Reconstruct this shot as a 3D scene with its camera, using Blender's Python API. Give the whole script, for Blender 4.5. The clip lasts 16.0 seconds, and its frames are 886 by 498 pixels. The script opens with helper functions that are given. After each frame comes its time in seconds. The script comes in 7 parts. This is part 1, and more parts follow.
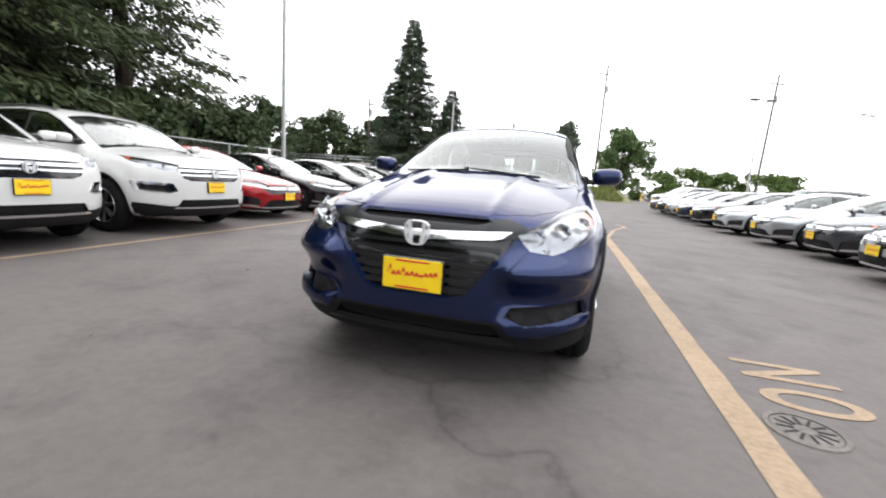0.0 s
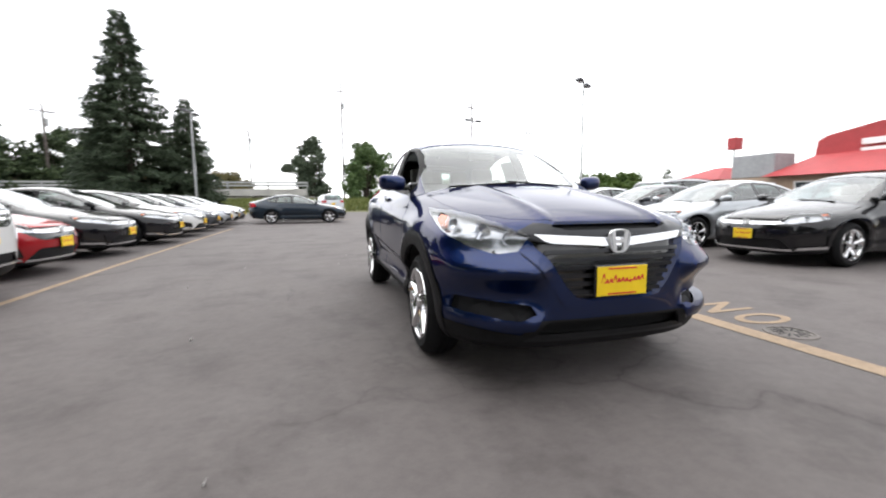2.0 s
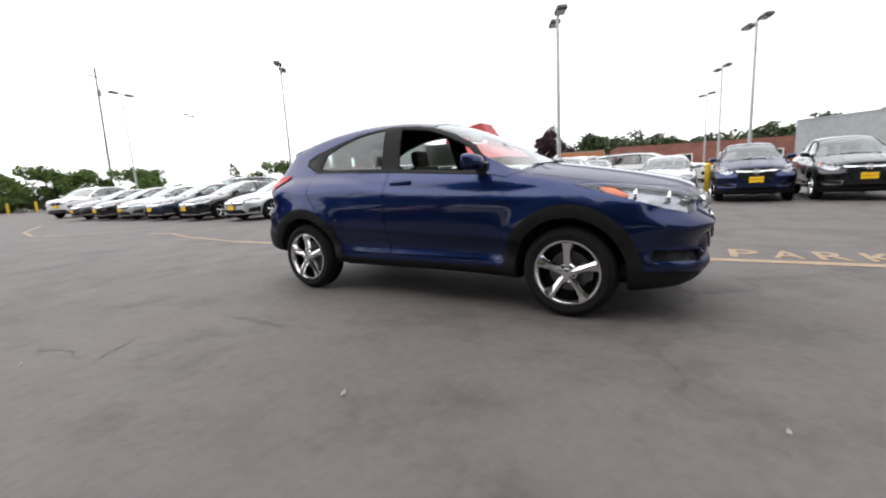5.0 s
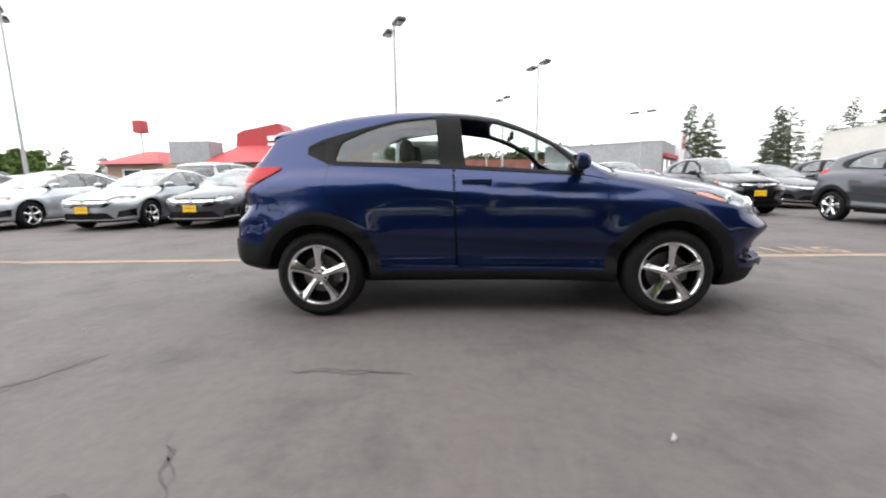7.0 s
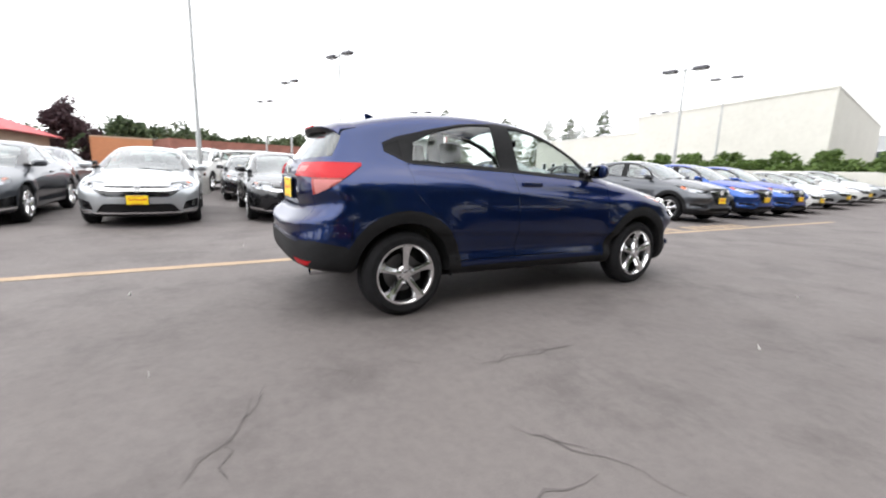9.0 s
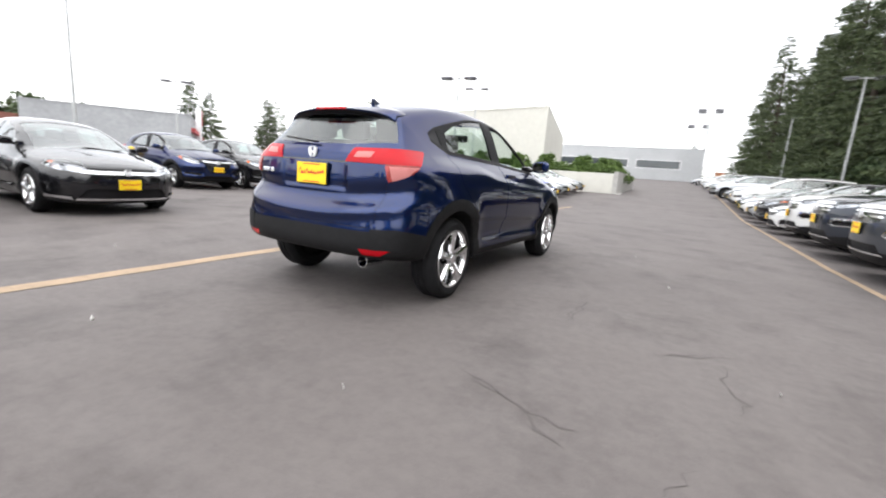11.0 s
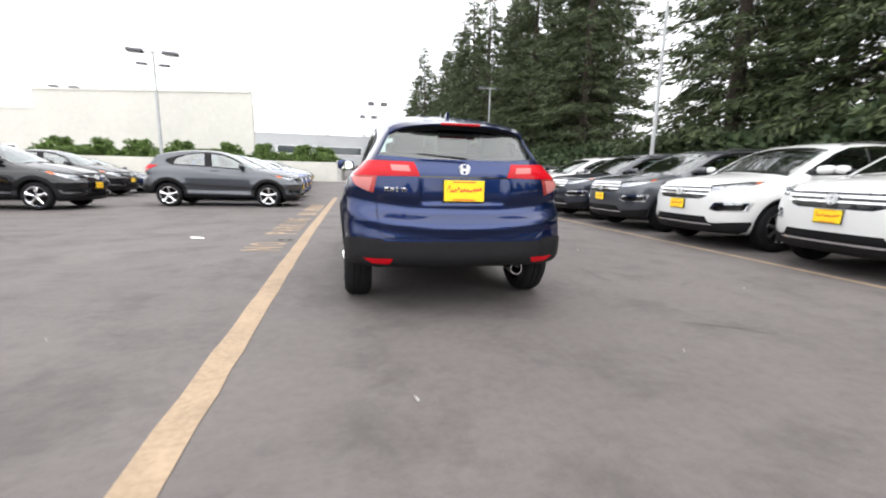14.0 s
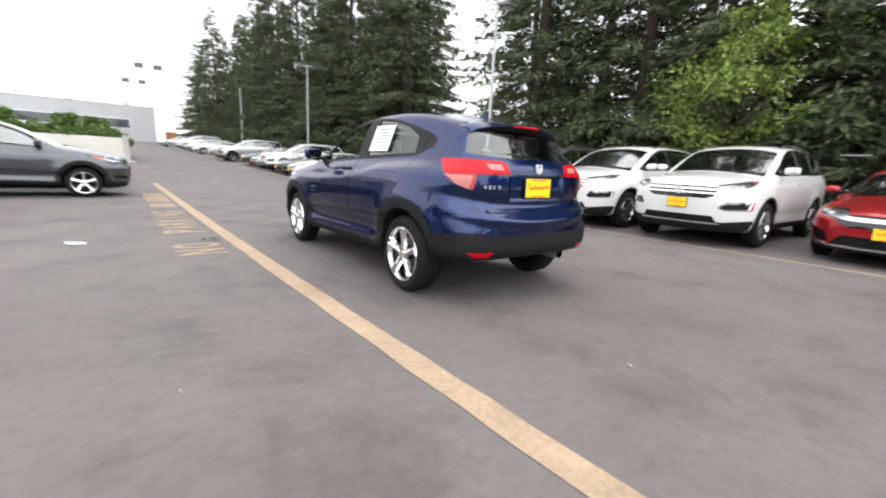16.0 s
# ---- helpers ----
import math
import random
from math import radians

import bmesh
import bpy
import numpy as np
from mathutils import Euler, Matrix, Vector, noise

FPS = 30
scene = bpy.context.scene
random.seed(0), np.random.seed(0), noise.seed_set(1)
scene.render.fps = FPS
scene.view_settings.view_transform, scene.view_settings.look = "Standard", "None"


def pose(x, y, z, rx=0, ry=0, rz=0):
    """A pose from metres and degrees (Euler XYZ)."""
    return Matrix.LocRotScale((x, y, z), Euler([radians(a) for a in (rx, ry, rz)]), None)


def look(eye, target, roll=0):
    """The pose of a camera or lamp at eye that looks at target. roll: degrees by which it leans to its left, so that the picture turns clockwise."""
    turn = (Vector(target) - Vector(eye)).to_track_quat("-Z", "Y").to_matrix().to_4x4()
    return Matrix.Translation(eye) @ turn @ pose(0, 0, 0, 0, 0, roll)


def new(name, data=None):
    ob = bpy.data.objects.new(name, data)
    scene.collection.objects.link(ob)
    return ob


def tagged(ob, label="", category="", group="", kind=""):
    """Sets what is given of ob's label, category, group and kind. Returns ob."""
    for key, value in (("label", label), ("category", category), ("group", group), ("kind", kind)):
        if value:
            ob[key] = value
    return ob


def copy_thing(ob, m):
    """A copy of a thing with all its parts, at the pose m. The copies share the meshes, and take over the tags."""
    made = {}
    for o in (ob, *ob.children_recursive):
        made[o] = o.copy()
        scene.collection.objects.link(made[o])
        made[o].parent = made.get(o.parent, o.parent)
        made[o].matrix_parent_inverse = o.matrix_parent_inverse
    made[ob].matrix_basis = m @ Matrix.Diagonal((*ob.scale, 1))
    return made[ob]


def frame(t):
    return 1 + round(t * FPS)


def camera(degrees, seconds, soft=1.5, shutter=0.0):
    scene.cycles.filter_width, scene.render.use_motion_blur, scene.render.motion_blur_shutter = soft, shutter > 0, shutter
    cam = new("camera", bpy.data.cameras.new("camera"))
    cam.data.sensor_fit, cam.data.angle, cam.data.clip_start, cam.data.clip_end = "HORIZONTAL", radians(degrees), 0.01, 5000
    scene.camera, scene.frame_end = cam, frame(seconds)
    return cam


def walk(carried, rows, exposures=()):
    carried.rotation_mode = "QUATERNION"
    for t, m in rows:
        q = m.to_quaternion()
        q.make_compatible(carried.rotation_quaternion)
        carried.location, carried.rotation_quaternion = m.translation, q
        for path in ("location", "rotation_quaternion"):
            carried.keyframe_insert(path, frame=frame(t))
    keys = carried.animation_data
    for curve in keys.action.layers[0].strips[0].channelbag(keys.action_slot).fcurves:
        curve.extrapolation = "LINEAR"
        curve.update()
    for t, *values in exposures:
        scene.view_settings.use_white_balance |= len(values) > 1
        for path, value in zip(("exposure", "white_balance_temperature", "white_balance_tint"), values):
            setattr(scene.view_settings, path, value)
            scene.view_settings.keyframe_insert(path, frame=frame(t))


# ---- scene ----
cam = camera(92.6, 16.0, soft=2.0, shutter=0.4)
PATH = [
    (0, (0.714, -4.041, 1.041), (0.136, -2.153, 0.72), 4.0),
    (0.5, (0.19, -4.046, 1.021), (-0.202, -2.111, 0.704), 5.0),
    (1, (-0.333, -4.026, 1.016), (-0.388, -2.056, 0.678), 2.6),
    (1.5, (-0.927, -4.037, 0.997), (-0.707, -2.068, 0.726), 1.4),
    (2, (-1.473, -3.979, 0.992), (-0.917, -2.071, 0.77), -0.5),
    (2.5, (-2.001, -3.844, 0.983), (-1.213, -2.019, 0.764), -1.7),
    (3, (-2.511, -3.642, 1.003), (-1.501, -1.926, 0.818), -1.2),
    (3.5, (-2.939, -3.347, 1.011), (-1.708, -1.791, 0.758), -1.3),
    (4, (-3.317, -2.97, 1.039), (-1.907, -1.575, 0.777), -1.9),
    (4.5, (-3.605, -2.541, 1.059), (-1.962, -1.446, 0.738), -2.4),
    (5, (-3.802, -2.06, 1.027), (-2.109, -1.046, 0.703), -3.2),
    (5.2, (-3.85, -1.868, 1.011), (-2.088, -0.97, 0.714), -2.8),
    (7.5, (-3.96, 0.87, 1.047), (-1.998, 0.696, 0.7), -0.6),
    (8, (-3.91, 1.477, 1.065), (-1.995, 1.024, 0.707), -0.4),
    (8.5, (-3.804, 2.035, 1.08), (-1.947, 1.416, 0.668), 0.7),
    (9, (-3.712, 2.567, 1.106), (-1.991, 1.615, 0.744), 1.9),
    (9.2, (-3.656, 2.792, 1.103), (-1.968, 1.772, 0.772), 1.4),
    (11.3, (-2.143, 4.407, 1.007), (-1.312, 2.627, 0.631), 2.5),
    (11.5, (-1.942, 4.495, 1.01), (-1.178, 2.691, 0.605), 0.6),
    (12, (-1.421, 4.733, 1.039), (-0.789, 2.886, 0.605), -0.3),
    (12.5, (-0.903, 4.869, 1.082), (-0.577, 2.949, 0.625), -1.3),
    (13, (-0.364, 4.986, 1.095), (-0.245, 3.029, 0.699), -3.9),
    (13.5, (0.191, 5.032, 1.091), (0.005, 3.067, 0.767), -2.3),
    (14, (0.763, 5.019, 1.048), (0.37, 3.088, 0.704), 1.4),
    (14.5, (1.297, 4.928, 1.074), (0.608, 3.074, 0.776), 1.9),
    (15, (1.843, 4.795, 1.063), (0.991, 3.013, 0.747), 0.6),
    (15.5, (2.333, 4.576, 1.09), (1.374, 2.852, 0.76), 0.4),
    (16, (2.765, 4.307, 1.085), (1.558, 2.76, 0.698), 2.8),
]
walk(cam, [(t, look(e, g, r)) for t, e, g, r in PATH], [(0, 1.25), (2, 1.05), (3.5, 0.95), (5.2, 0.92), (7.5, 1.38), (9, 1.47), (12.5, 1.40), (16, 1.45)])

# ---- light: a bright overcast sky ----
world = bpy.data.worlds.new("overcast_sky")
scene.world = world
world.use_nodes = True
wn, wl = world.node_tree.nodes, world.node_tree.links
wn.clear()
w_out = wn.new("ShaderNodeOutputWorld")
w_bg = wn.new("ShaderNodeBackground")
w_sky = wn.new("ShaderNodeTexSky")
w_sky.sky_type, w_sky.sun_disc = "NISHITA", False
w_sky.sun_elevation, w_sky.sun_rotation = radians(48), radians(200)
w_gain = wn.new("ShaderNodeMixRGB")
w_gain.blend_type = "MULTIPLY"
w_gain.inputs["Fac"].default_value = 1.0
w_gain.inputs["Color2"].default_value = (0.10, 0.10, 0.10, 1)
w_co = wn.new("ShaderNodeTexCoord")
w_map = wn.new("ShaderNodeMapping")
w_map.inputs["Scale"].default_value = (1.0, 1.0, 3.2)
w_n = wn.new("ShaderNodeTexNoise")
w_n.inputs["Scale"].default_value, w_n.inputs["Detail"].default_value = 1.3, 6.0
w_ramp = wn.new("ShaderNodeValToRGB")
w_ramp.color_ramp.elements[0].position, w_ramp.color_ramp.elements[0].color = 0.28, (0.74, 0.76, 0.80, 1)
w_ramp.color_ramp.elements[1].position, w_ramp.color_ramp.elements[1].color = 0.56, (1.16, 1.16, 1.18, 1)
w_mix = wn.new("ShaderNodeMixRGB")
w_mix.inputs["Fac"].default_value = 0.90
wl.new(w_co.outputs["Generated"], w_map.inputs["Vector"])
wl.new(w_map.outputs["Vector"], w_n.inputs["Vector"])
wl.new(w_n.outputs["Fac"], w_ramp.inputs["Fac"])
wl.new(w_sky.outputs["Color"], w_gain.inputs["Color1"])
wl.new(w_gain.outputs["Color"], w_mix.inputs["Color1"])
wl.new(w_ramp.outputs["Color"], w_mix.inputs["Color2"])
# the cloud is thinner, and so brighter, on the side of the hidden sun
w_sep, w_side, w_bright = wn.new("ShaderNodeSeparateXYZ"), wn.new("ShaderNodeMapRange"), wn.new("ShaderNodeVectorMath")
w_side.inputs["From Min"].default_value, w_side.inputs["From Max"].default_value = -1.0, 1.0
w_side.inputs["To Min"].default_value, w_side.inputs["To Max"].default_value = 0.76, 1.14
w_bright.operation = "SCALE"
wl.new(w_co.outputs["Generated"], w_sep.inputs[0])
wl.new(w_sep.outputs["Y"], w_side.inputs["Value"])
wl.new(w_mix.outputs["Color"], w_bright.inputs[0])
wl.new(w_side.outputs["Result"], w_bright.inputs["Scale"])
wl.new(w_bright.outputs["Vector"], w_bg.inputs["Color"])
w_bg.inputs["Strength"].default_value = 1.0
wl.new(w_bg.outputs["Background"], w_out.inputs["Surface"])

sun_data = bpy.data.lights.new("sun", "SUN")
sun_data.energy, sun_data.angle, sun_data.color = 0.8, radians(100), (1.0, 0.97, 0.92)
sun = new("sun", sun_data)
sun.matrix_world = look((0, 0, 40), (8, -14, 0))


# ---- materials ----
def mat(name, color, rough=0.6, metal=0.0, spec=0.5, coat=0.0, var=0.0, scale=8.0, bump=0.0, bscale=60.0, emit=0.0, coat_rough=0.03):
    """A Principled material with two scales of colour variation and a fine bump."""
    m = bpy.data.materials.new(name)
    m.use_nodes = True
    n, l = m.node_tree.nodes, m.node_tree.links
    b = n["Principled BSDF"]
    b.inputs["Base Color"].default_value = (*color, 1)
    b.inputs["Roughness"].default_value, b.inputs["Metallic"].default_value = rough, metal
    b.inputs["Specular IOR Level"].default_value = spec
    b.inputs["Coat Weight"].default_value, b.inputs["Coat Roughness"].default_value = coat, coat_rough
    if emit:
        b.inputs["Emission Color"].default_value, b.inputs["Emission Strength"].default_value = (*color, 1), emit
    co = n.new("ShaderNodeTexCoord")
    if var:
        big, small = n.new("ShaderNodeTexNoise"), n.new("ShaderNodeTexNoise")
        big.inputs["Scale"].default_value, big.inputs["Detail"].default_value = scale * 0.12, 5
        small.inputs["Scale"].default_value, small.inputs["Detail"].default_value = scale, 6
        add = n.new("ShaderNodeMath")
        add.operation = "ADD"
        rng = n.new("ShaderNodeMapRange")
        rng.inputs["From Min"].default_value, rng.inputs["From Max"].default_value = 0.7, 1.3
        rng.inputs["To Min"].default_value, rng.inputs["To Max"].default_value = 1 - var, 1 + var
        mul = n.new("ShaderNodeVectorMath")
        mul.operation = "SCALE"
        mul.inputs[0].default_value = color
        for t in (big, small):
            l.new(co.outputs["Object"], t.inputs["Vector"])
        l.new(big.outputs["Fac"], add.inputs[0])
        l.new(small.outputs["Fac"], add.inputs[1])
        l.new(add.outputs[0], rng.inputs["Value"])
        l.new(rng.outputs["Result"], mul.inputs["Scale"])
        l.new(mul.outputs["Vector"], b.inputs["Base Color"])
    if bump:
        t, bm = n.new("ShaderNodeTexNoise"), n.new("ShaderNodeBump")
        t.inputs["Scale"].default_value, t.inputs["Detail"].default_value = bscale, 4
        bm.inputs["Strength"].default_value, bm.inputs["Distance"].default_value = bump, 0.01
        l.new(co.outputs["Object"], t.inputs["Vector"])
        l.new(t.outputs["Fac"], bm.inputs["Height"])
        l.new(bm.outputs["Normal"], b.inputs["Normal"])
    return m


def paint(name, color, metal=0.55, rough=0.32, coat=1.0):
    """Car paint: a base with fine flakes under a clear coat, a little dust."""
    m = mat("paint_" + name, color, rough, metal, 0.2, coat)
    m.node_tree.nodes["Principled BSDF"].inputs["Specular Tint"].default_value = (*(min(1.0, 0.12 + 2.5 * c) for c in color), 1)
    n, l = m.node_tree.nodes, m.node_tree.links
    b = n["Principled BSDF"]
    co, fl, rng, mul = n.new("ShaderNodeTexCoord"), n.new("ShaderNodeTexNoise"), n.new("ShaderNodeMapRange"), n.new("ShaderNodeVectorMath")
    fl.inputs["Scale"].default_value, fl.inputs["Detail"].default_value = 900, 2
    rng.inputs["To Min"].default_value, rng.inputs["To Max"].default_value = 0.75, 1.25
    mul.operation = "SCALE"
    mul.inputs[0].default_value = color
    l.new(co.outputs["Object"], fl.inputs["Vector"])
    l.new(fl.outputs["Fac"], rng.inputs["Value"])
    l.new(rng.outputs["Result"], mul.inputs["Scale"])
    l.new(mul.outputs["Vector"], b.inputs["Base Color"])
    dust, dr = n.new("ShaderNodeTexNoise"), n.new("ShaderNodeMapRange")
    dust.inputs["Scale"].default_value, dust.inputs["Detail"].default_value = 5, 6
    dr.inputs["To Min"].default_value, dr.inputs["To Max"].default_value = 0.02, 0.07
    l.new(co.outputs["Object"], dust.inputs["Vector"])
    l.new(dust.outputs["Fac"], dr.inputs["Value"])
    l.new(dr.outputs["Result"], b.inputs["Coat Roughness"])
    return m


def pane(name, tint, ior=1.5, rough=0.0):
    """Thin glass: tinted, with a mirror-like gloss by Fresnel."""
    m = bpy.data.materials.new(name)
    m.use_nodes = True
    n, l = m.node_tree.nodes, m.node_tree.links
    n.clear()
    out, mix, tr, gl, fr, po, ra = (n.new("ShaderNode" + k) for k in ("OutputMaterial", "MixShader", "BsdfTransparent", "BsdfGlossy", "LayerWeight", "Math", "MapRange"))
    tr.inputs["Color"].default_value = (*tint, 1)
    gl.inputs["Roughness"].default_value = rough
    gl.inputs["Color"].default_value = (0.95, 0.97, 0.97, 1)
    fr.inputs["Blend"].default_value = 0.5
    po.operation = "POWER"
    po.inputs[1].default_value = 4.5
    base = ((ior - 1) / (ior + 1)) ** 2
    ra.inputs["To Min"].default_value = base
    l.new(fr.outputs["Facing"], po.inputs[0])
    l.new(po.outputs[0], ra.inputs["Value"])
    l.new(ra.outputs["Result"], mix.inputs["Fac"])
    l.new(tr.outputs[0], mix.inputs[1])
    l.new(gl.outputs[0], mix.inputs[2])
    l.new(mix.outputs[0], out.inputs["Surface"])
    return m


PAINT = {
    "blue": paint("deep_blue", (0.0062, 0.0180, 0.076), 0.9, 0.34, 0.85),
    "white": paint("white", (0.62, 0.62, 0.61), 0.0, 0.4),
    "black": paint("black", (0.008, 0.008, 0.010), 0.3, 0.3),
    "grey": paint("dark_grey", (0.065, 0.07, 0.08), 0.6, 0.32),
    "slate": paint("slate_grey", (0.035, 0.04, 0.052), 0.6, 0.32),
    "silver": paint("silver", (0.42, 0.44, 0.46), 0.75, 0.34),
    "lightsilver": paint("light_silver", (0.55, 0.58, 0.61), 0.6, 0.34),
    "red": paint("red", (0.30, 0.012, 0.016), 0.4, 0.32),
    "navy": paint("navy", (0.012, 0.02, 0.05), 0.5, 0.3),
    "midblue": paint("mid_blue", (0.02, 0.07, 0.28), 0.9, 0.28),
    "teal": paint("dark_teal", (0.012, 0.022, 0.035), 0.5, 0.3),
    "green": paint("grey_green", (0.07, 0.09, 0.08), 0.6, 0.3),
}
M = {
    "void": mat("dark_void", (0.004, 0.004, 0.004), 0.9),
    "plastic": mat("black_plastic", (0.010, 0.010, 0.011), 0.6, spec=0.18, var=0.25, scale=30, bump=0.15, bscale=400),
    "gloss_black": mat("gloss_black", (0.006, 0.006, 0.007), 0.12, coat=0.5),
    "gunmetal": mat("gunmetal", (0.022, 0.023, 0.026), 0.3, 0.6, coat=0.2),
    "chrome": mat("chrome", (0.82, 0.83, 0.85), 0.08, 1.0),
    "badge": mat("badge_metal", (0.78, 0.79, 0.80), 0.28, 0.35),
    "alloy": mat("alloy", (0.80, 0.80, 0.81), 0.12, 1.0, var=0.08, scale=20),
    "alloy_dark": mat("dark_alloy", (0.10, 0.10, 0.105), 0.35, 0.8),
    "tyre": mat("tyre_rubber", (0.010, 0.010, 0.011), 0.8, spec=0.2, var=0.25, scale=20, bump=0.4, bscale=180),
    "steel": mat("brake_steel", (0.14, 0.14, 0.14), 0.45, 0.9, var=0.15, scale=30),
    "lining": mat("dark_lining", (0.008, 0.008, 0.009), 0.85, var=0.2, scale=6),
    "seat": mat("grey_fabric", (0.055, 0.05, 0.046), 0.85, var=0.2, scale=30, bump=0.3, bscale=250),
    "seat_dark": mat("charcoal_fabric", (0.03, 0.03, 0.032), 0.85, var=0.2, scale=30, bump=0.3, bscale=250),
    "dash": mat("dashboard", (0.03, 0.03, 0.032), 0.6, var=0.15, scale=20, bump=0.2, bscale=200),
    "headliner": mat("headliner", (0.42, 0.40, 0.37), 0.9, var=0.06, scale=20),
    "glass": pane("car_glass", (0.78, 0.87, 0.83), 1.75),
    "glass_rear": pane("tinted_glass", (0.50, 0.60, 0.57), 1.95),
    "glass_far": pane("dark_car_glass", (0.46, 0.54, 0.52), 2.4),
    "lens": pane("clear_lens", (0.93, 0.94, 0.95), 1.45),
    "reflector": mat("lamp_reflector", (0.42, 0.43, 0.45), 0.22, 0.9, var=0.35, scale=25),
    "brow": mat("dark_trim", (0.006, 0.006, 0.007), 0.3, spec=0.12),
    "amber": mat("amber_lens", (0.50, 0.085, 0.006), 0.15, coat=0.4),
    "red_lens": mat("red_lens", (0.40, 0.003, 0.009), 0.25, spec=0.1, coat=0.2),
    "red_clear": mat("clear_tail_lens", (0.30, 0.045, 0.042), 0.2, 0.3, spec=0.2, coat=0.3, var=0.5, scale=40, bump=0.4, bscale=70),
    "tail_pale": mat("pale_pink_lens", (0.46, 0.17, 0.16), 0.25, 0.1, spec=0.2, bump=0.4, bscale=90),
    "yellow": mat("plate_yellow", (0.86, 0.60, 0.008), 0.45, var=0.06, scale=15),
    "plate_red": mat("plate_red", (0.60, 0.03, 0.02), 0.5),
    "paper": mat("paper", (0.80, 0.80, 0.77), 0.8, var=0.05, scale=12),
    "scrap": mat("dull_paper", (0.42, 0.41, 0.39), 0.85, var=0.1, scale=12),
    "ink": mat("print_grey", (0.28, 0.30, 0.30), 0.8),
    "ink_blue": mat("print_blue", (0.10, 0.35, 0.45), 0.8),
    "mirror": mat("mirror_glass", (0.9, 0.9, 0.9), 0.02, 1.0),
    "galv": mat("galvanised_steel", (0.42, 0.43, 0.43), 0.5, 0.6, var=0.15, scale=10),
    "lamp_head": mat("lamp_housing", (0.11, 0.11, 0.12), 0.5, 0.3, var=0.15, scale=15),
    "lamp_lens": mat("lamp_glass", (0.55, 0.56, 0.56), 0.25),
    "pole_wood": mat("weathered_pole_wood", (0.10, 0.085, 0.075), 0.9, var=0.35, scale=12, bump=0.5, bscale=40),
    "bark": mat("bark", (0.055, 0.042, 0.033), 0.95, var=0.4, scale=10, bump=0.8, bscale=30),
    "concrete": mat("concrete", (0.42, 0.41, 0.39), 0.85, var=0.2, scale=5, bump=0.3, bscale=60),
    "white_wall": mat("white_stucco", (0.56, 0.55, 0.50), 0.85, var=0.06, scale=3, bump=0.2, bscale=40),
    "brick": mat("brown_brick", (0.24, 0.10, 0.075), 0.85, var=0.25, scale=9, bump=0.4, bscale=50),
    # grey wall of the far building, distance haze mixed into its colour
    "hazed_wall": mat("hazed_grey_wall", (0.40, 0.41, 0.42), 0.85, var=0.08, scale=3, bump=0.2, bscale=40),
    "tan_wall": mat("tan_wall", (0.34, 0.25, 0.18), 0.85, var=0.15, scale=5),
    "red_roof": mat("red_metal_roof", (0.36, 0.038, 0.042), 0.6, var=0.15, scale=4),
    "orange": mat("orange_panel", (0.40, 0.16, 0.07), 0.6, var=0.1, scale=4),
    "dark_window": mat("dark_window", (0.03, 0.04, 0.045), 0.08, coat=0.5),
    "roof_grey": mat("grey_roof", (0.30, 0.31, 0.32), 0.7, var=0.15, scale=3),
    "line": mat("worn_yellow_paint", (0.295, 0.217, 0.145), 0.85, var=0.22, scale=30, bump=0.3, bscale=200),
    "iron": mat("cast_iron", (0.13, 0.115, 0.105), 0.75, 0.1, var=0.35, scale=30, bump=0.4, bscale=120),
    "post_yellow": mat("bollard_yellow", (0.75, 0.50, 0.03), 0.5, var=0.15, scale=12),
    "wire": mat("fence_wire", (0.22, 0.23, 0.22), 0.5, 0.8),
    "sign_white": mat("sign_white", (0.8, 0.8, 0.8), 0.5, var=0.04, scale=4),
    "crack": mat("crack_filler", (0.082, 0.073, 0.070), 0.9, var=0.15, scale=30),
}


def leaf_mat(name, a, b):
    """Foliage: each leaf or spray takes its own green between a and b."""
    m = bpy.data.materials.new(name)
    m.use_nodes = True
    n, l = m.node_tree.nodes, m.node_tree.links
    p = n["Principled BSDF"]
    geo, mix = n.new("ShaderNodeNewGeometry"), n.new("ShaderNodeMixRGB")
    mix.inputs["Color1"].default_value, mix.inputs["Color2"].default_value = (*a, 1), (*b, 1)
    l.new(geo.outputs["Random Per Island"], mix.inputs["Fac"])
    l.new(mix.outputs["Color"], p.inputs["Base Color"])
    p.inputs["Roughness"].default_value = 0.65
    p.inputs["Specular IOR Level"].default_value = 0.25
    p.inputs["Subsurface Weight"].default_value = 0.0
    return m


LEAF = {
    "fir": leaf_mat("fir_needles", (0.024, 0.036, 0.017), (0.088, 0.112, 0.048)),
    "cedar": leaf_mat("cedar_needles", (0.026, 0.042, 0.024), (0.07, 0.095, 0.055)),
    "dark": leaf_mat("dark_leaves", (0.028, 0.045, 0.022), (0.080, 0.112, 0.050)),
    "maple": leaf_mat("maple_leaves", (0.085, 0.135, 0.025), (0.19, 0.25, 0.055)),
    "bush": leaf_mat("shrub_leaves", (0.05, 0.09, 0.022), (0.12, 0.18, 0.045)),
    "round": leaf_mat("round_tree_leaves", (0.055, 0.10, 0.035), (0.13, 0.19, 0.07)),
    "misty": leaf_mat("grey_green_leaves", (0.05, 0.07, 0.045), (0.11, 0.14, 0.09)),
    "dry": leaf_mat("olive_leaves", (0.11, 0.10, 0.04), (0.20, 0.17, 0.07)),
    "plum": leaf_mat("plum_leaves", (0.030, 0.016, 0.020), (0.06, 0.035, 0.04)),
    "grass": leaf_mat("verge_grass", (0.09, 0.12, 0.03), (0.18, 0.19, 0.06)),
}


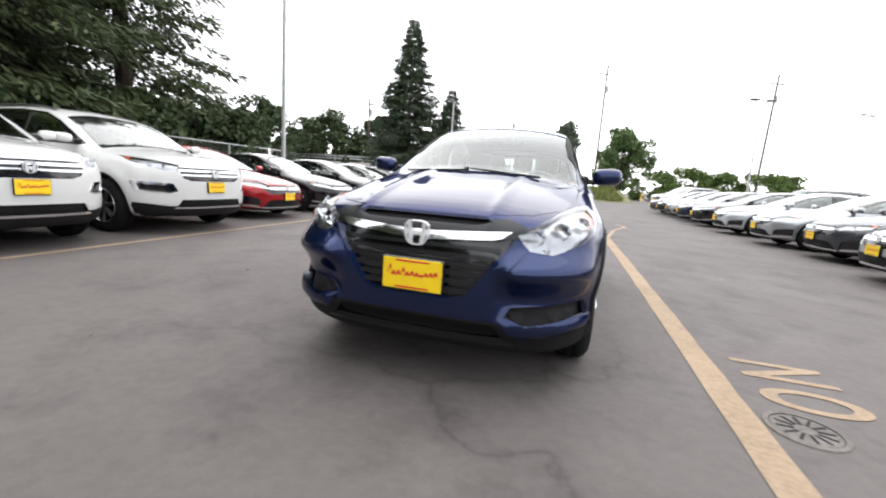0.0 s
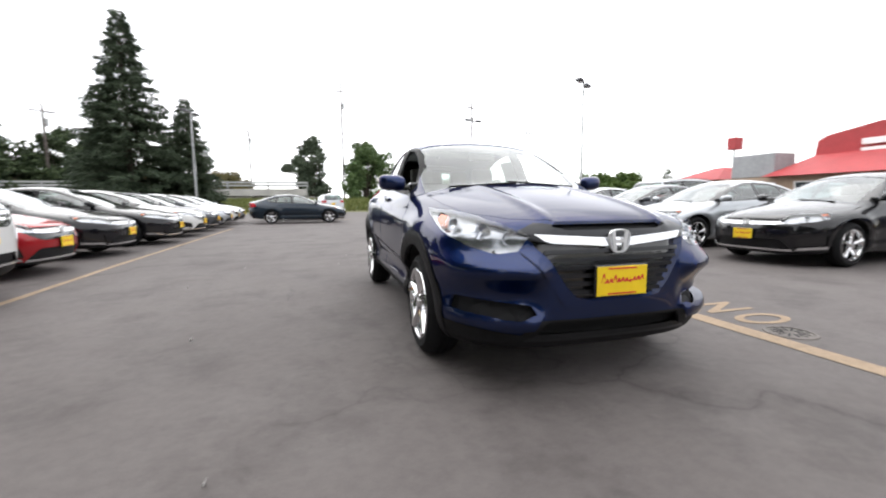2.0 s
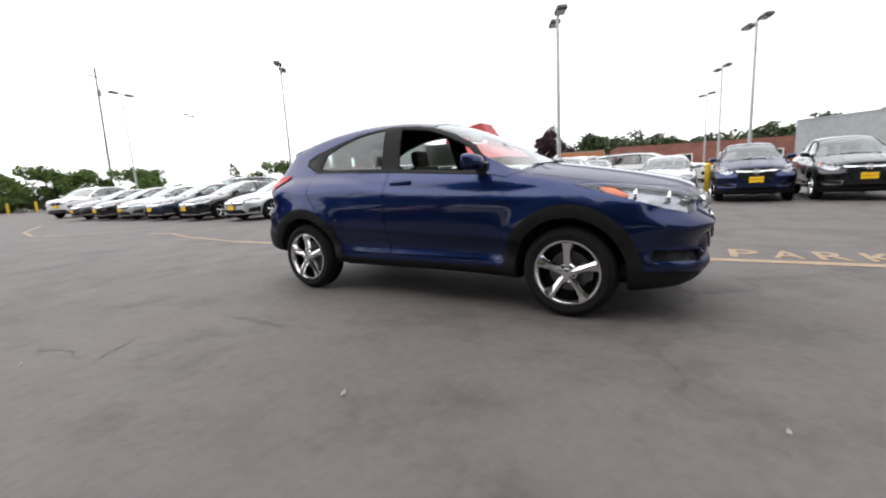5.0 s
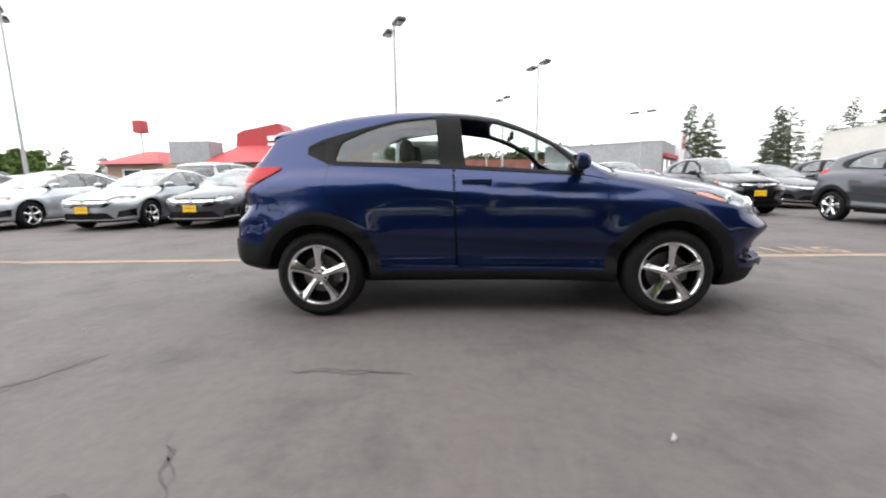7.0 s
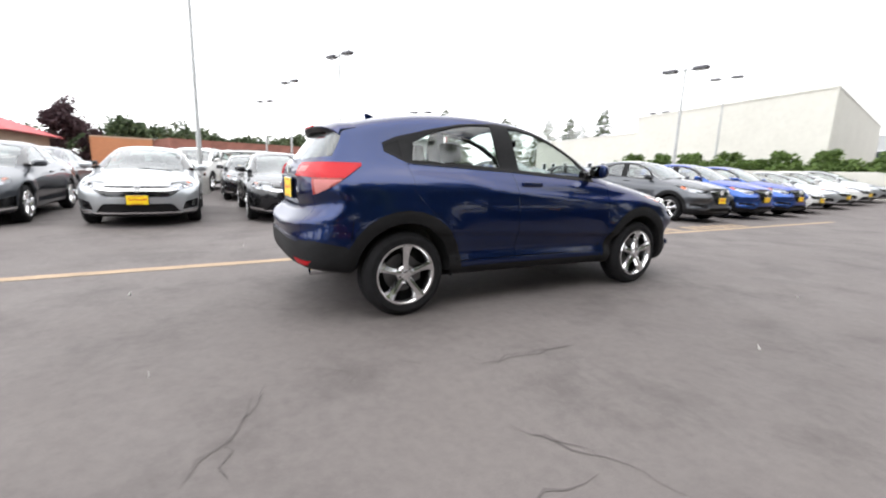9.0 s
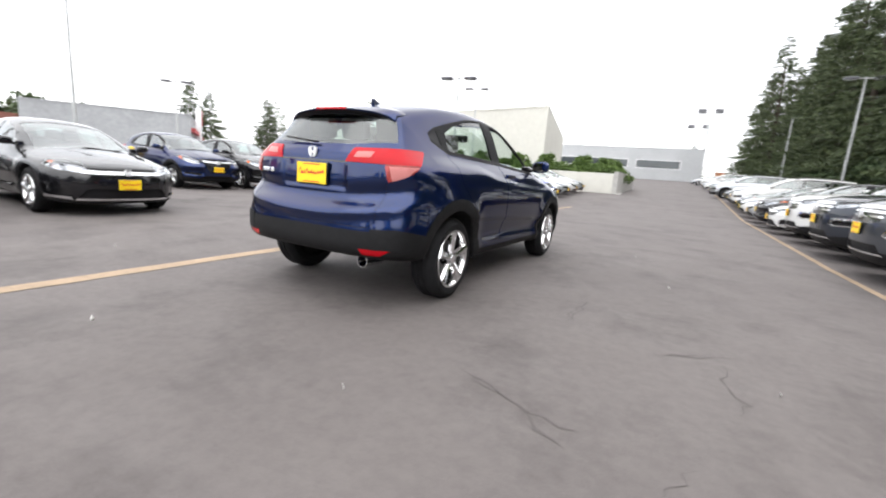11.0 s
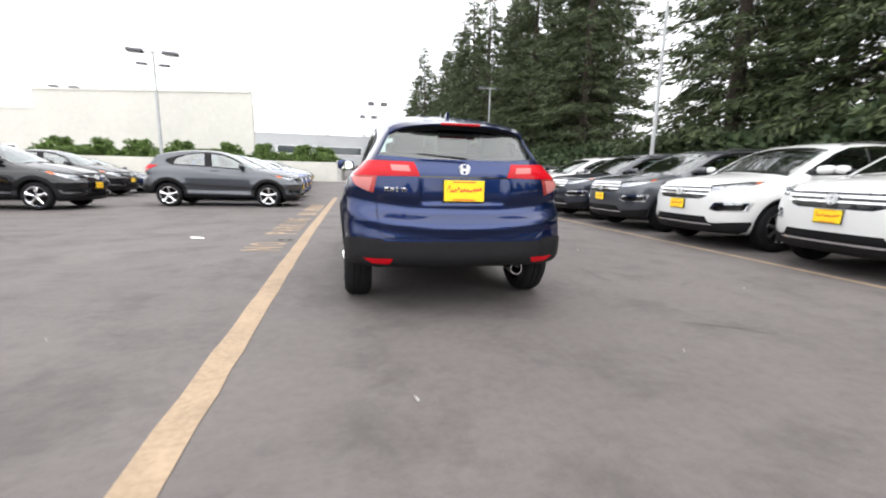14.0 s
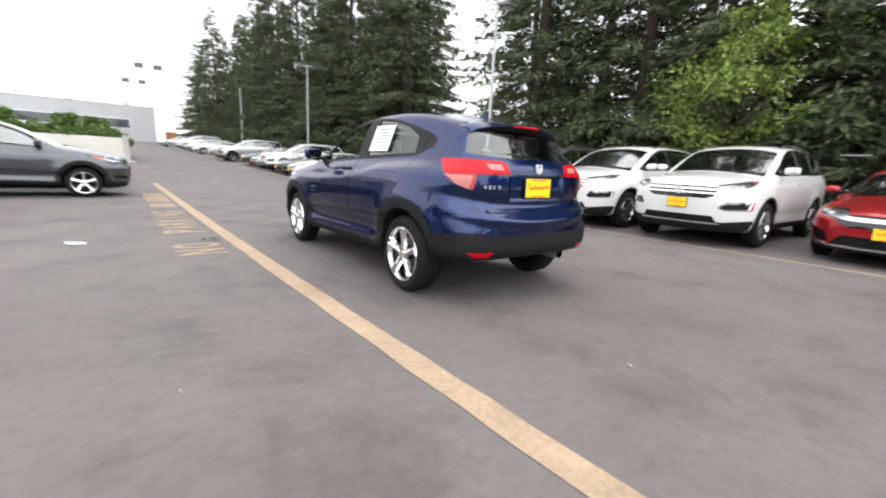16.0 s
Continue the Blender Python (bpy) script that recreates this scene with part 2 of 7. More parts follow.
def asphalt_mat():
    m = mat("asphalt", (0.1, 0.1, 0.1), 0.85)
    n, l = m.node_tree.nodes, m.node_tree.links
    p = n["Principled BSDF"]
    co = n.new("ShaderNodeTexCoord")

    def tex(kind, scale, detail=5.0, rough=0.6):
        t = n.new("ShaderNodeTexNoise")
        t.inputs["Scale"].default_value, t.inputs["Detail"].default_value, t.inputs["Roughness"].default_value = scale, detail, rough
        l.new(co.outputs["Object"], t.inputs["Vector"])
        return t.outputs["Fac"]

    def ramp(src, stops):
        r = n.new("ShaderNodeValToRGB")
        e = r.color_ramp.elements
        while len(e) < len(stops):
            e.new(0.5)
        for el, (pos, c) in zip(e, stops):
            el.position, el.color = pos, (*c, 1)
        l.new(src, r.inputs["Fac"])
        return r.outputs["Color"]

    def mult(a, b, fac=1.0):
        x = n.new("ShaderNodeMixRGB")
        x.blend_type = "MULTIPLY"
        x.inputs["Fac"].default_value = fac
        l.new(a, x.inputs["Color1"])
        l.new(b, x.inputs["Color2"])
        return x.outputs["Color"]

    base = ramp(tex("n", 0.35, 6, 0.65), [(0.30, (0.091, 0.079, 0.0765)), (0.50, (0.105, 0.092, 0.089)), (0.72, (0.121, 0.107, 0.103))])
    stain = ramp(tex("n", 1.1, 7, 0.7), [(0.36, (0.72, 0.71, 0.71)), (0.50, (1, 1, 1)), (0.75, (1.04, 1.04, 1.03))])
    grain = ramp(tex("n", 160, 3, 0.8), [(0.25, (0.62, 0.62, 0.62)), (0.5, (1, 1, 1)), (0.78, (1.35, 1.34, 1.32))])
    mid = ramp(tex("n", 14, 5, 0.7), [(0.3, (0.86, 0.86, 0.86)), (0.6, (1.06, 1.06, 1.06))])
    # cracks: a warped cell pattern, broken up by a slow noise
    warp = n.new("ShaderNodeTexNoise")
    warp.inputs["Scale"].default_value, warp.inputs["Detail"].default_value = 0.9, 6
    l.new(co.outputs["Object"], warp.inputs["Vector"])
    addv, scl = n.new("ShaderNodeVectorMath"), n.new("ShaderNodeVectorMath")
    scl.operation = "SCALE"
    scl.inputs["Scale"].default_value = 2.2
    l.new(warp.outputs["Color"], scl.inputs[0])
    l.new(co.outputs["Object"], addv.inputs[0])
    l.new(scl.outputs["Vector"], addv.inputs[1])
    vor = n.new("ShaderNodeTexVoronoi")
    vor.feature = "DISTANCE_TO_EDGE"
    vor.inputs["Scale"].default_value = 0.26
    l.new(addv.outputs["Vector"], vor.inputs["Vector"])
    crack = ramp(vor.outputs["Distance"], [(0.0, (0.60, 0.59, 0.59)), (0.006, (0.84, 0.83, 0.83)), (0.03, (1, 1, 1))])
    where = n.new("ShaderNodeMapRange")
    where.inputs["From Min"].default_value, where.inputs["From Max"].default_value = 0.50, 0.64
    l.new(tex("n", 0.22, 3, 0.5), where.inputs["Value"])
    cm = n.new("ShaderNodeMixRGB")
    cm.blend_type = "MULTIPLY"
    l.new(where.outputs["Result"], cm.inputs["Fac"])
    col = mult(mult(mult(base, stain), grain, 0.45), mid)
    l.new(col, cm.inputs["Color1"])
    l.new(crack, cm.inputs["Color2"])
    l.new(cm.outputs["Color"], p.inputs["Base Color"])
    bump = n.new("ShaderNodeBump")
    bump.inputs["Strength"].default_value, bump.inputs["Distance"].default_value = 0.25, 0.004
    l.new(tex("n", 220, 3, 0.7), bump.inputs["Height"])
    l.new(bump.outputs["Normal"], p.inputs["Normal"])
    rr = n.new("ShaderNodeMapRange")
    rr.inputs["To Min"].default_value, rr.inputs["To Max"].default_value = 0.65, 0.95
    l.new(tex("n", 2.0, 5, 0.6), rr.inputs["Value"])
    l.new(rr.outputs["Result"], p.inputs["Roughness"])
    return m


M["asphalt"] = asphalt_mat()


# ---- tools for meshes ----
def mesh_ob(name, verts, faces, material, parent=None, label="", smooth=False, normals=None):
    me = bpy.data.meshes.new(name)
    me.from_pydata([tuple(v) for v in verts], [], [tuple(f) for f in faces])
    if material:
        me.materials.append(material)
    if smooth or normals is not None:
        me.shade_smooth()
    if normals is not None:
        me.normals_split_custom_set_from_vertices([tuple(v) for v in normals])
    ob = new(name, me)
    if parent:
        ob.parent = parent
    if label:
        ob["label"] = label
    return ob


def part(name, bm, material, parent, label="", smooth=False, at=None):
    """Links a bmesh as one mesh object under a thing or a part."""
    me = bpy.data.meshes.new(name)
    bmesh.ops.recalc_face_normals(bm, faces=bm.faces)
    bm.to_mesh(me)
    bm.free()
    me.materials.append(material)
    if smooth:
        me.shade_smooth()
        me.set_sharp_from_angle(angle=radians(40))
    ob = new(name, me)
    if parent:
        ob.parent = parent
    if at is not None:
        ob.matrix_basis = at
    if label:
        ob["label"] = label
    return ob


def empty(name, label, category, group="", at=None, kind=""):
    ob = new(name)
    ob.empty_display_size = 0.3
    if at is not None:
        ob.matrix_basis = at
    return tagged(ob, label, category, group, kind)


def box(bm, x0, x1, y0, y1, z0, z1, bevel=0.0, m=None, seg=1):
    """Adds a box, with rounded edges if asked."""
    made = bmesh.ops.create_cube(bm, size=1.0, matrix=Matrix.Translation(((x0 + x1) / 2, (y0 + y1) / 2, (z0 + z1) / 2)) @ Matrix.Diagonal((x1 - x0, y1 - y0, z1 - z0, 1)))
    vs = made["verts"]
    if bevel:
        es = list({e for v in vs for e in v.link_edges})
        r = bmesh.ops.bevel(bm, geom=es, offset=bevel, segments=seg, affect="EDGES", profile=0.6)
        vs = list({v for f in r["faces"] for v in f.verts} | {v for v in vs if v.is_valid})
    if m is not None:
        bmesh.ops.transform(bm, matrix=m, verts=[v for v in vs if v.is_valid])
    return bm


def tube(bm, a, b, r0, r1=None, n=10, cap=True):
    """Adds a round bar from a to b."""
    a, b = Vector(a), Vector(b)
    r1 = r0 if r1 is None else r1
    d = b - a
    m = Matrix.Translation((a + b) / 2) @ d.to_track_quat("Z", "Y").to_matrix().to_4x4()
    bmesh.ops.create_cone(bm, cap_ends=cap, segments=n, radius1=r0, radius2=r1, depth=d.length, matrix=m)
    return bm


def lathe(bm, prof, n=40, m=None, closed=False):
    """Turns a profile of (radius, x) about the x axis."""
    rows = []
    for r, x in prof:
        rows.append([bm.verts.new((x, r * math.cos(2 * math.pi * i / n), r * math.sin(2 * math.pi * i / n))) for i in range(n)])
    pairs = list(zip(rows, rows[1:])) + ([(rows[-1], rows[0])] if closed else [])
    for a, b in pairs:
        for i in range(n):
            bm.faces.new((a[i], a[(i + 1) % n], b[(i + 1) % n], b[i]))
    if m is not None:
        bmesh.ops.transform(bm, matrix=m, verts=[v for row in rows for v in row])
    return bm


def prism(bm, pts, depth, m, top_scale=1.0):
    """Adds a flat outline of (u, v) pulled up by depth along w; m lays u, v, w into the world."""
    c = Vector((sum(p[0] for p in pts) / len(pts), sum(p[1] for p in pts) / len(pts), 0))
    lo = [bm.verts.new(m @ Vector((u, v, 0))) for u, v in pts]
    hi = [bm.verts.new(m @ Vector((c.x + (u - c.x) * top_scale, c.y + (v - c.y) * top_scale, depth))) for u, v in pts]
    n = len(pts)
    bm.faces.new(hi)
    bm.faces.new(lo[::-1])
    for i in range(n):
        bm.faces.new((lo[i], lo[(i + 1) % n], hi[(i + 1) % n], hi[i]))
    return bm


def sstep(x, a, b):
    t = np.clip((x - a) / (b - a), 0, 1)
    return t * t * (3 - 2 * t)


def rounded(pts, times=2):
    """Chaikin's corner cutting of a closed outline."""
    p = np.array(pts, float)
    for _ in range(times):
        q = np.roll(p, -1, axis=0)
        p = np.stack([0.78 * p + 0.22 * q, 0.22 * p + 0.78 * q], 1).reshape(-1, 2)
    return p


def outline_field(poly, lo, hi, step):
    """The signed distance to a closed outline, on a fine grid, as a function."""
    us, vs = np.arange(lo[0], hi[0] + step, step), np.arange(lo[1], hi[1] + step, step)
    U, V = np.meshgrid(us, vs, indexing="ij")
    best = np.full(U.shape, 1e9)
    inside = np.zeros(U.shape, bool)
    for (ax, ay), (bx, by) in zip(poly, np.roll(poly, -1, axis=0)):
        dx, dy = bx - ax, by - ay
        t = np.clip(((U - ax) * dx + (V - ay) * dy) / (dx * dx + dy * dy + 1e-12), 0, 1)
        best = np.minimum(best, (U - ax - t * dx) ** 2 + (V - ay - t * dy) ** 2)
        if ay != by:
            inside ^= ((ay > V) != (by > V)) & (U < (bx - ax) * (V - ay) / (by - ay) + ax)
    field = np.where(inside, -1, 1) * np.sqrt(best)

    def at(u, v):
        fu, fv = np.clip((u - us[0]) / step, 0, len(us) - 1.001), np.clip((v - vs[0]) / step, 0, len(vs) - 1.001)
        i, j = fu.astype(int), fv.astype(int)
        a, b = fu - i, fv - j
        return field[i, j] * (1 - a) * (1 - b) + field[i + 1, j] * a * (1 - b) + field[i, j + 1] * (1 - a) * b + field[i + 1, j + 1] * a * b

    return at


def skin(F, lo, hi, h):
    """The surface F = 0 as quads, with its normals."""
    ax = [np.arange(lo[k], hi[k] + h, h) for k in range(3)]
    X, Y, Z = np.meshgrid(*ax, indexing="ij")
    V = F(X, Y, Z)
    S = V < 0
    n = [len(a) - 1 for a in ax]
    cor = [(i, j, k) for i in (0, 1) for j in (0, 1) for k in (0, 1)]
    part_of = lambda A, c: A[c[0]:c[0] + n[0], c[1]:c[1] + n[1], c[2]:c[2] + n[2]]
    cnt = sum(part_of(S, c).astype(int) for c in cor)
    act = (cnt > 0) & (cnt < 8)
    ids = np.full(act.shape, -1)
    ids[act] = np.arange(act.sum())
    base = np.argwhere(act)
    acc, num = np.zeros((len(base), 3)), np.zeros(len(base))
    for c in cor:
        for k in range(3):
            if c[k]:
                continue
            d = list(c)
            d[k] = 1
            va, vb = part_of(V, c)[act], part_of(V, d)[act]
            cross = (va < 0) != (vb < 0)
            t = np.where(cross, va / np.where(cross, va - vb, 1), 0)
            p = base + np.array(c, float)
            p[:, k] += t
            acc += p * cross[:, None]
            num += cross
    P = np.array(lo) + h * acc / num[:, None]
    e = 1e-3

    def grad(P):
        g = np.zeros_like(P)
        for k in range(3):
            d = np.zeros(3)
            d[k] = e
            g[:, k] = (F(*(P + d).T) - F(*(P - d).T)) / (2 * e)
        return g

    for _ in range(3):
        g = grad(P)
        f = F(*P.T)
        stp = (f / np.maximum((g * g).sum(1), 0.05))[:, None] * g
        ln = np.linalg.norm(stp, axis=1, keepdims=True)
        P = P - stp * np.minimum(1, 0.5 * h / np.maximum(ln, 1e-9))
    g = grad(P)
    N = g / np.maximum(np.linalg.norm(g, axis=1, keepdims=True), 1e-9)
    quads = []
    for k in range(3):
        i, j = (k + 1) % 3, (k + 2) % 3
        sl = [slice(None)] * 3
        sl2 = [slice(None)] * 3
        sl[k], sl2[k] = slice(0, -1), slice(1, None)
        A, B = S[tuple(sl)], S[tuple(sl2)]
        for sign, mask in ((1, A & ~B), (-1, ~A & B)):
            q = np.argwhere(mask)
            q = q[(q[:, i] > 0) & (q[:, j] > 0) & (q[:, i] < n[i]) & (q[:, j] < n[j])]
            if not len(q):
                continue
            def idx(di, dj):
                r = q.copy()
                r[:, i] -= di
                r[:, j] -= dj
                return ids[r[:, 0], r[:, 1], r[:, 2]]
            ring = np.stack([idx(1, 1), idx(0, 1), idx(0, 0), idx(1, 0)], 1)
            quads.append(ring if sign > 0 else ring[:, ::-1])
    return P, N, np.concatenate(quads)


def in_poly(u, v, poly):
    hit = False
    for (ax, ay), (bx, by) in zip(poly, poly[1:] + poly[:1]):
        if (ay > v) != (by > v) and u < (bx - ax) * (v - ay) / (by - ay) + ax:
            hit = not hit
    return hit


# outlines are drawn as seen along x, y, z, or across a front corner (p: right, m: left)
AXES = {"x": ((0, 1, 0), (0, 0, 1)), "y": ((1, 0, 0), (0, 0, 1)), "z": ((1, 0, 0), (0, 1, 0)), "p": ((-0.7071, 0.7071, 0), (0, 0, 1)), "m": ((0.7071, 0.7071, 0), (0, 0, 1))}


class Shell:
    """A body skin that is cut along outlines into panels."""

    def __init__(self, F, lo, hi, h):
        P, N, Q = skin(F, lo, hi, h)
        self.h, self.bm = h, bmesh.new()
        self.nl = self.bm.verts.layers.float_vector.new("nrm")
        self.il = self.bm.faces.layers.int.new("panel")
        vs = []
        for p, q in zip(P, N):
            v = self.bm.verts.new(p)
            v[self.nl] = Vector(q)
            vs.append(v)
        for q in Q:
            if len(set(q)) == 4:
                self.bm.faces.new([vs[i] for i in q])
        self.bm.normal_update()
        self.names = ["body"]

    def cut(self, name, axis, poly, test=None):
        """Marks the skin inside an outline, seen along an axis, as the panel name."""
        eu, ev = (Vector(a) for a in AXES[axis])
        poly = [tuple(p) for p in poly]
        lo = (min(p[0] for p in poly) - 1.5 * self.h, min(p[1] for p in poly) - 1.5 * self.h)
        hi = (max(p[0] for p in poly) + 1.5 * self.h, max(p[1] for p in poly) + 1.5 * self.h)
        some = []
        for f in self.bm.faces:
            c = f.calc_center_median()
            if lo[0] < c.dot(eu) < hi[0] and lo[1] < c.dot(ev) < hi[1] and (test is None or test(c, f.normal)):
                some.append(f)
        geom = list({v for f in some for v in f.verts}) + list({e for f in some for e in f.edges}) + some
        for a, b in zip(poly, poly[1:] + poly[:1]):
            no = eu * (b[1] - a[1]) + ev * (a[0] - b[0])
            if no.length < 1e-6:
                continue
            geom = bmesh.ops.bisect_plane(self.bm, geom=geom, dist=1e-5, plane_co=eu * a[0] + ev * a[1], plane_no=no)["geom"]
        if name not in self.names:
            self.names.append(name)
        k = self.names.index(name)
        for f in geom:
            if isinstance(f, bmesh.types.BMFace) and f.is_valid:
                c = f.calc_center_median()
                if in_poly(c.dot(eu), c.dot(ev), poly):
                    f.normal_update()
                    f[self.il] = k

    def seam(self, axis, pts, width, test=None, name="gap"):
        """A thin open joint along a line of points."""
        for a, b in zip(pts, pts[1:]):
            d = Vector((b[0] - a[0], b[1] - a[1]))
            if d.length < 1e-6:
                continue
            d.normalize()
            q = Vector((-d.y, d.x)) * width / 2
            e = d * width * 0.4
            self.cut(name, axis, [(a[0] - e.x + q.x, a[1] - e.y + q.y), (b[0] + e.x + q.x, b[1] + e.y + q.y), (b[0] + e.x - q.x, b[1] + e.y - q.y), (a[0] - e.x - q.x, a[1] - e.y - q.y)], test)

    def panel(self, name, material, parent, obname=None, push=0.0, skirt=0.0, side=0, label=""):
        """The marked skin as an object; side: -1 or 1 for one half alone."""
        if name not in self.names:
            return None
        k = self.names.index(name)
        ids, verts, norms, faces, edges = {}, [], [], [], {}
        for f in self.bm.faces:
            if f[self.il] != k or (side and f.calc_center_median().x * side < 0):
                continue
            ring = []
            for v in f.verts:
                if v.index not in ids:
                    ids[v.index] = len(verts)
                    n = v[self.nl].normalized()
                    verts.append(v.co + n * push)
                    norms.append(n)
                ring.append(ids[v.index])
            faces.append(ring)
            for a, b in zip(ring, ring[1:] + ring[:1]):
                key = (min(a, b), max(a, b))
                edges[key] = None if key in edges else (a, b)
        if not faces:
            return None
        if skirt:
            down = {}
            for e in edges.values():
                if e is None:
                    continue
                for a in e:
                    if a not in down:
                        down[a] = len(verts)
                        verts.append(verts[a] - norms[a] * skirt)
                        norms.append(norms[a])
                faces.append([e[1], e[0], down[e[0]], down[e[1]]])
        return mesh_ob(obname or name, verts, faces, material, parent, label, True, norms)

    def done(self):
        self.bm.verts.index_update()


# ---- cars: y ahead, x to the right, the origin on the ground between the axles ----
def body_field(sp):
    outline = rounded(sp["profile"], 2)
    side = outline_field(outline, (outline[:, 0].min() - 0.3, -0.1), (outline[:, 0].max() + 0.3, outline[:, 1].max() + 0.3), 0.012)
    wz, ww = zip(*sp["width"])
    py, pm = zip(*sp["plan"])
    zs = np.linspace(0, 2.2, 221)
    table = np.interp(zs, wz, ww)
    for _ in range(6):
        table = np.convolve(np.pad(table, 2, "edge"), [0.1, 0.2, 0.4, 0.2, 0.1], "valid")
    ys = np.linspace(-3, 3, 601)
    ptab = np.interp(ys, py, pm)
    for _ in range(30):
        ptab = np.convolve(np.pad(ptab, 2, "edge"), [0.1, 0.2, 0.4, 0.2, 0.1], "valid")
    hw, (fa, fp), (ra, rp) = max(ww), sp["nose"], sp["tail"]
    front, rear = sp["front"], sp["rear"]
    cr = np.array(sp["crease"])

    def F(x, y, z):
        ax = np.abs(x)
        wf, wr = sstep(y, front - 1.9, front - 0.35), sstep(-y, rear - 1.3, rear - 0.25)
        yy = y + (wf * fa * (ax / hw) ** fp + 0.05 * sstep(y, -0.3, 0.5) * ax ** 2) - wr * ra * (ax / hw) ** rp
        zz = z + sp["crown"] * sstep(z, 0.55, 0.95) * ax ** 2
        if "fascia" in sp:
            out = sstep(ax, 0.36, 0.50)
            yy = yy + wf * out * (0.036 * np.exp(-((z - 0.50) / 0.06) ** 2) - 0.066 * np.exp(-((z - 0.645) / 0.060) ** 2) + 0.026 * np.exp(-((z - 0.765) / 0.05) ** 2) - 0.026 * np.exp(-((z - 0.385) / 0.04) ** 2))
            zw = z + 0.06 * (ax / 0.7) ** 2 * (-1)
            yy = yy + wr * (0.030 * np.exp(-((zw - 0.675) / 0.045) ** 2) - 0.030 * np.exp(-((zw - 0.79) / 0.06) ** 2))
            yy = yy - wr * 0.022 * sstep(0.345 - ax, 0.0, 0.05) * sstep(z, 0.83, 0.87) * (1 - sstep(z, 1.01, 1.03))
            zz = zz - 0.014 * np.exp(-((ax - 0.34) / 0.035) ** 2) * sstep(y, 0.9, 1.15) * sstep(z, 0.8, 0.9)
        w = np.interp(z, zs, table) * np.interp(y, ys, ptab)
        w = w * (1 - sp["boat"] * sstep(-y, 0.4, rear) * sstep(z, sp["belt"] - 0.1, sp["belt"] + 0.3))
        zc = np.interp(y, cr[:, 0], cr[:, 1])
        mid = sstep(y, -sp["axle"] - 0.5, -sp["axle"] + 0.3) * (1 - sstep(y, sp["axle"] - 0.3, sp["axle"] + 0.4))
        w = w - sp.get("ridge", 0.016) * sstep(z, zc - 0.03, zc + 0.055) * (0.3 + 0.7 * mid)
        w = w - 0.026 * np.exp(-((z - sp["scoop"]) / 0.08) ** 2) * mid
        if "fascia" in sp:
            zl = 0.60 - 0.05 * y
            w = w - 0.020 * sstep(zl - z, -0.012, 0.045) * (1 - sstep(zl - z, 0.10, 0.24)) * mid
        for ya in (sp["axle"], -sp["axle"]):
            r = np.hypot(y - ya, z - sp["wheel"])
            w = w + 0.022 * np.exp(-((r - sp["arch"] - 0.06) / 0.10) ** 2)
        d = ax - w
        k = sp.get("round", 0.085)
        return 0.5 * (side(yy, zz) + d + np.sqrt((side(yy, zz) - d) ** 2 + k * k))

    return F


def first_cross(vals, along):
    k = np.nonzero(np.diff(np.sign(vals)))[0]
    return float(along[k[-1]]) if len(k) else float(along[0])


def top_z(F, x, y):
    z = np.linspace(0.6, 2.0, 700)
    return first_cross(F(np.full(700, x), np.full(700, y), z), z)


def end_y(F, x, z, s):
    y = np.linspace(0.8, 2.8, 800)
    return s * first_cross(F(np.full(800, x), s * y, np.full(800, z)), y)


def side_x(F, y, z):
    x = np.linspace(0.3, 1.2, 500)
    return first_cross(F(x, np.full(500, y), np.full(500, z)), x)


FIELDS = {}


def ring_poly(cy, cz, r, n=28, a0=0.0, a1=2 * math.pi):
    return [(cy + r * math.cos(a0 + (a1 - a0) * i / n), cz + r * math.sin(a0 + (a1 - a0) * i / n)) for i in range(n)]


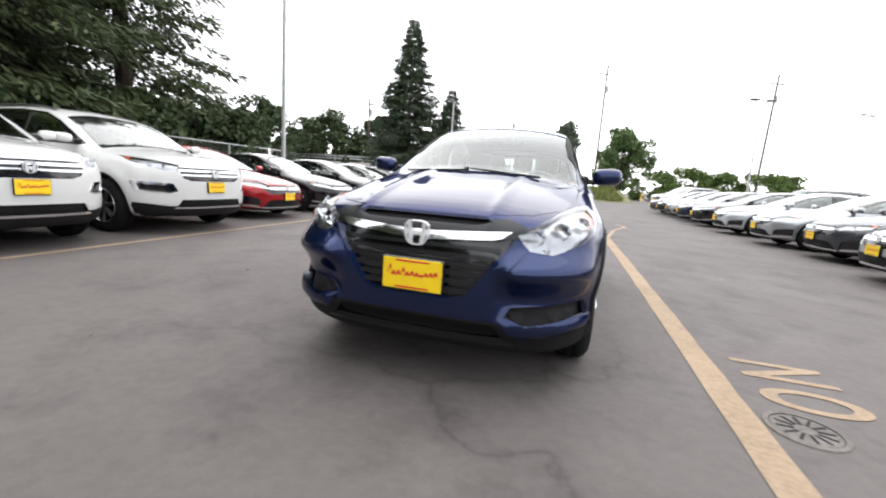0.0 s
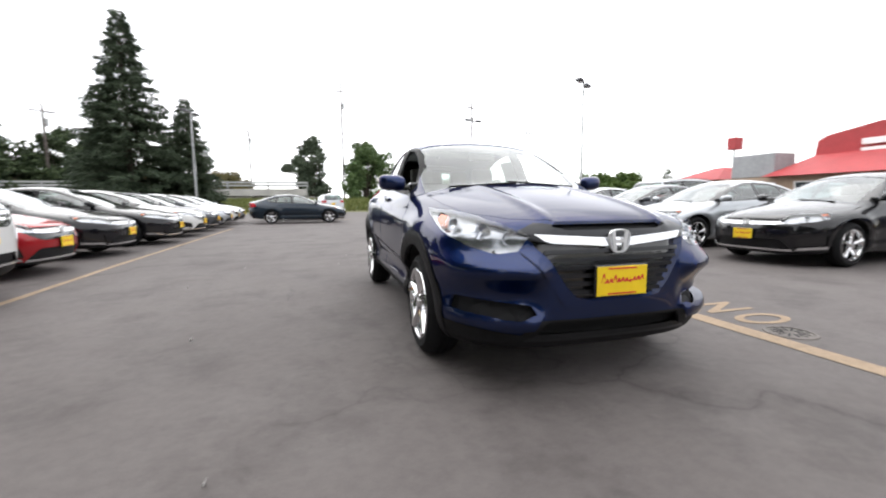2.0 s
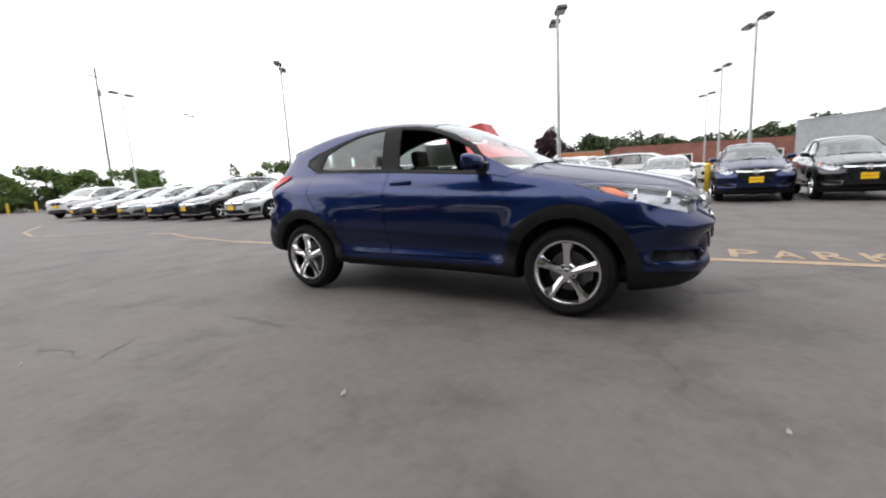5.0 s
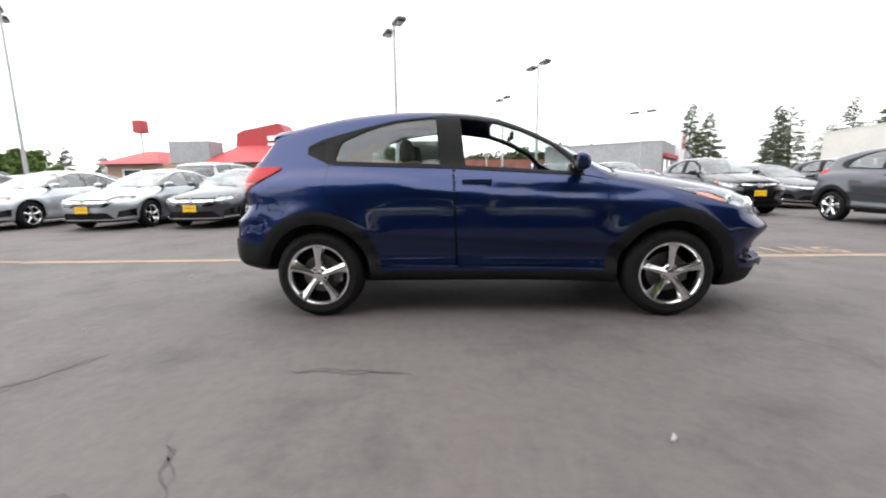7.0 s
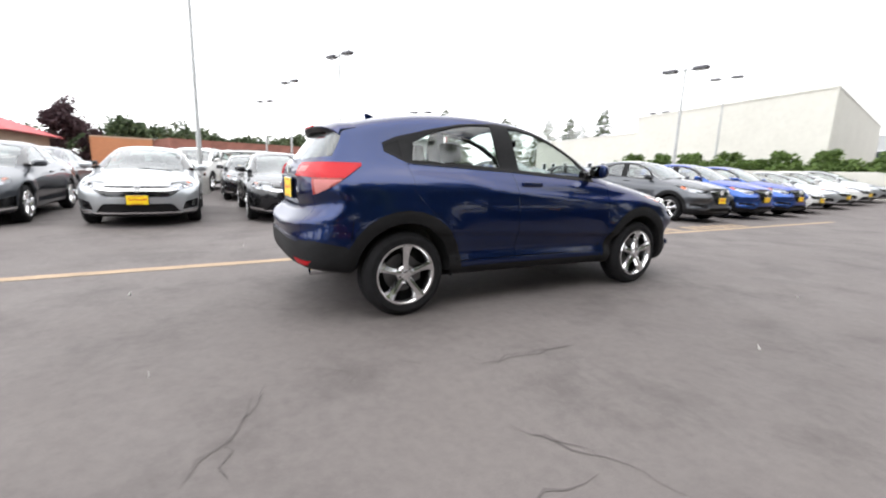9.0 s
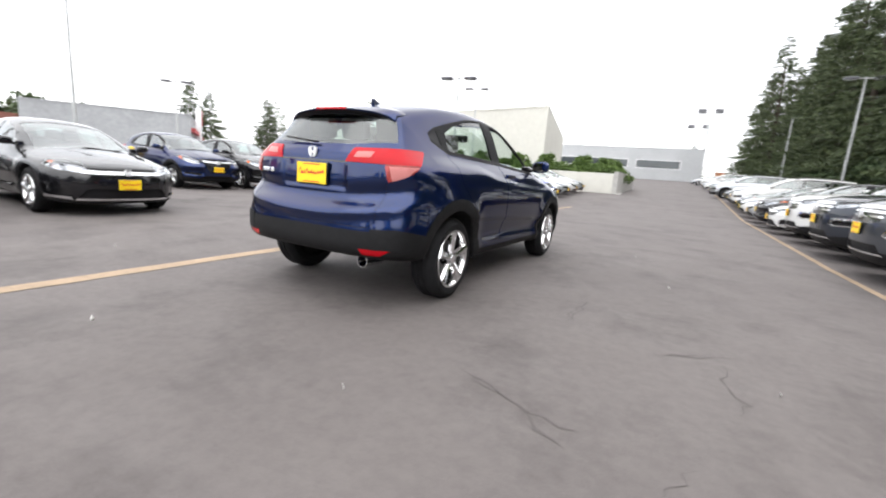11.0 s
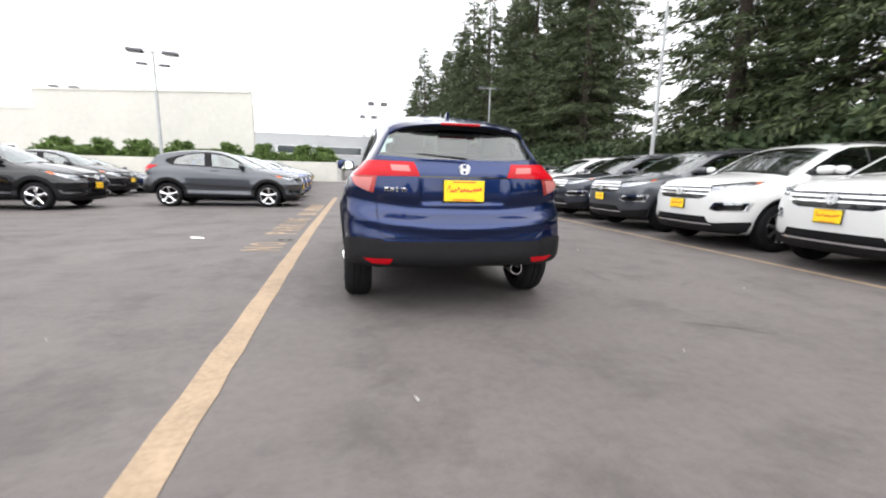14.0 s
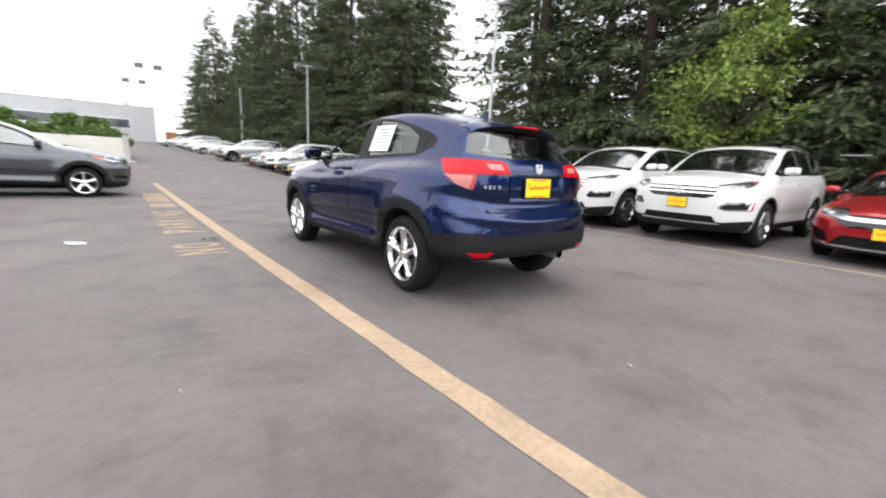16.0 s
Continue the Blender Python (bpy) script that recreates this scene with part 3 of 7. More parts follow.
def wheel(parent, x, y, sp, style, fine):
    """A wheel on one side: tyre, rim with spokes, brake disc, cap and nuts. Outside is +x."""
    r, w = sp["wheel"], 0.215
    s = 1 if x > 0 else -1
    n = 56 if fine else 28
    hub = new("wheel")
    hub.parent = parent
    hub.matrix_basis = Matrix.Translation((x, y, r)) @ (Matrix.Identity(4) if s > 0 else Matrix.Rotation(math.pi, 4, "Z"))
    rr = sp["rim"]
    bm = bmesh.new()
    lathe(bm, [(rr - 0.012, -w / 2 + 0.012), (rr + 0.01, -w / 2), (r - 0.05, -w / 2 - 0.004), (r - 0.015, -w / 2 + 0.02), (r, -w / 2 + 0.05), (r - 0.004, -0.03), (r - 0.010, -0.026), (r - 0.010, -0.018), (r - 0.002, -0.014), (r - 0.002, 0.014), (r - 0.010, 0.018), (r - 0.010, 0.026), (r - 0.004, 0.03), (r, w / 2 - 0.05), (r - 0.015, w / 2 - 0.02), (r - 0.05, w / 2 + 0.004), (rr + 0.03, w / 2 + 0.002), (rr + 0.012, w / 2 - 0.002), (rr - 0.008, w / 2 - 0.010)], n)
    bmesh.ops.translate(bm, vec=(-w / 2, 0, 0), verts=bm.verts)
    part("tyre", bm, M["tyre"], hub, smooth=True)
    bm = bmesh.new()
    lathe(bm, [(rr + 0.004, -0.006), (rr + 0.001, 0.002), (rr - 0.012, 0.0), (rr - 0.022, -0.012), (rr - 0.026, -0.06), (rr - 0.04, -0.19)], n)
    rim = part("rim", bm, M["alloy"], hub, smooth=True)
    bm = bmesh.new()
    lathe(bm, [(rr - 0.03, -0.185), (0.05, -0.185)], 24)
    part("wheel_back", bm, M["void"], hub)
    if fine:
        bm = bmesh.new()
        lathe(bm, [(0.145, -0.10), (0.145, -0.085), (0.06, -0.085)], 32)
        part("brake_disc", bm, M["steel"], hub, smooth=True)
        bm = bmesh.new()
        box(bm, -0.14, -0.07, 0.08, 0.155, -0.07, 0.07, 0.012)
        part("brake_caliper", bm, M["steel"], hub)
    mt = M["alloy_dark"] if style == "dark" else M["alloy"]
    lay = Matrix(((0, 0, 1, 0), (1, 0, 0, 0), (0, 1, 0, 0), (0, 0, 0, 1)))
    # spokes: stations of radius, one edge, ridge and other edge
    shape = {"petal": ([(0.035, -0.036, 0.0, 0.036), (0.085, -0.030, 0.0, 0.030), (0.135, -0.032, 0.004, 0.030), (0.180, -0.044, 0.008, 0.034), (rr - 0.014, -0.070, 0.010, 0.040)], 5),
             "twin": ([(0.035, -0.030, 0.0, 0.030), (0.10, -0.024, 0.0, 0.024), (0.16, -0.028, 0.0, 0.028), (rr - 0.014, -0.036, 0.0, 0.036)], 5),
             "dark": ([(0.035, -0.022, 0.0, 0.022), (0.12, -0.024, 0.002, 0.022), (rr - 0.014, -0.032, 0.004, 0.022)], 7)}[style]
    star = None
    for i in range(shape[1]):
        bm = star if star else bmesh.new()
        turn = Matrix.Rotation(2 * math.pi * (i + 0.25) / shape[1], 4, "X") @ lay
        rows = []
        for q, lo, mid, hi in shape[0]:
            dish = -0.032 + 0.020 * (q / rr) ** 2
            rows.append([bm.verts.new(turn @ Vector((q, u, dish + w_))) for u, w_ in ((lo, -0.004), (lo * 0.72 + mid * 0.28, 0.020), (mid, 0.031), (hi * 0.72 + mid * 0.28, 0.020), (hi, -0.004))])
        for ra, rb in zip(rows, rows[1:]):
            for k in range(4):
                bm.faces.new((ra[k], ra[k + 1], rb[k + 1], rb[k]))
            bm.faces.new((ra[0], rb[0], rb[4], ra[4]))
        bm.faces.new(rows[0])
        bm.faces.new(rows[-1][::-1])
        if fine:
            part("spoke", bm, mt, rim)
        else:
            star = bm
    if star:
        part("spokes", star, mt, rim)
    bm = bmesh.new()
    lathe(bm, [(0.072, -0.04), (0.070, -0.014), (0.062, -0.006), (0.034, -0.004), (0.032, 0.0), (0.018, 0.002), (0.0005, 0.003)], 24)
    part("hub_cap", bm, mt, rim, smooth=True)
    if fine:
        for i in range(5):
            bm = bmesh.new()
            a = 2 * math.pi * (i + 0.75) / 5
            tube(bm, (-0.02, 0.052 * math.cos(a), 0.052 * math.sin(a)), (0.002, 0.052 * math.cos(a), 0.052 * math.sin(a)), 0.0105, n=6)
            part("lug_nut", bm, M["steel"], rim)


def plate_part(parent, y, z, sgn, name="licence_plate", holder=True):
    """A yellow dealer plate in a black frame, with a red script bar; sgn: 1 faces ahead."""
    m = Matrix.Translation((0, y, z)) @ Matrix.Rotation(0 if sgn < 0 else math.pi, 4, "Z")
    bm = bmesh.new()
    box(bm, -0.158, 0.158, -0.010, 0.012, -0.082, 0.082, 0.006, m)
    pl = part(name, bm, M["gloss_black"], parent, "yellow dealer plate with red script in a black frame")
    bm = bmesh.new()
    box(bm, -0.150, 0.150, -0.014, -0.0102, -0.075, 0.075, 0.0015, m)
    part("plate_board", bm, M["yellow"], pl)
    bm = bmesh.new()
    lay = m @ Matrix(((1, 0, 0, 0), (0, 0, -1, -0.0155), (0, 1, 0, 0.004), (0, 0, 0, 1)))
    rows = []
    for i, hgt in enumerate((0.062, 0.028, 0.030, 0.046, 0.026, 0.030, 0.024, 0.014, 0.026, 0.028, 0.032)):
        u, lift = -0.128 + 0.0235 * i, 0.0012 * i - 0.018
        for du, lo, hi in ((0.0, 0.0, 0.35), (0.006, -0.003, 0.9), (0.012, -0.004, 1.0), (0.018, 0.0, 0.75), (0.0215, 0.002, 0.25)):
            rows.append([bm.verts.new(lay @ Vector((u + du + sh_ * 0.12, lift + sh_, 0))) for sh_ in (max(lo, hgt * hi * 0.92 - 0.019), max(lo + 0.006, hgt * hi * 0.92))])
    for a, b in zip(rows, rows[1:]):
        bm.faces.new((a[0], b[0], b[1], a[1]))
    part("script_bar", bm, M["plate_red"], pl)
    for zz in (-0.064, 0.064):
        bm = bmesh.new()
        box(bm, -0.085, 0.085, -0.0155, -0.0145, zz - 0.004, zz + 0.004, 0, m)
        part("text_bar", bm, M["plate_red"], pl)
    return pl


def emblem(parent, y, z, sgn, size=0.052, tilt=0.0, name="emblem"):
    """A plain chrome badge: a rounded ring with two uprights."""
    m = Matrix.Translation((0, y, z)) @ Matrix.Rotation(0 if sgn < 0 else math.pi, 4, "Z") @ Matrix.Rotation(tilt, 4, "X")
    bm = bmesh.new()
    out = rounded([(-1.15, 0.95), (-0.8, -0.95), (0.8, -0.95), (1.15, 0.95)], 2) * size
    inn = out * 0.86
    up = Matrix(((1, 0, 0, 0), (0, 0, -1, 0), (0, 1, 0, 0), (0, 0, 0, 1)))
    a = [bm.verts.new(m @ up @ Vector((u, v, 0))) for u, v in out]
    b = [bm.verts.new(m @ up @ Vector((u * 0.97, v * 0.97, 0.012))) for u, v in out]
    c = [bm.verts.new(m @ up @ Vector((u * 1.03, v * 1.03, 0.012))) for u, v in inn]
    d = [bm.verts.new(m @ up @ Vector((u, v, 0.0))) for u, v in inn]
    n = len(out)
    for r0, r1 in ((a, b), (b, c), (c, d)):
        for i in range(n):
            bm.faces.new((r0[i], r0[(i + 1) % n], r1[(i + 1) % n], r1[i]))
    for s in (-1, 1):
        prism(bm, [(s * size * 0.62 - 0.009, size * 0.78), (s * size * 0.42 - 0.009, -size * 0.78), (s * size * 0.42 + 0.009, -size * 0.78), (s * size * 0.62 + 0.009, size * 0.78)], 0.011, m @ up)
    prism(bm, [(-size * 0.5, -0.009), (size * 0.5, -0.009), (size * 0.5, 0.007), (-size * 0.5, 0.007)], 0.010, m @ up)
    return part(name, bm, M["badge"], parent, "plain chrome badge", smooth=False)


def wing_mirror(parent, sp, s, paint_m):
    x, y, z = sp["mirror"]
    mr = new("wing_mirror")
    mr.parent = parent
    bm = bmesh.new()
    bmesh.ops.create_uvsphere(bm, u_segments=20, v_segments=12, radius=1.0)
    for v in bm.verts:
        c = v.co
        sx = math.copysign(abs(c.x) ** 0.6, c.x)
        sz = math.copysign(abs(c.z) ** 0.6, c.z)
        yy = c.y if c.y > 0 else c.y * 0.25
        v.co = Vector((s * (x + 0.105 * sx), y + 0.085 * yy - 0.02 * sx, z + 0.062 * sz + 0.006 * sx))
    part("mirror_housing", bm, paint_m, mr, smooth=True)
    bm = bmesh.new()
    lay = Matrix(((s, 0, 0, s * x), (0, 0, -1, y - 0.023), (0, 1, 0, z), (0, 0, 0, 1)))
    prism(bm, [tuple(p) for p in rounded([(-0.085, -0.046), (0.085, -0.05), (0.09, 0.048), (-0.08, 0.05)], 2)], 0.003, lay)
    part("mirror_glass", bm, M["mirror"], mr)
    bm = bmesh.new()
    box(bm, s * (x - 0.19) if s > 0 else s * (x - 0.06), s * (x - 0.06) if s > 0 else s * (x - 0.19), y - 0.01, y + 0.06, z - 0.062, z - 0.022, 0.01)
    box(bm, min(s * (x - 0.22), s * (x - 0.13)), max(s * (x - 0.22), s * (x - 0.13)), y - 0.03, y + 0.08, z - 0.075, z + 0.0, 0.012)
    part("mirror_arm", bm, M["gloss_black"], mr)


def seat(parent, x, y, z, material, rear=False, w=0.25):
    st = new("rear_bench" if rear else "front_seat")
    st.parent = parent
    bm = bmesh.new()
    box(bm, x - w, x + w, y - 0.25, y + 0.28, z, z + 0.16, 0.05, seg=2)
    part("cushion", bm, material, st, smooth=True)
    bm = bmesh.new()
    box(bm, x - w, x + w, -0.07, 0.07, 0.0, 0.60, 0.05, Matrix.Translation((0, y - 0.24, z + 0.12)) @ Matrix.Rotation(radians(16), 4, "X"), 2)
    part("seat_back", bm, material, st, smooth=True)
    for hx in ([x] if not rear else [x - 0.36, x, x + 0.36]):
        bm = bmesh.new()
        box(bm, hx - 0.125, hx + 0.125, -0.05, 0.05, 0.0, 0.18, 0.045, Matrix.Translation((0, y - 0.43, z + 0.70)) @ Matrix.Rotation(radians(8), 4, "X"), 2)
        part("headrest", bm, material, st, smooth=True)


def cabin(parent, sp, fine):
    """Dashboard, steering wheel, seats, inner lining."""
    cy, bz = sp["cowl"], sp["belt"]
    bm = bmesh.new()
    box(bm, -0.64, 0.64, cy - 0.62, cy - 0.18, bz - 0.36, bz - 0.06, 0.06, seg=2)
    dash = part("dashboard", bm, M["dash"], parent, smooth=True)
    bm = bmesh.new()
    m = Matrix.Translation((-0.36, cy - 0.78, bz - 0.10)) @ Matrix.Rotation(radians(65), 4, "X")
    k, c = 24, 8
    ring = [[bm.verts.new(m @ Vector(((0.18 + 0.017 * math.cos(2 * math.pi * j / c)) * math.cos(2 * math.pi * i / k), (0.18 + 0.017 * math.cos(2 * math.pi * j / c)) * math.sin(2 * math.pi * i / k), 0.017 * math.sin(2 * math.pi * j / c)))) for j in range(c)] for i in range(k)]
    for i in range(k):
        for j in range(c):
            bm.faces.new((ring[i][j], ring[(i + 1) % k][j], ring[(i + 1) % k][(j + 1) % c], ring[i][(j + 1) % c]))
    box(bm, -0.17, 0.17, -0.03, 0.03, -0.03, 0.01, 0.01, m)
    part("steering_wheel", bm, M["dash"], parent, smooth=True)
    sm = M["seat"] if fine else M["seat_dark"]
    for x in (-0.36, 0.36):
        seat(parent, x, cy - 1.16, bz - 0.62, sm)
    seat(parent, 0, cy - 2.02, bz - 0.58, sm, True, 0.60)
    if fine:
        bm = bmesh.new()
        box(bm, -0.13, 0.13, cy - 0.72, cy - 0.69, sp["top"] - 0.24, sp["top"] - 0.16, 0.012)
        part("rear_view_mirror", bm, M["gloss_black"], parent)


def hidden_tub(parent, F, sp, h=0.09):
    """The dark inside of the body below the windows, and the floor."""
    P, N, Q = skin(lambda x, y, z: F(x, y, z) + 0.05, (-1.2, -sp["rear"] - 0.3, 0.05), (1.2, sp["front"] + 0.3, sp["top"] + 0.2), h)
    top = sp["belt"] - 0.06
    keep = [q for q in Q if max(P[i][2] for i in q) < top and not any(math.hypot(P[i][1] - s * sp["axle"], P[i][2] - sp["wheel"]) < sp["arch"] + 0.03 and abs(P[i][0]) > 0.5 for i in q for s in (-1, 1))]
    used = sorted({i for q in keep for i in q})
    back = {i: k for k, i in enumerate(used)}
    ob = mesh_ob("inner_tub", P[used], [[back[i] for i in q] for q in keep], M["lining"], parent)
    # bulkheads close the engine bay and boot from the cabin's side
    bm = bmesh.new()
    box(bm, -0.70, 0.70, sp["cowl"] - 0.22, sp["cowl"] - 0.18, 0.25, sp["belt"] - 0.05, 0.0)
    box(bm, -0.62, 0.62, -1.0, sp["front"] - 0.30, sp["wheel"] - 0.10, sp["wheel"] - 0.06, 0.0)
    part("floor_pan", bm, M["lining"], parent)
    for ya in (sp["axle"], -sp["axle"]):
        for s in (-1, 1):
            bm = bmesh.new()
            a, n = sp["arch"] + 0.012, 20
            rows = []
            for x in (sp["hw"] - 0.03, sp["hw"] - 0.34):
                rows.append([bm.verts.new((s * x, ya + a * math.cos(t), sp["wheel"] + a * math.sin(t))) for t in [math.pi * ((0.02 + 1.02 * i / n) if ya > 0 else (-0.04 + 1.00 * i / n)) for i in range(n + 1)]])
            for i in range(n):
                bm.faces.new((rows[0][i], rows[0][i + 1], rows[1][i + 1], rows[1][i]))
            bm.faces.new(rows[1])
            part("wheel_well", bm, M["lining"], parent, smooth=False)
    return ob


def build_car(name, sp, paint_m, label, group="", fine=False, at=None):
    car = empty(name, label, "car", group, at)
    F = body_field(sp)
    FIELDS[name, fine] = F
    sh = Shell(F, (-1.25, -sp["rear"] - 0.15, 0.10), (1.25, sp["front"] + 0.15, sp["top"] + 0.15), sp["h"])
    sides = lambda c, n: abs(n.x) > 0.35
    A, R, ar = sp["axle"], sp["wheel"], sp["arch"]
    upper = lambda c, n: c.z > sp["belt"] - 0.12
    ahead = lambda c, n: n.y > 0.22
    behind = lambda c, n: n.y < -0.22
    # front and rear screens
    sh.cut("windscreen", "z", sp["screen"], lambda c, n: c.z > sp["belt"] - 0.06 and n.y > 0.15 and n.z > 0.2)
    sh.cut("rear_window", "y", sp["rear_glass"], lambda c, n: n.y < -0.2 and c.y < 0)
    if "spoiler_cut" in sp:
        sh.cut("spoiler_underside", "y", sp["spoiler_cut"], lambda c, n: n.y < -0.2 and n.z < 0.35 and c.y < 0)
    # cladding and openings in the front
    for nm, pl in sp["front_cuts"]:
        sh.cut(nm, "y", pl, ahead)
        if min(p[0] for p in pl) > 0:
            sh.cut(nm, "y", [(-u, v) for u, v in pl], ahead)
    for nm, pl in sp["rear_cuts"]:
        sh.cut(nm, "y", pl, behind)
        if min(p[0] for p in pl) > 0:
            sh.cut(nm, "y", [(-u, v) for u, v in pl], behind)
    # sides
    for nm, pl, xmin in sp["side_cuts"]:
        sh.cut(nm, "x", pl, (lambda xm: lambda c, n: abs(c.x) > xm)(xmin))
    for nm, pl in sp.get("corner_cuts", []):
        sh.cut(nm, "p", pl, lambda c, n: c.x > 0.3 and c.y > 1.1 and n.x + n.y > 0.1)
        sh.cut(nm, "m", pl, lambda c, n: c.x < -0.3 and c.y > 1.1 and n.y - n.x > 0.1)
    if sp.get("clad"):
        for s in (1, -1):
            sh.cut("cladding", "x", ring_poly(s * A, R, sp["clad"]), lambda c, n: abs(c.x) > 0.5)
    for s in (1, -1):
        sh.cut("gone", "x", ring_poly(s * A, R, ar), lambda c, n: abs(c.x) > 0.42)
    for nm, ax, pl, back in sp.get("late_cuts", []):
        sh.cut(nm, ax, pl, (lambda c, n: c.y < -1.4) if back else (lambda c, n: c.y > 1.2))
        if ax == "y" and min(p[0] for p in pl) > 0:
            sh.cut(nm, ax, [(-u, v) for u, v in pl], (lambda c, n: c.y < -1.4) if back else (lambda c, n: c.y > 1.2))
    # doors and shut lines
    for nm, pl in sp["doors"]:
        if fine:
            sh.seam("x", pl + pl[:1], 0.007, lambda c, n: abs(n.x) > 0.45 and c.z < sp["belt"] + 0.05)
    if fine:
        for ax, pl, kind in sp["seams"]:
            test = {"side": sides, "ahead": ahead, "behind": behind, "top": lambda c, n: n.z > 0.4 and c.y > 0.8}[kind]
            sh.seam(ax, pl, 0.007, test)
    # door skins: body faces inside a door outline
    sh.bm.faces.ensure_lookup_table()
    for nm, pl in sp["doors"]:
        sh.names.append(nm)
        k = len(sh.names) - 1
        for f in sh.bm.faces:
            if f[sh.il] == 0:
                c = f.calc_center_median()
                if abs(f.normal.x) > 0.4 and in_poly(c.y, c.z, pl):
                    f[sh.il] = k
    sh.done()
    sk = 0.02 if fine else 0.012
    body = sh.panel("body", paint_m, car, "body", 0, sk)
    doors = {}
    for nm, pl in sp["doors"]:
        for s in (-1, 1):
            doors[nm, s] = sh.panel(nm, paint_m, car, nm, 0, sk, s)
    for nm, ob, mt, push, skirt, both, lab in sp["finish"]:
        for s in ((-1, 1) if both else (0,)):
            p = sh.panel(nm, M[mt] if mt else paint_m, car, ob, push, skirt, s, lab)
            if p and ob == "headlight":
                r = sh.panel(nm, M["reflector"], p, "reflector", -0.034, 0.0, s)
                x, y, z = sp["lamp"]
                for dx, dz, rad in sp.get("bowls", ((0.0, 0.0, 0.042), (0.11, 0.02, 0.032))):
                    bm = bmesh.new()
                    cy = end_y(F, x + dx, z + dz, 1) - 0.032
                    lathe(bm, [(rad, 0.008), (rad * 0.62, -0.012), (0.0005, -0.022)], 8, Matrix.Translation((s * (x + dx), cy, z + dz)) @ Matrix.Rotation(radians(90), 4, "Z"))
                    part("bulb_bowl", bm, M["chrome"], p)
    hidden_tub(car, F, sp)
    cabin(car, sp, fine)
    for s in (-1, 1):
        for ya in (A, -A):
            wheel(car, s * (sp["track"]), ya, sp, sp["rim_style"], fine)
        wing_mirror(car, sp, s, paint_m if sp.get("mirror_paint", True) else M["gloss_black"])
        for nm, (hy, hz, hx) in sp["handles"].items():
            hx = side_x(F, hy, hz) + 0.004
            bm = bmesh.new()
            box(bm, s * hx - 0.016, s * hx + 0.016, hy - 0.11, hy + 0.11, hz - 0.017, hz + 0.017, 0.012, seg=2)
            part("door_handle", bm, paint_m, doors.get((nm, s)) or car, smooth=True)
    plate_part(car, end_y(F, 0, sp["plate_f"][1], 1) + 0.014, sp["plate_f"][1], 1)
    if sp.get("plate_r"):
        plate_part(car, end_y(F, 0, sp["plate_r"][1], -1) - 0.012, sp["plate_r"][1], -1)
    emblem(car, end_y(F, 0, sp["emblem_f"][1], 1) + 0.012, sp["emblem_f"][1], 1, sp["emblem_f"][2])
    if "emblem_r" in sp:
        emblem(car, end_y(F, 0, sp["emblem_r"][1], -1) - 0.006, sp["emblem_r"][1], -1, 0.04)
    for (x0, y0, z0), (x1, y1, z1) in sp["wipers"]:
        bm = bmesh.new()
        z0, z1 = (top_z(F, x0, y0) + 0.014, top_z(F, x1, y1) + 0.014) if y0 > 0 else (z0, z1)
        tube(bm, (x0, y0, z0), (x1, y1, z1), 0.008, 0.006, 6)
        part("wiper", bm, M["plastic"], car)
    for s in ((-1, 1) if sp.get("rails") else ()):
        bm = bmesh.new()
        ys = [0.05 - 0.24 * i for i in range(9)]
        pts = [Vector((s * 0.62, y, top_z(F, 0.62, y) + (0.035 if 0 < i < 8 else 0.0))) for i, y in enumerate(ys)]
        for a, b in zip(pts, pts[1:]):
            tube(bm, a, b, 0.014, 0.014, 6)
        part("roof_rail", bm, M["steel"], car)
    if sp.get("fin"):
        y = sp["fin"][0]
        z = top_z(F, 0, y)
        bm = bmesh.new()
        lay = Matrix(((0, 0, 1, -0.012), (1, 0, 0, y), (0, 1, 0, z), (0, 0, 0, 1)))
        prism(bm, [(0.09, -0.01), (0.02, 0.018), (-0.045, 0.042), (-0.062, 0.038), (-0.055, -0.01)], 0.024, lay, 0.85)
        part("antenna_fin", bm, paint_m, car)
    return car


def recolour(car, paint_m):
    for o in car.children_recursive:
        for slot in o.material_slots:
            if slot.material and slot.material.name.startswith("paint_"):
                slot.link = "OBJECT"
                slot.material = paint_m
    return car


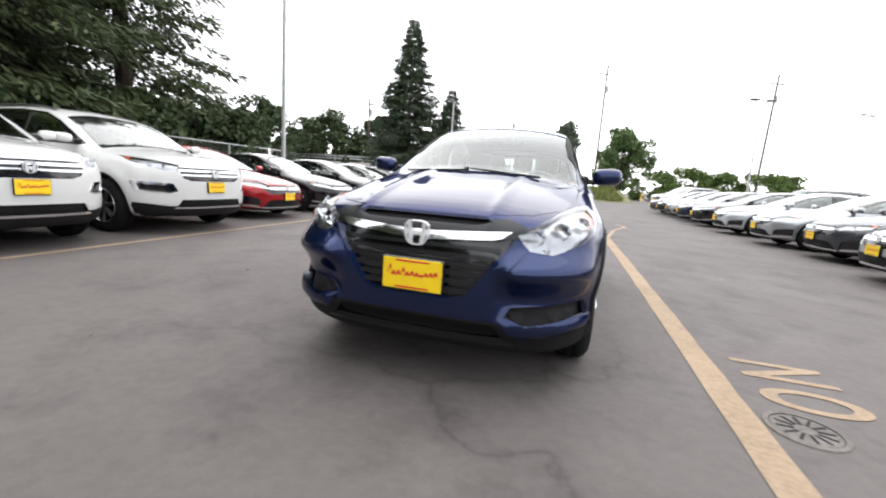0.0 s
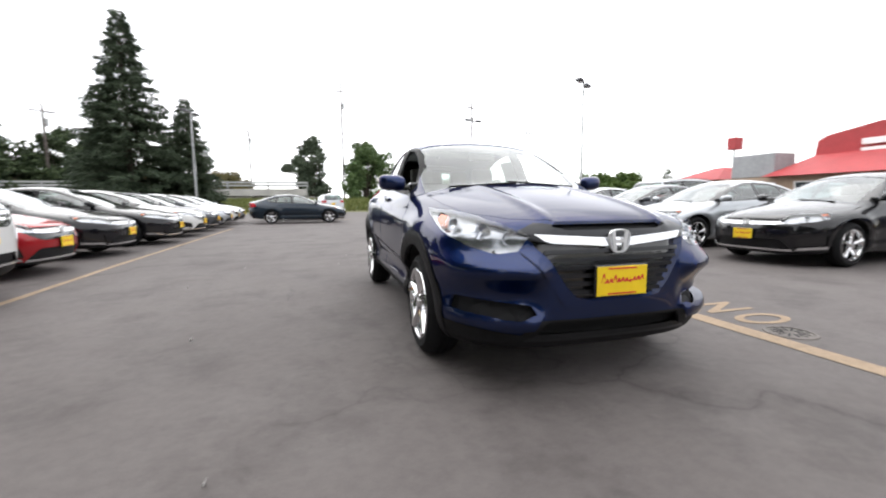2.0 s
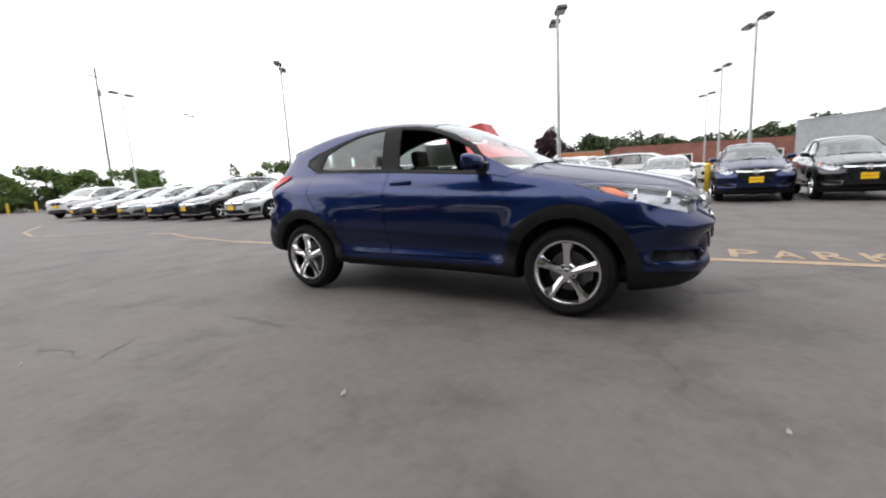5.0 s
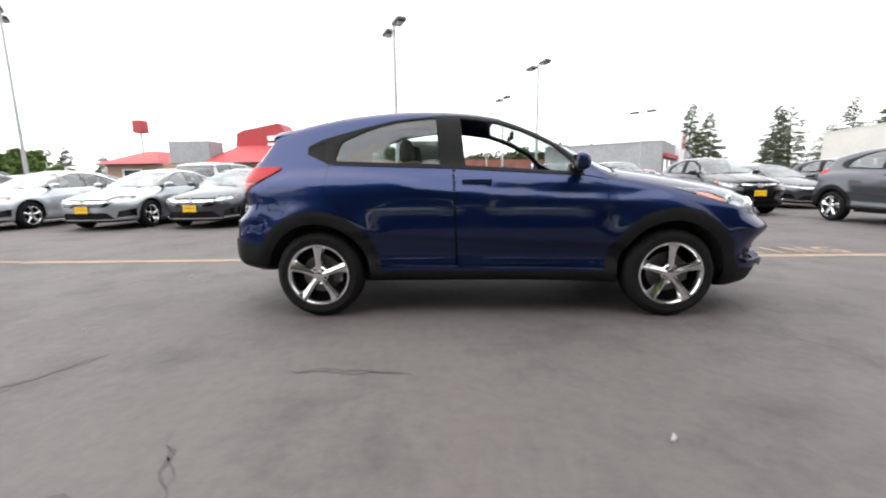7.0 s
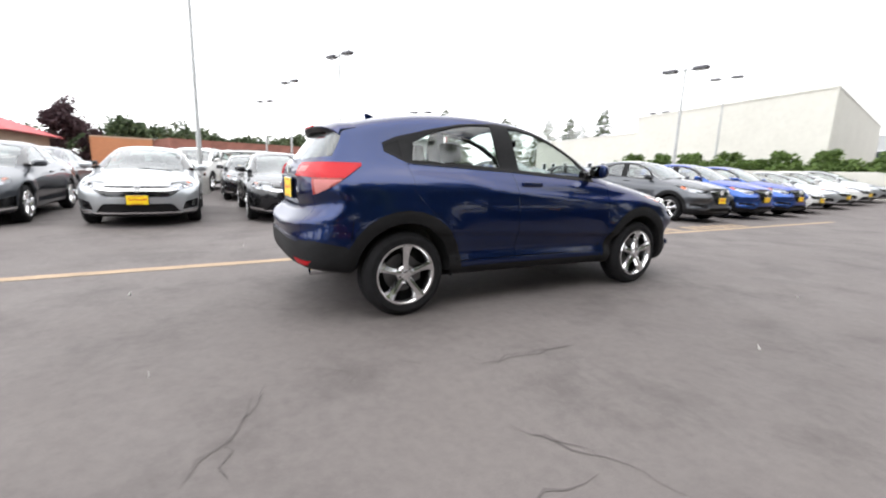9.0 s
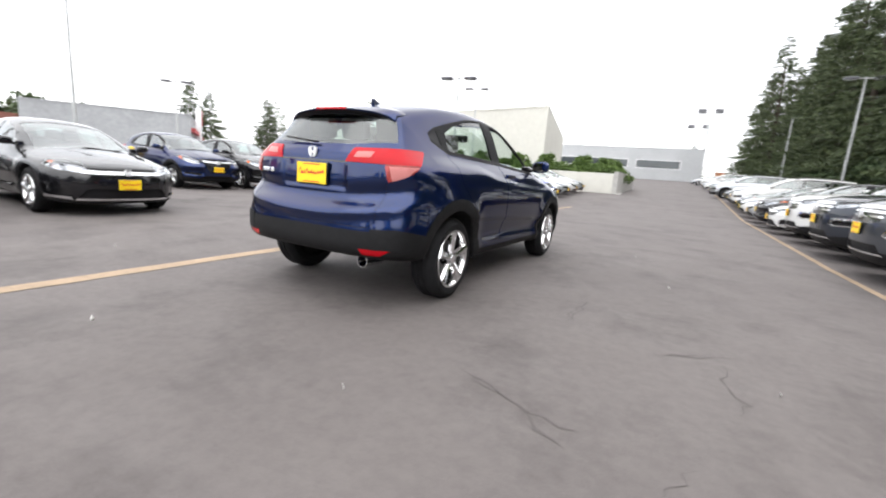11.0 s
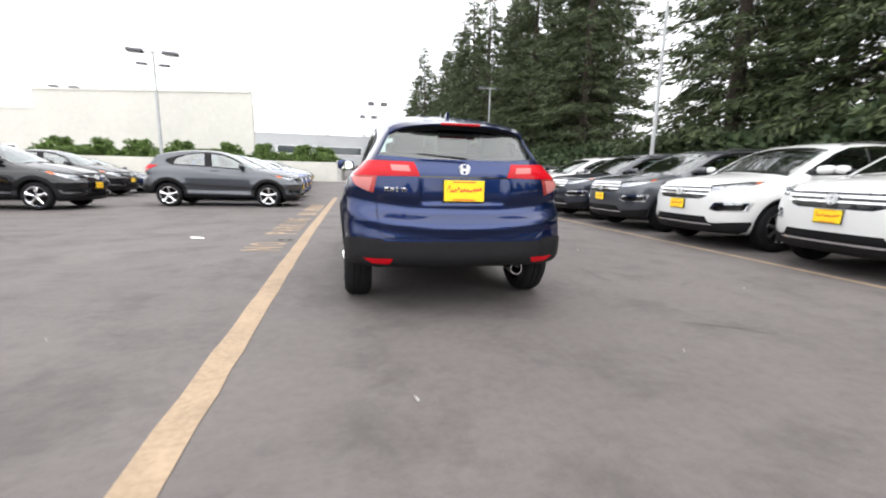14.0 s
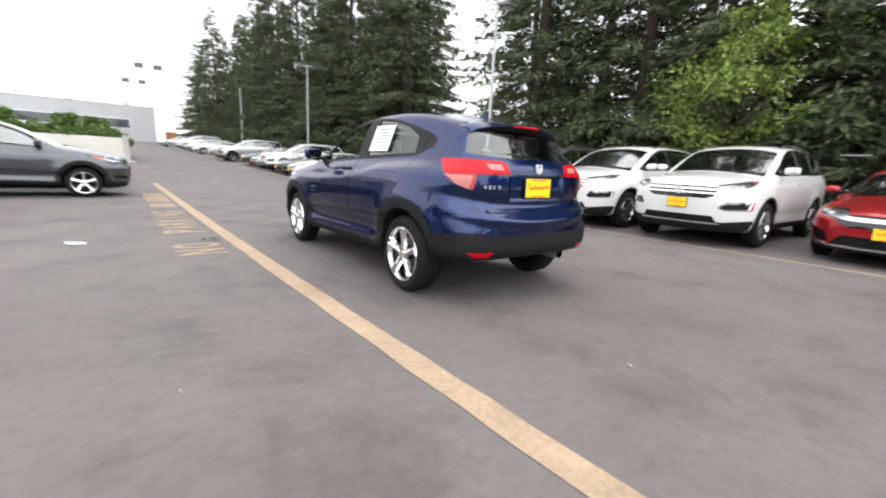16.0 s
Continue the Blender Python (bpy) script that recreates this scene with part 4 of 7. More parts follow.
HRV = dict(
    h=0.027, front=2.155, rear=2.055, top=1.605, axle=1.305, wheel=0.330, fascia=True, ridge=0.024, round=0.07, rim=0.232, arch=0.395, clad=0.485, track=0.872, hw=0.885,
    belt=1.10, cowl=0.93, scoop=0.46, crown=0.11, boat=0.15, nose=(0.36, 4.2), tail=(0.22, 4.2), rim_style="petal",
    profile=[(1.90, 0.20), (2.10, 0.225), (2.16, 0.34), (2.17, 0.50), (2.165, 0.70), (2.13, 0.84), (2.02, 0.925), (1.70, 1.005), (1.25, 1.085), (0.98, 1.125),
             (0.70, 1.265), (0.40, 1.42), (0.12, 1.535), (-0.20, 1.59), (-0.65, 1.607), (-1.10, 1.575), (-1.45, 1.512), (-1.70, 1.452), (-1.745, 1.425), (-1.79, 1.35),
             (-1.925, 1.17), (-1.985, 1.10), (-1.998, 0.95), (-2.005, 0.80), (-2.05, 0.72), (-2.08, 0.60), (-2.08, 0.46), (-2.05, 0.395), (-1.95, 0.365), (-1.70, 0.34), (-0.9, 0.27), (0.8, 0.255)],
    width=[(0.10, 0.78), (0.22, 0.83), (0.32, 0.862), (0.5, 0.878), (0.65, 0.888), (0.8, 0.890), (0.95, 0.878), (1.03, 0.852), (1.08, 0.800), (1.13, 0.760), (1.2, 0.735), (1.35, 0.685), (1.5, 0.625), (1.62, 0.56)],
    plan=[(-2.3, 0.93), (-1.9, 0.958), (-1.4, 0.99), (-0.6, 1.0), (0.5, 1.0), (1.3, 0.992), (1.8, 0.965), (2.3, 0.92)],
    crease=[(-2.2, 0.80), (-1.5, 1.08), (-1.17, 1.08), (-0.79, 1.05), (-0.5, 0.985), (0.0, 0.93), (0.5, 0.895), (0.9, 0.88), (1.4, 0.90), (2.2, 0.82)],
    screen=[(0.715, 0.92), (0.42, 1.00), (0.0, 1.02), (-0.42, 1.00), (-0.715, 0.92), (-0.615, 0.10), (-0.32, 0.065), (0.32, 0.065), (0.615, 0.10)],
    rear_glass=[(-0.625, 1.185), (-0.515, 1.395), (0.515, 1.395), (0.625, 1.185), (0.3, 1.160), (-0.3, 1.160)],
    front_cuts=[
        ("lip", [(-0.95, 0.12), (-0.95, 0.37), (-0.72, 0.345), (-0.52, 0.315), (-0.44, 0.395), (0.44, 0.395), (0.52, 0.315), (0.72, 0.345), (0.95, 0.37), (0.95, 0.12)]),
        ("intake", [(-0.46, 0.300), (-0.40, 0.385), (0.40, 0.385), (0.46, 0.300)]),
        ("intake_lip", [(-0.50, 0.285), (-0.48, 0.302), (0.48, 0.302), (0.50, 0.285)]),
        ("fog_lip", [(0.43, 0.415), (0.47, 0.36), (0.60, 0.35), (0.82, 0.40), (0.82, 0.43), (0.54, 0.392), (0.47, 0.43)]),
        ("fog", [(0.445, 0.425), (0.47, 0.47), (0.80, 0.50), (0.82, 0.43), (0.54, 0.392)]),
        ("grille_surround", [(-0.52, 0.735), (-0.455, 0.655), (-0.37, 0.545), (-0.315, 0.470), (-0.24, 0.440), (0.24, 0.440), (0.315, 0.470), (0.37, 0.545), (0.455, 0.655), (0.52, 0.735), (0.46, 0.79), (-0.46, 0.79)]),
        ("grille", [(-0.47, 0.80), (-0.445, 0.752), (-0.375, 0.672), (-0.305, 0.565), (-0.245, 0.502), (-0.17, 0.488), (0.17, 0.488), (0.245, 0.502), (0.305, 0.565), (0.375, 0.672), (0.445, 0.752), (0.47, 0.80)]),
    ] + [("slat", [(-0.262 - 0.66 * (z - 0.51), z), (-0.262 - 0.66 * (z - 0.51), z + 0.018), (0.262 + 0.66 * (z - 0.51), z + 0.018), (0.262 + 0.66 * (z - 0.51), z)]) for z in (0.520, 0.562, 0.604, 0.646, 0.688, 0.730)] + [
        ("brow", [(-0.52, 0.840), (-0.47, 0.790), (-0.30, 0.785), (0.30, 0.785), (0.47, 0.790), (0.52, 0.840), (0.42, 0.880), (0.34, 0.872), (-0.34, 0.872), (-0.42, 0.880)]),
        ("chrome_bar", [(-0.445, 0.822), (-0.40, 0.789), (-0.09, 0.762), (0.09, 0.762), (0.40, 0.789), (0.445, 0.822), (0.09, 0.801), (-0.09, 0.801)]),
        ("hood_gap", [(-0.35, 0.862), (-0.315, 0.886), (0.315, 0.886), (0.35, 0.862), (0.28, 0.842), (-0.28, 0.842)]),
    ],
    rear_cuts=[
        ("rear_bumper", [(-0.95, 0.20), (-0.95, 0.50), (-0.80, 0.575), (0.80, 0.575), (0.95, 0.50), (0.95, 0.20)]),
        ("garnish", [(-0.335, 1.028), (-0.335, 1.040), (0.335, 1.040), (0.335, 1.028)]),
    ],
    side_cuts=[
        ("cladding", [(-0.95, 0.10), (-0.95, 0.335), (-0.80, 0.350), (0.80, 0.340), (0.95, 0.325), (0.95, 0.10)], 0.5),
        ("cladding", [(-2.2, 0.20), (-2.2, 0.575), (-1.95, 0.60), (-1.75, 0.56), (-1.66, 0.42), (-1.66, 0.20)], 0.60),
        ("lip", [(1.60, 0.10), (1.60, 0.31), (2.0, 0.28), (2.2, 0.28), (2.2, 0.10)], 0.55),
        ("window_surround", [(-1.48, 1.268), (-1.30, 1.352), (-1.00, 1.430), (-0.72, 1.492), (-0.35, 1.525), (-0.10, 1.510), (0.10, 1.475), (0.30, 1.403), (0.52, 1.288), (0.66, 1.15), (0.68, 1.045), (-0.3, 1.115), (-1.23, 1.155)], 0.42),
        ("quarter_window", [(-1.43, 1.270), (-1.275, 1.332), (-1.265, 1.200)], 0.42),
        ("rear_door_window", [(-1.19, 1.182), (-0.385, 1.148), (-0.415, 1.500), (-0.60, 1.490), (-0.78, 1.460), (-0.98, 1.402), (-1.15, 1.325)], 0.42),
        ("front_door_window", [(-0.19, 1.135), (0.62, 1.080), (0.60, 1.160), (0.47, 1.285), (0.25, 1.390), (0.05, 1.458), (-0.23, 1.496)], 0.42),
    ],
    corner_cuts=[("headlight", [(0.37, 0.952), (0.60, 0.938), (0.80, 0.912), (1.0, 0.868), (1.14, 0.820), (1.09, 0.742), (0.99, 0.728), (0.80, 0.770), (0.60, 0.844), (0.45, 0.910)]),
                 ("amber", [(0.525, 0.924), (0.60, 0.914), (0.64, 0.862), (0.60, 0.856), (0.53, 0.890)])],
    bowls=[(-0.05, -0.015, 0.046), (0.06, 0.012, 0.046), (0.155, 0.045, 0.034)],
    late_cuts=[
        ("tail_red", "y", [(0.325, 1.036), (0.365, 1.130), (0.60, 1.137), (1.0, 1.145), (1.0, 1.033), (0.60, 1.033)], True),
        ("tail_clear", "y", [(0.625, 1.033), (1.0, 1.033), (1.0, 1.000), (0.86, 0.950), (0.74, 0.893), (0.690, 0.885), (0.655, 0.910)], True),
        ("tail_white", "y", [(0.39, 1.066), (0.405, 1.104), (0.53, 1.108), (0.52, 1.070)], True),
        ("tail_inner", "y", [(0.655, 1.020), (0.80, 1.020), (0.76, 0.935), (0.700, 0.912), (0.680, 0.925)], True),
        ("body", "x", [(-1.30, 1.30), (-1.60, 1.30), (-1.60, 1.124), (-1.74, 1.035), (-1.955, 0.893), (-1.955, 0.80), (-1.30, 0.80)], True),
        ("reflector_red", "y", [(0.52, 0.452), (0.54, 0.412), (0.66, 0.412), (0.73, 0.455)], True),
    ],
    doors=[("rear_door", [(-1.235, 1.150), (-1.235, 0.95), (-1.10, 0.80), (-0.93, 0.70), (-0.86, 0.40), (-0.265, 0.40), (-0.285, 1.112)]),
           ("front_door", [(-0.275, 1.112), (-0.255, 0.40), (0.80, 0.39), (0.83, 0.60), (0.835, 1.02), (0.72, 1.045)])],
    seams=[("x", [(0.84, 1.02), (1.00, 1.075)], "side"), ("x", [(-1.70, 0.74), (-1.72, 0.60)], "side"), ("y", [(-0.30, 1.145), (-0.62, 1.145)], "behind"),
           ("y", [(-0.635, 0.90), (-0.62, 0.64), (-0.57, 0.60), (0.57, 0.60), (0.62, 0.64), (0.635, 0.90)], "behind"),
           ("z", [(-0.33, 2.05), (-0.52, 1.93), (-0.66, 1.70), (-0.71, 1.35), (-0.72, 1.02)], "top"), ("z", [(0.33, 2.05), (0.52, 1.93), (0.66, 1.70), (0.71, 1.35), (0.72, 1.02)], "top")],
    finish=[("windscreen", "windscreen", "glass", -0.006, 0, False, ""), ("rear_window", "rear_window", "glass_rear", -0.008, 0, False, ""), 
            ("lip", "front_lip", "plastic", 0.004, 0.02, False, "black plastic lower lip"), ("intake", "lower_intake", "plastic", -0.05, 0, False, ""), ("intake_lip", "intake_trim", "gunmetal", 0.012, 0.03, False, ""),
            ("fog", "fog_pocket", "plastic", -0.05, 0, True, ""), ("fog_lip", "fog_lip", None, 0.022, 0.05, True, ""), ("grille_surround", "grille_surround", None, 0.010, 0.045, False, ""), ("grille", "grille", "gloss_black", -0.035, 0, False, "black slatted grille"),
            ("slat", "grille_slats", "gunmetal", -0.004, 0.03, False, ""), ("brow", "grille_brow", "gunmetal", 0.002, 0.03, False, ""),
            ("chrome_bar", "chrome_bar", "chrome", 0.010, 0.03, False, "chrome grille bar"), ("hood_gap", "hood_vent", "lining", -0.04, 0, False, ""), ("rear_bumper", "rear_bumper", "plastic", 0.006, 0.03, False, "black plastic bumper"),
            ("reflector_red", "bumper_reflector", "red_lens", 0.008, 0.02, True, ""), ("tail_red", "tail_light", "red_lens", 0.010, 0.03, True, "red tail light"), ("tail_clear", "tail_light_lower", "red_clear", 0.007, 0.03, True, ""), ("tail_white", "reverse_light", "tail_pale", 0.0115, 0.01, True, "pale reverse light"), ("tail_inner", "turn_light", "tail_pale", 0.0085, 0.01, True, ""),
            ("garnish", "tailgate_garnish", "gloss_black", 0.002, 0.02, False, ""), ("cladding", "cladding", "plastic", 0.010, 0.03, True, "black plastic cladding"), ("headlight", "headlight", "lens", 0.004, 0, True, ""),
            ("amber", "turn_signal", "amber", -0.004, 0.02, True, "amber lens"), ("window_surround", "window_frame", "plastic", 0.0, 0.02, True, ""), ("quarter_window", "quarter_window", "brow", -0.004, 0, True, ""),
            ("rear_door_window", "rear_door_window", "glass", -0.008, 0, True, ""), ],
    lamp=(0.60, 1.935, 0.82), mirror=(0.905, 0.60, 1.145), handles={"front_door": (-0.11, 1.015, 0.892)}, plate_f=(2.178, 0.585), plate_r=(2.0, 0.936),
    emblem_f=(2.150, 0.785, 0.064), emblem_r=(1.985, 1.090), wipers=[((-0.45, 1.03, 1.135), (0.10, 0.99, 1.14)), ((0.05, 1.05, 1.13), (0.55, 0.97, 1.135)), ((0.02, -1.955, 1.165), (-0.34, -1.935, 1.195))], fin=(-1.28, 1.545),
)

FAR_FINISH = [("windscreen", "windscreen", "glass_far", -0.006, 0, False, ""), ("rear_window", "rear_window", "glass_rear", -0.008, 0, False, ""), ("lip", "front_lip", "plastic", 0.004, 0.02, False, ""),
              ("intake", "lower_intake", "plastic", -0.03, 0, False, ""), ("fog", "fog_pocket", "gloss_black", -0.025, 0, True, ""), ("fog_trim", "fog_trim", "chrome", 0.006, 0.02, True, ""), ("grille", "grille", "gloss_black", -0.02, 0, False, ""),
              ("slat", "grille_slats", "chrome", 0.004, 0.02, False, "chrome grille bars"), ("intake_lip", "bumper_trim", "chrome", 0.008, 0.02, False, ""), ("rear_bumper", "rear_bumper", "plastic", 0.004, 0.02, False, ""),
              ("tail_red", "tail_light", "red_lens", 0.008, 0.02, True, ""), ("cladding", "cladding", "plastic", 0.008, 0.02, True, ""), ("headlight", "headlight", "lens", 0.004, 0, True, ""),
              ("amber", "turn_signal", "amber", -0.003, 0.01, True, ""), ("window_surround", "window_frame", "gloss_black", 0.0, 0.02, True, ""), ("quarter_window", "quarter_window", "glass_rear", -0.006, 0, True, ""),
              ("rear_door_window", "rear_door_window", "glass_rear", -0.006, 0, True, ""), ("front_door_window", "front_door_window", "glass_far", -0.006, 0, True, "")]

SEDAN = dict(
    h=0.048, front=2.29, rear=2.36, top=1.43, axle=1.35, wheel=0.325, rim=0.225, arch=0.375, track=0.885, hw=0.90,
    belt=0.96, cowl=0.98, scoop=0.40, crown=0.10, boat=0.12, nose=(0.42, 3.2), tail=(0.30, 3.2), rim_style="twin",
    profile=[(2.10, 0.17), (2.24, 0.20), (2.29, 0.36), (2.29, 0.55), (2.25, 0.66), (2.12, 0.745), (1.80, 0.835), (1.35, 0.915), (1.02, 0.965), (0.70, 1.09), (0.35, 1.245), (0.05, 1.35),
             (-0.25, 1.415), (-0.60, 1.43), (-1.00, 1.405), (-1.40, 1.315), (-1.80, 1.185), (-2.08, 1.10), (-2.30, 1.065), (-2.34, 1.03), (-2.33, 0.90), (-2.36, 0.75), (-2.36, 0.50), (-2.28, 0.32), (-2.05, 0.22), (-0.8, 0.17), (0.8, 0.16)],
    width=[(0.10, 0.80), (0.2, 0.85), (0.32, 0.875), (0.5, 0.892), (0.65, 0.90), (0.8, 0.895), (0.92, 0.86), (1.02, 0.805), (1.15, 0.735), (1.3, 0.65), (1.45, 0.55)],
    plan=[(-2.5, 0.92), (-2.0, 0.955), (-1.4, 0.995), (0.5, 1.0), (1.3, 0.995), (1.9, 0.965), (2.4, 0.92)],
    crease=[(-2.4, 0.90), (-1.5, 0.88), (0.0, 0.80), (1.2, 0.74), (2.3, 0.70)],
    screen=[(0.66, 0.98), (0.35, 1.04), (-0.35, 1.04), (-0.66, 0.98), (-0.54, 0.08), (-0.27, 0.04), (0.27, 0.04), (0.54, 0.08)],
    rear_glass=[(-0.56, 1.14), (-0.46, 1.345), (0.46, 1.345), (0.56, 1.14)],
    front_cuts=[("lip", [(-0.98, 0.12), (-0.98, 0.235), (0.98, 0.235), (0.98, 0.12)]), ("intake", [(-0.60, 0.255), (-0.50, 0.385), (-0.44, 0.405), (0.44, 0.405), (0.50, 0.385), (0.60, 0.255)]), ("intake_lip", [(-0.60, 0.235), (-0.60, 0.258), (0.60, 0.258), (0.60, 0.235)]),
                ("fog_trim", [(0.62, 0.245), (0.66, 0.285), (0.90, 0.32), (0.90, 0.285)]), ("fog", [(0.62, 0.29), (0.67, 0.43), (0.88, 0.49), (0.90, 0.325)]), ("grille", [(-0.66, 0.66), (-0.50, 0.545), (-0.42, 0.515), (0.42, 0.515), (0.50, 0.545), (0.66, 0.66), (0.62, 0.70), (-0.62, 0.70)]),
                ("slat", [(-0.70, 0.665), (-0.40, 0.615), (0.40, 0.615), (0.70, 0.665), (0.70, 0.70), (0.38, 0.655), (-0.38, 0.655), (-0.70, 0.70)])],
    rear_cuts=[("tail_red", [(0.42, 0.98), (0.60, 0.995), (0.98, 1.02), (0.98, 0.86), (0.66, 0.80), (0.60, 0.90)]), ("rear_bumper", [(-0.7, 0.2), (-0.7, 0.34), (0.7, 0.34), (0.7, 0.2)])],
    side_cuts=[("headlight", [(1.60, 0.78), (1.85, 0.775), (2.08, 0.735), (2.20, 0.675), (2.19, 0.635), (1.98, 0.655), (1.75, 0.70)], 0.46), ("amber", [(1.66, 0.768), (1.72, 0.766), (1.745, 0.745), (1.70, 0.740)], 0.5),
               ("tail_red", [(-2.02, 0.96), (-2.4, 1.03), (-2.4, 0.82), (-2.2, 0.84)], 0.5),
               ("window_surround", [(-1.56, 1.13), (-1.30, 1.235), (-0.90, 1.325), (-0.5, 1.352), (-0.15, 1.338), (0.2, 1.245), (0.5, 1.125), (0.84, 0.965), (0.74, 0.94), (-0.5, 0.985), (-1.35, 1.02)], 0.42),
               ("quarter_window", [(-1.46, 1.125), (-1.12, 1.24), (-1.16, 1.04), (-1.32, 1.05)], 0.42), ("rear_door_window", [(-1.08, 1.035), (-0.40, 1.005), (-0.42, 1.325), (-0.75, 1.315), (-1.05, 1.25)], 0.42),
               ("front_door_window", [(-0.32, 1.002), (0.68, 0.962), (0.44, 1.10), (0.15, 1.225), (-0.15, 1.31), (-0.34, 1.322)], 0.42)],
    doors=[("rear_door", [(-1.20, 1.03), (-1.18, 0.75), (-0.98, 0.60), (-0.90, 0.30), (-0.345, 0.30), (-0.365, 0.985)]), ("front_door", [(-0.355, 0.985), (-0.335, 0.30), (0.84, 0.30), (0.90, 0.60), (0.86, 0.93), (0.76, 0.94)])],
    seams=[], finish=FAR_FINISH, lamp=(0.66, 1.96, 0.70), mirror=(0.93, 0.70, 1.01), handles={"front_door": (-0.18, 0.84, 0.905), "rear_door": (-0.98, 0.87, 0.903)}, plate_f=(2.305, 0.47),
    plate_r=(2.375, 0.70), emblem_f=(2.290, 0.645, 0.05), emblem_r=(2.36, 0.93), wipers=[((-0.45, 1.06, 0.97), (0.10, 1.03, 0.98))], fin=(-1.15, 1.385),
)

